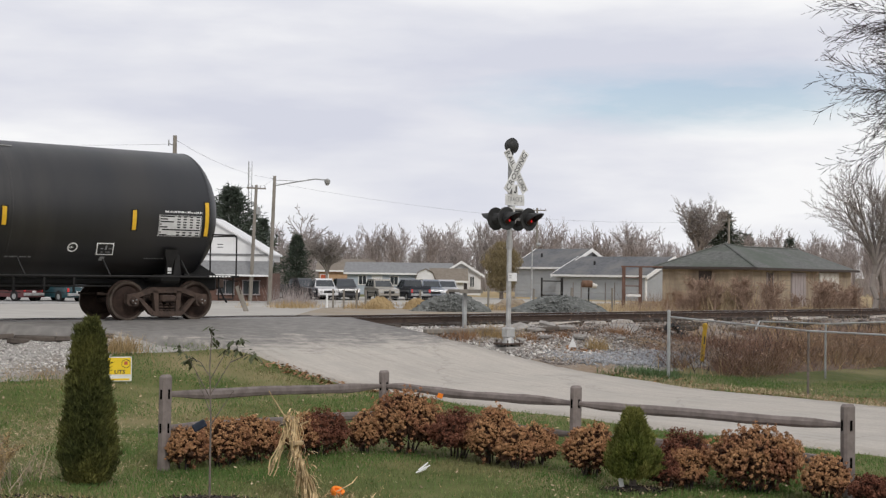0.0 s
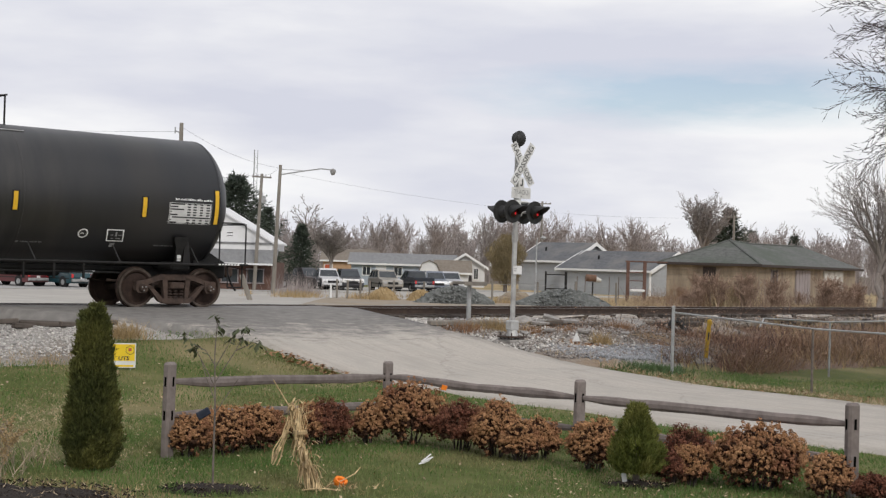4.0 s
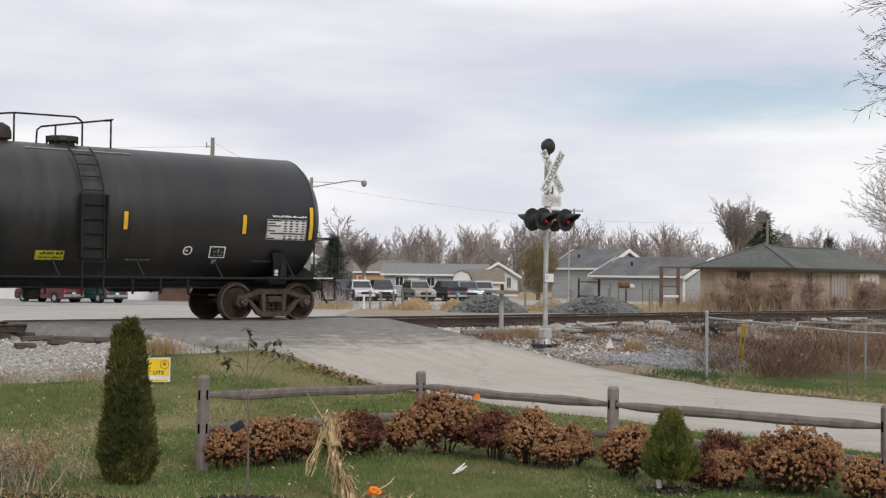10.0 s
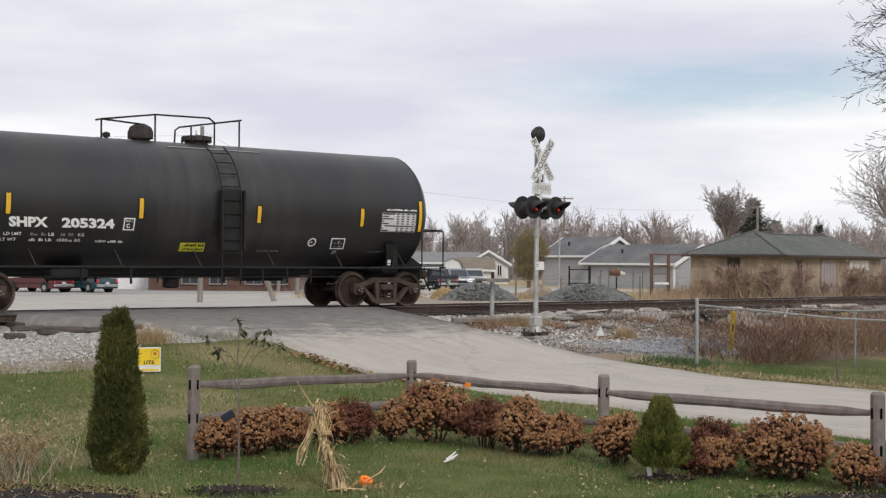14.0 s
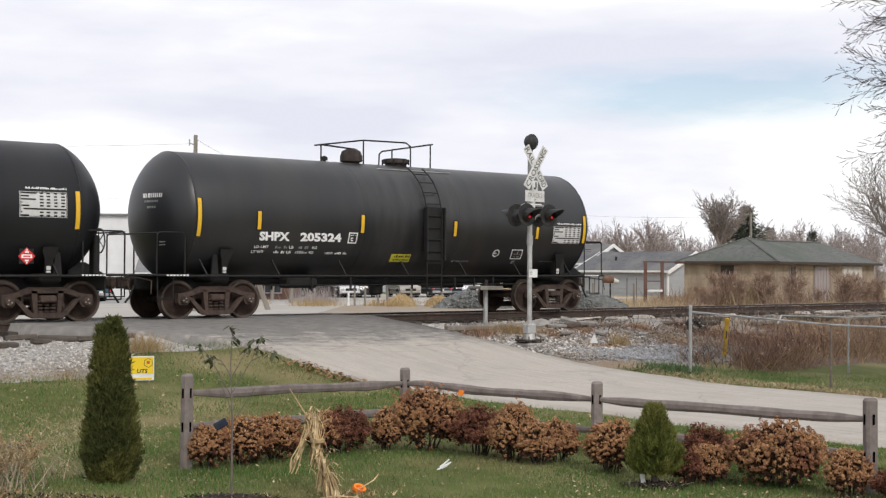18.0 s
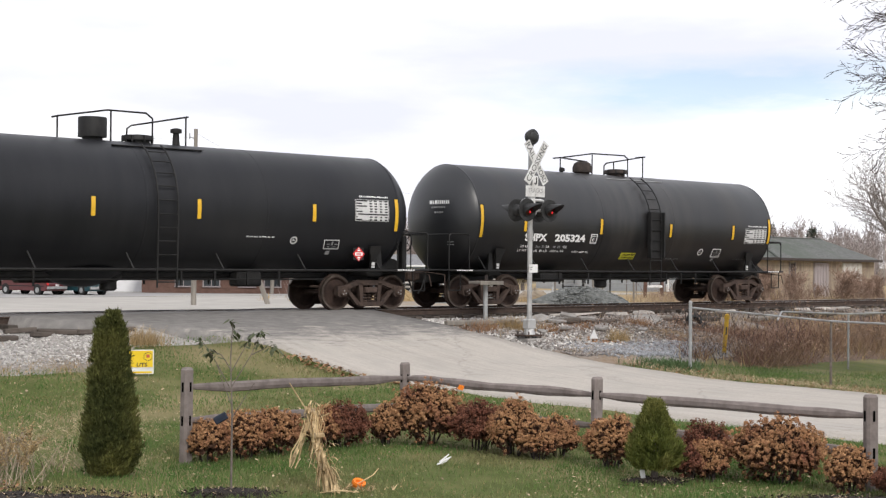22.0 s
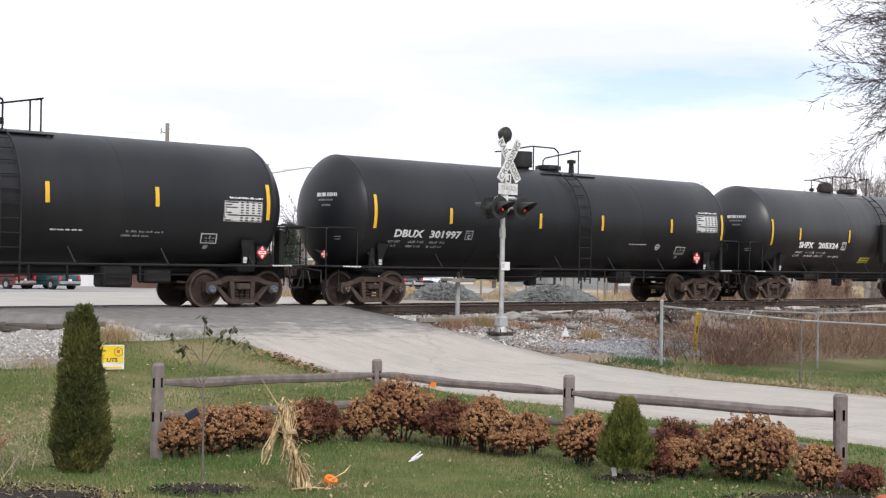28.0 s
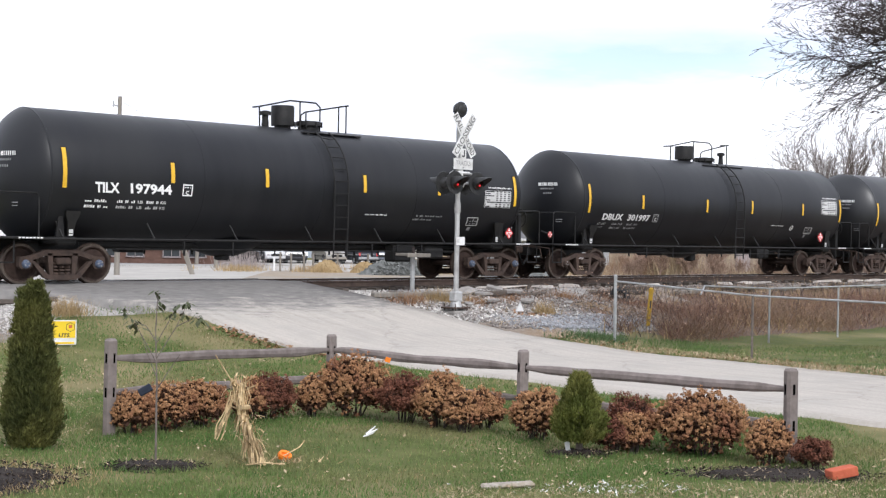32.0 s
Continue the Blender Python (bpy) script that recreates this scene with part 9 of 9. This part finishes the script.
blades("pole_brush", np.stack([x, y, np.zeros(420)], 1), .6, (.5, 1.9), (.02, .05), M_FARTWIG, "bare grey brush at the lamp pole's foot", 66, "brush")

# taller growth before the old store
rr = np.random.RandomState(71)
for x0, y0, sd, k, hh, mm, what in ((20.6, 92, .9, 700, (.9, 2.5), M_HAZEGRASS, "tall pale tan reed clump before the old store"), (24.0, 93, 1.7, 350, (.6, 1.8), M_HAZEBRUSH, "tall brown weeds before the old store"),
                                    (17.4, 92, 1.2, 450, (.5, 1.9), M_BRUSH, "russet bush by the steel rack"), (28.6, 93, 2.2, 400, (.5, 1.9), M_HAZEBRUSH, "tall brown weeds before the old store"), (32.5, 88, 1.8, 160, (.8, 2.2), M_BARK, "bare grey saplings before the old store")):
    x, y = rr.normal(x0, sd, k), rr.normal(y0, 1.0, k)
    blades("store_clump", np.stack([x, y, np.zeros(k)], 1), .8, hh, (.02, .05), mm, what, 72, "brush")


# branching leafless bushes before the old store
M_BUSHTWIG = mat("red_brown_twigs", (0.24, 0.165, 0.125), (0.38, 0.28, 0.22), scale=.8, rough=1.0, island=.3, spec=0.0)
r = random.Random(91)
bush_protos = []
for i in range(5):
    segs = []
    o = dict(levels=3, segs=[3, 4, 3, 2], kids=[3, 2, 2], start=[0, 0, 0, 0], wander=.16, lift=.1, angle=.7, ratio=.62, min=.009, thin=.45)
    grow(segs, Vector((0, 0, -.1)), Vector((r.uniform(-.2, .2), 0, 1)).normalized(), 1.2, .05, 0, r, o)
    grow(segs, Vector((.1, 0, -.1)), Vector((r.uniform(-.5, .5), .3, 1)).normalized(), 1.1, .04, 0, r, o)
    top = max(q[1].z for q in segs)
    bush_protos.append(limbs_mesh([(a * (2.4 / top), b * (2.4 / top), r0, r1, lv) for a, b, r0, r1, lv in segs], (4, 3, 3, 3, 3), 3).data("bush_twigs"))
for m_ in bush_protos:
    m_.materials.append(M_BUSHTWIG)
for i in range(46):
    x = 16.3 + 20 * r.random()
    k = r.uniform(.45, 1.0) * (1.2 if 19 < x < 23 or 26 < x < 30 else .85)
    ob = part("bush", bush_protos[i % 5], None, None, "", m=Matrix.LocRotScale((x, r.uniform(88, 97), 0), Euler((0, 0, r.uniform(0, 6.28))), (k * 1.1, k * 1.1, k)))
    tagged(ob, "leafless red-brown bush in the weeds before the old store", "bush", "bushes before the old store")


# ---- motion of the train ----
def rolled(t):
    """Metres at t seconds, glided through the rows of ROLLED."""
    k = min(int(t), len(ROLLED) - 2)
    p0, p1, p2, p3 = (ROLLED[max(0, min(len(ROLLED) - 1, k + i))] for i in (-1, 0, 1, 2))
    if k == len(ROLLED) - 2:
        p3 = 2 * p2 - p1
    u = t - k
    return p1 + 0.5 * u * (p2 - p0 + u * (2 * p0 - 5 * p1 + 4 * p2 - p3 + u * (3 * (p1 - p2) + p3 - p0)))


def motions():
    times = [i * 0.5 for i in range(65)]
    wheel_times = [i * 0.5 for i in range(24)] + [12 + i * 0.2 for i in range(101)]
    for (car, wheels), middle in CARS:
        # the couplers' slack closes up behind the first car
        lag = 0.0 if car is CAR_A[0] else 0.2
        walk(car, [(t, Matrix.LocRotScale(W(rolled(t) + middle - lag * float(np.interp(t, [0, 19, 23, 28], [1, 1, .65, 0])), TRACK_N, RAIL_Z), Euler((0, 0, radians(TURN))), None)) for t in times])
        for k, (axle, x) in enumerate(wheels):
            walk(axle, [(t, pose(x, 0, .457, 0, math.degrees((rolled(t) - ROLLED[0]) / .457) + 37 * k, 0)) for t in wheel_times])


motions()
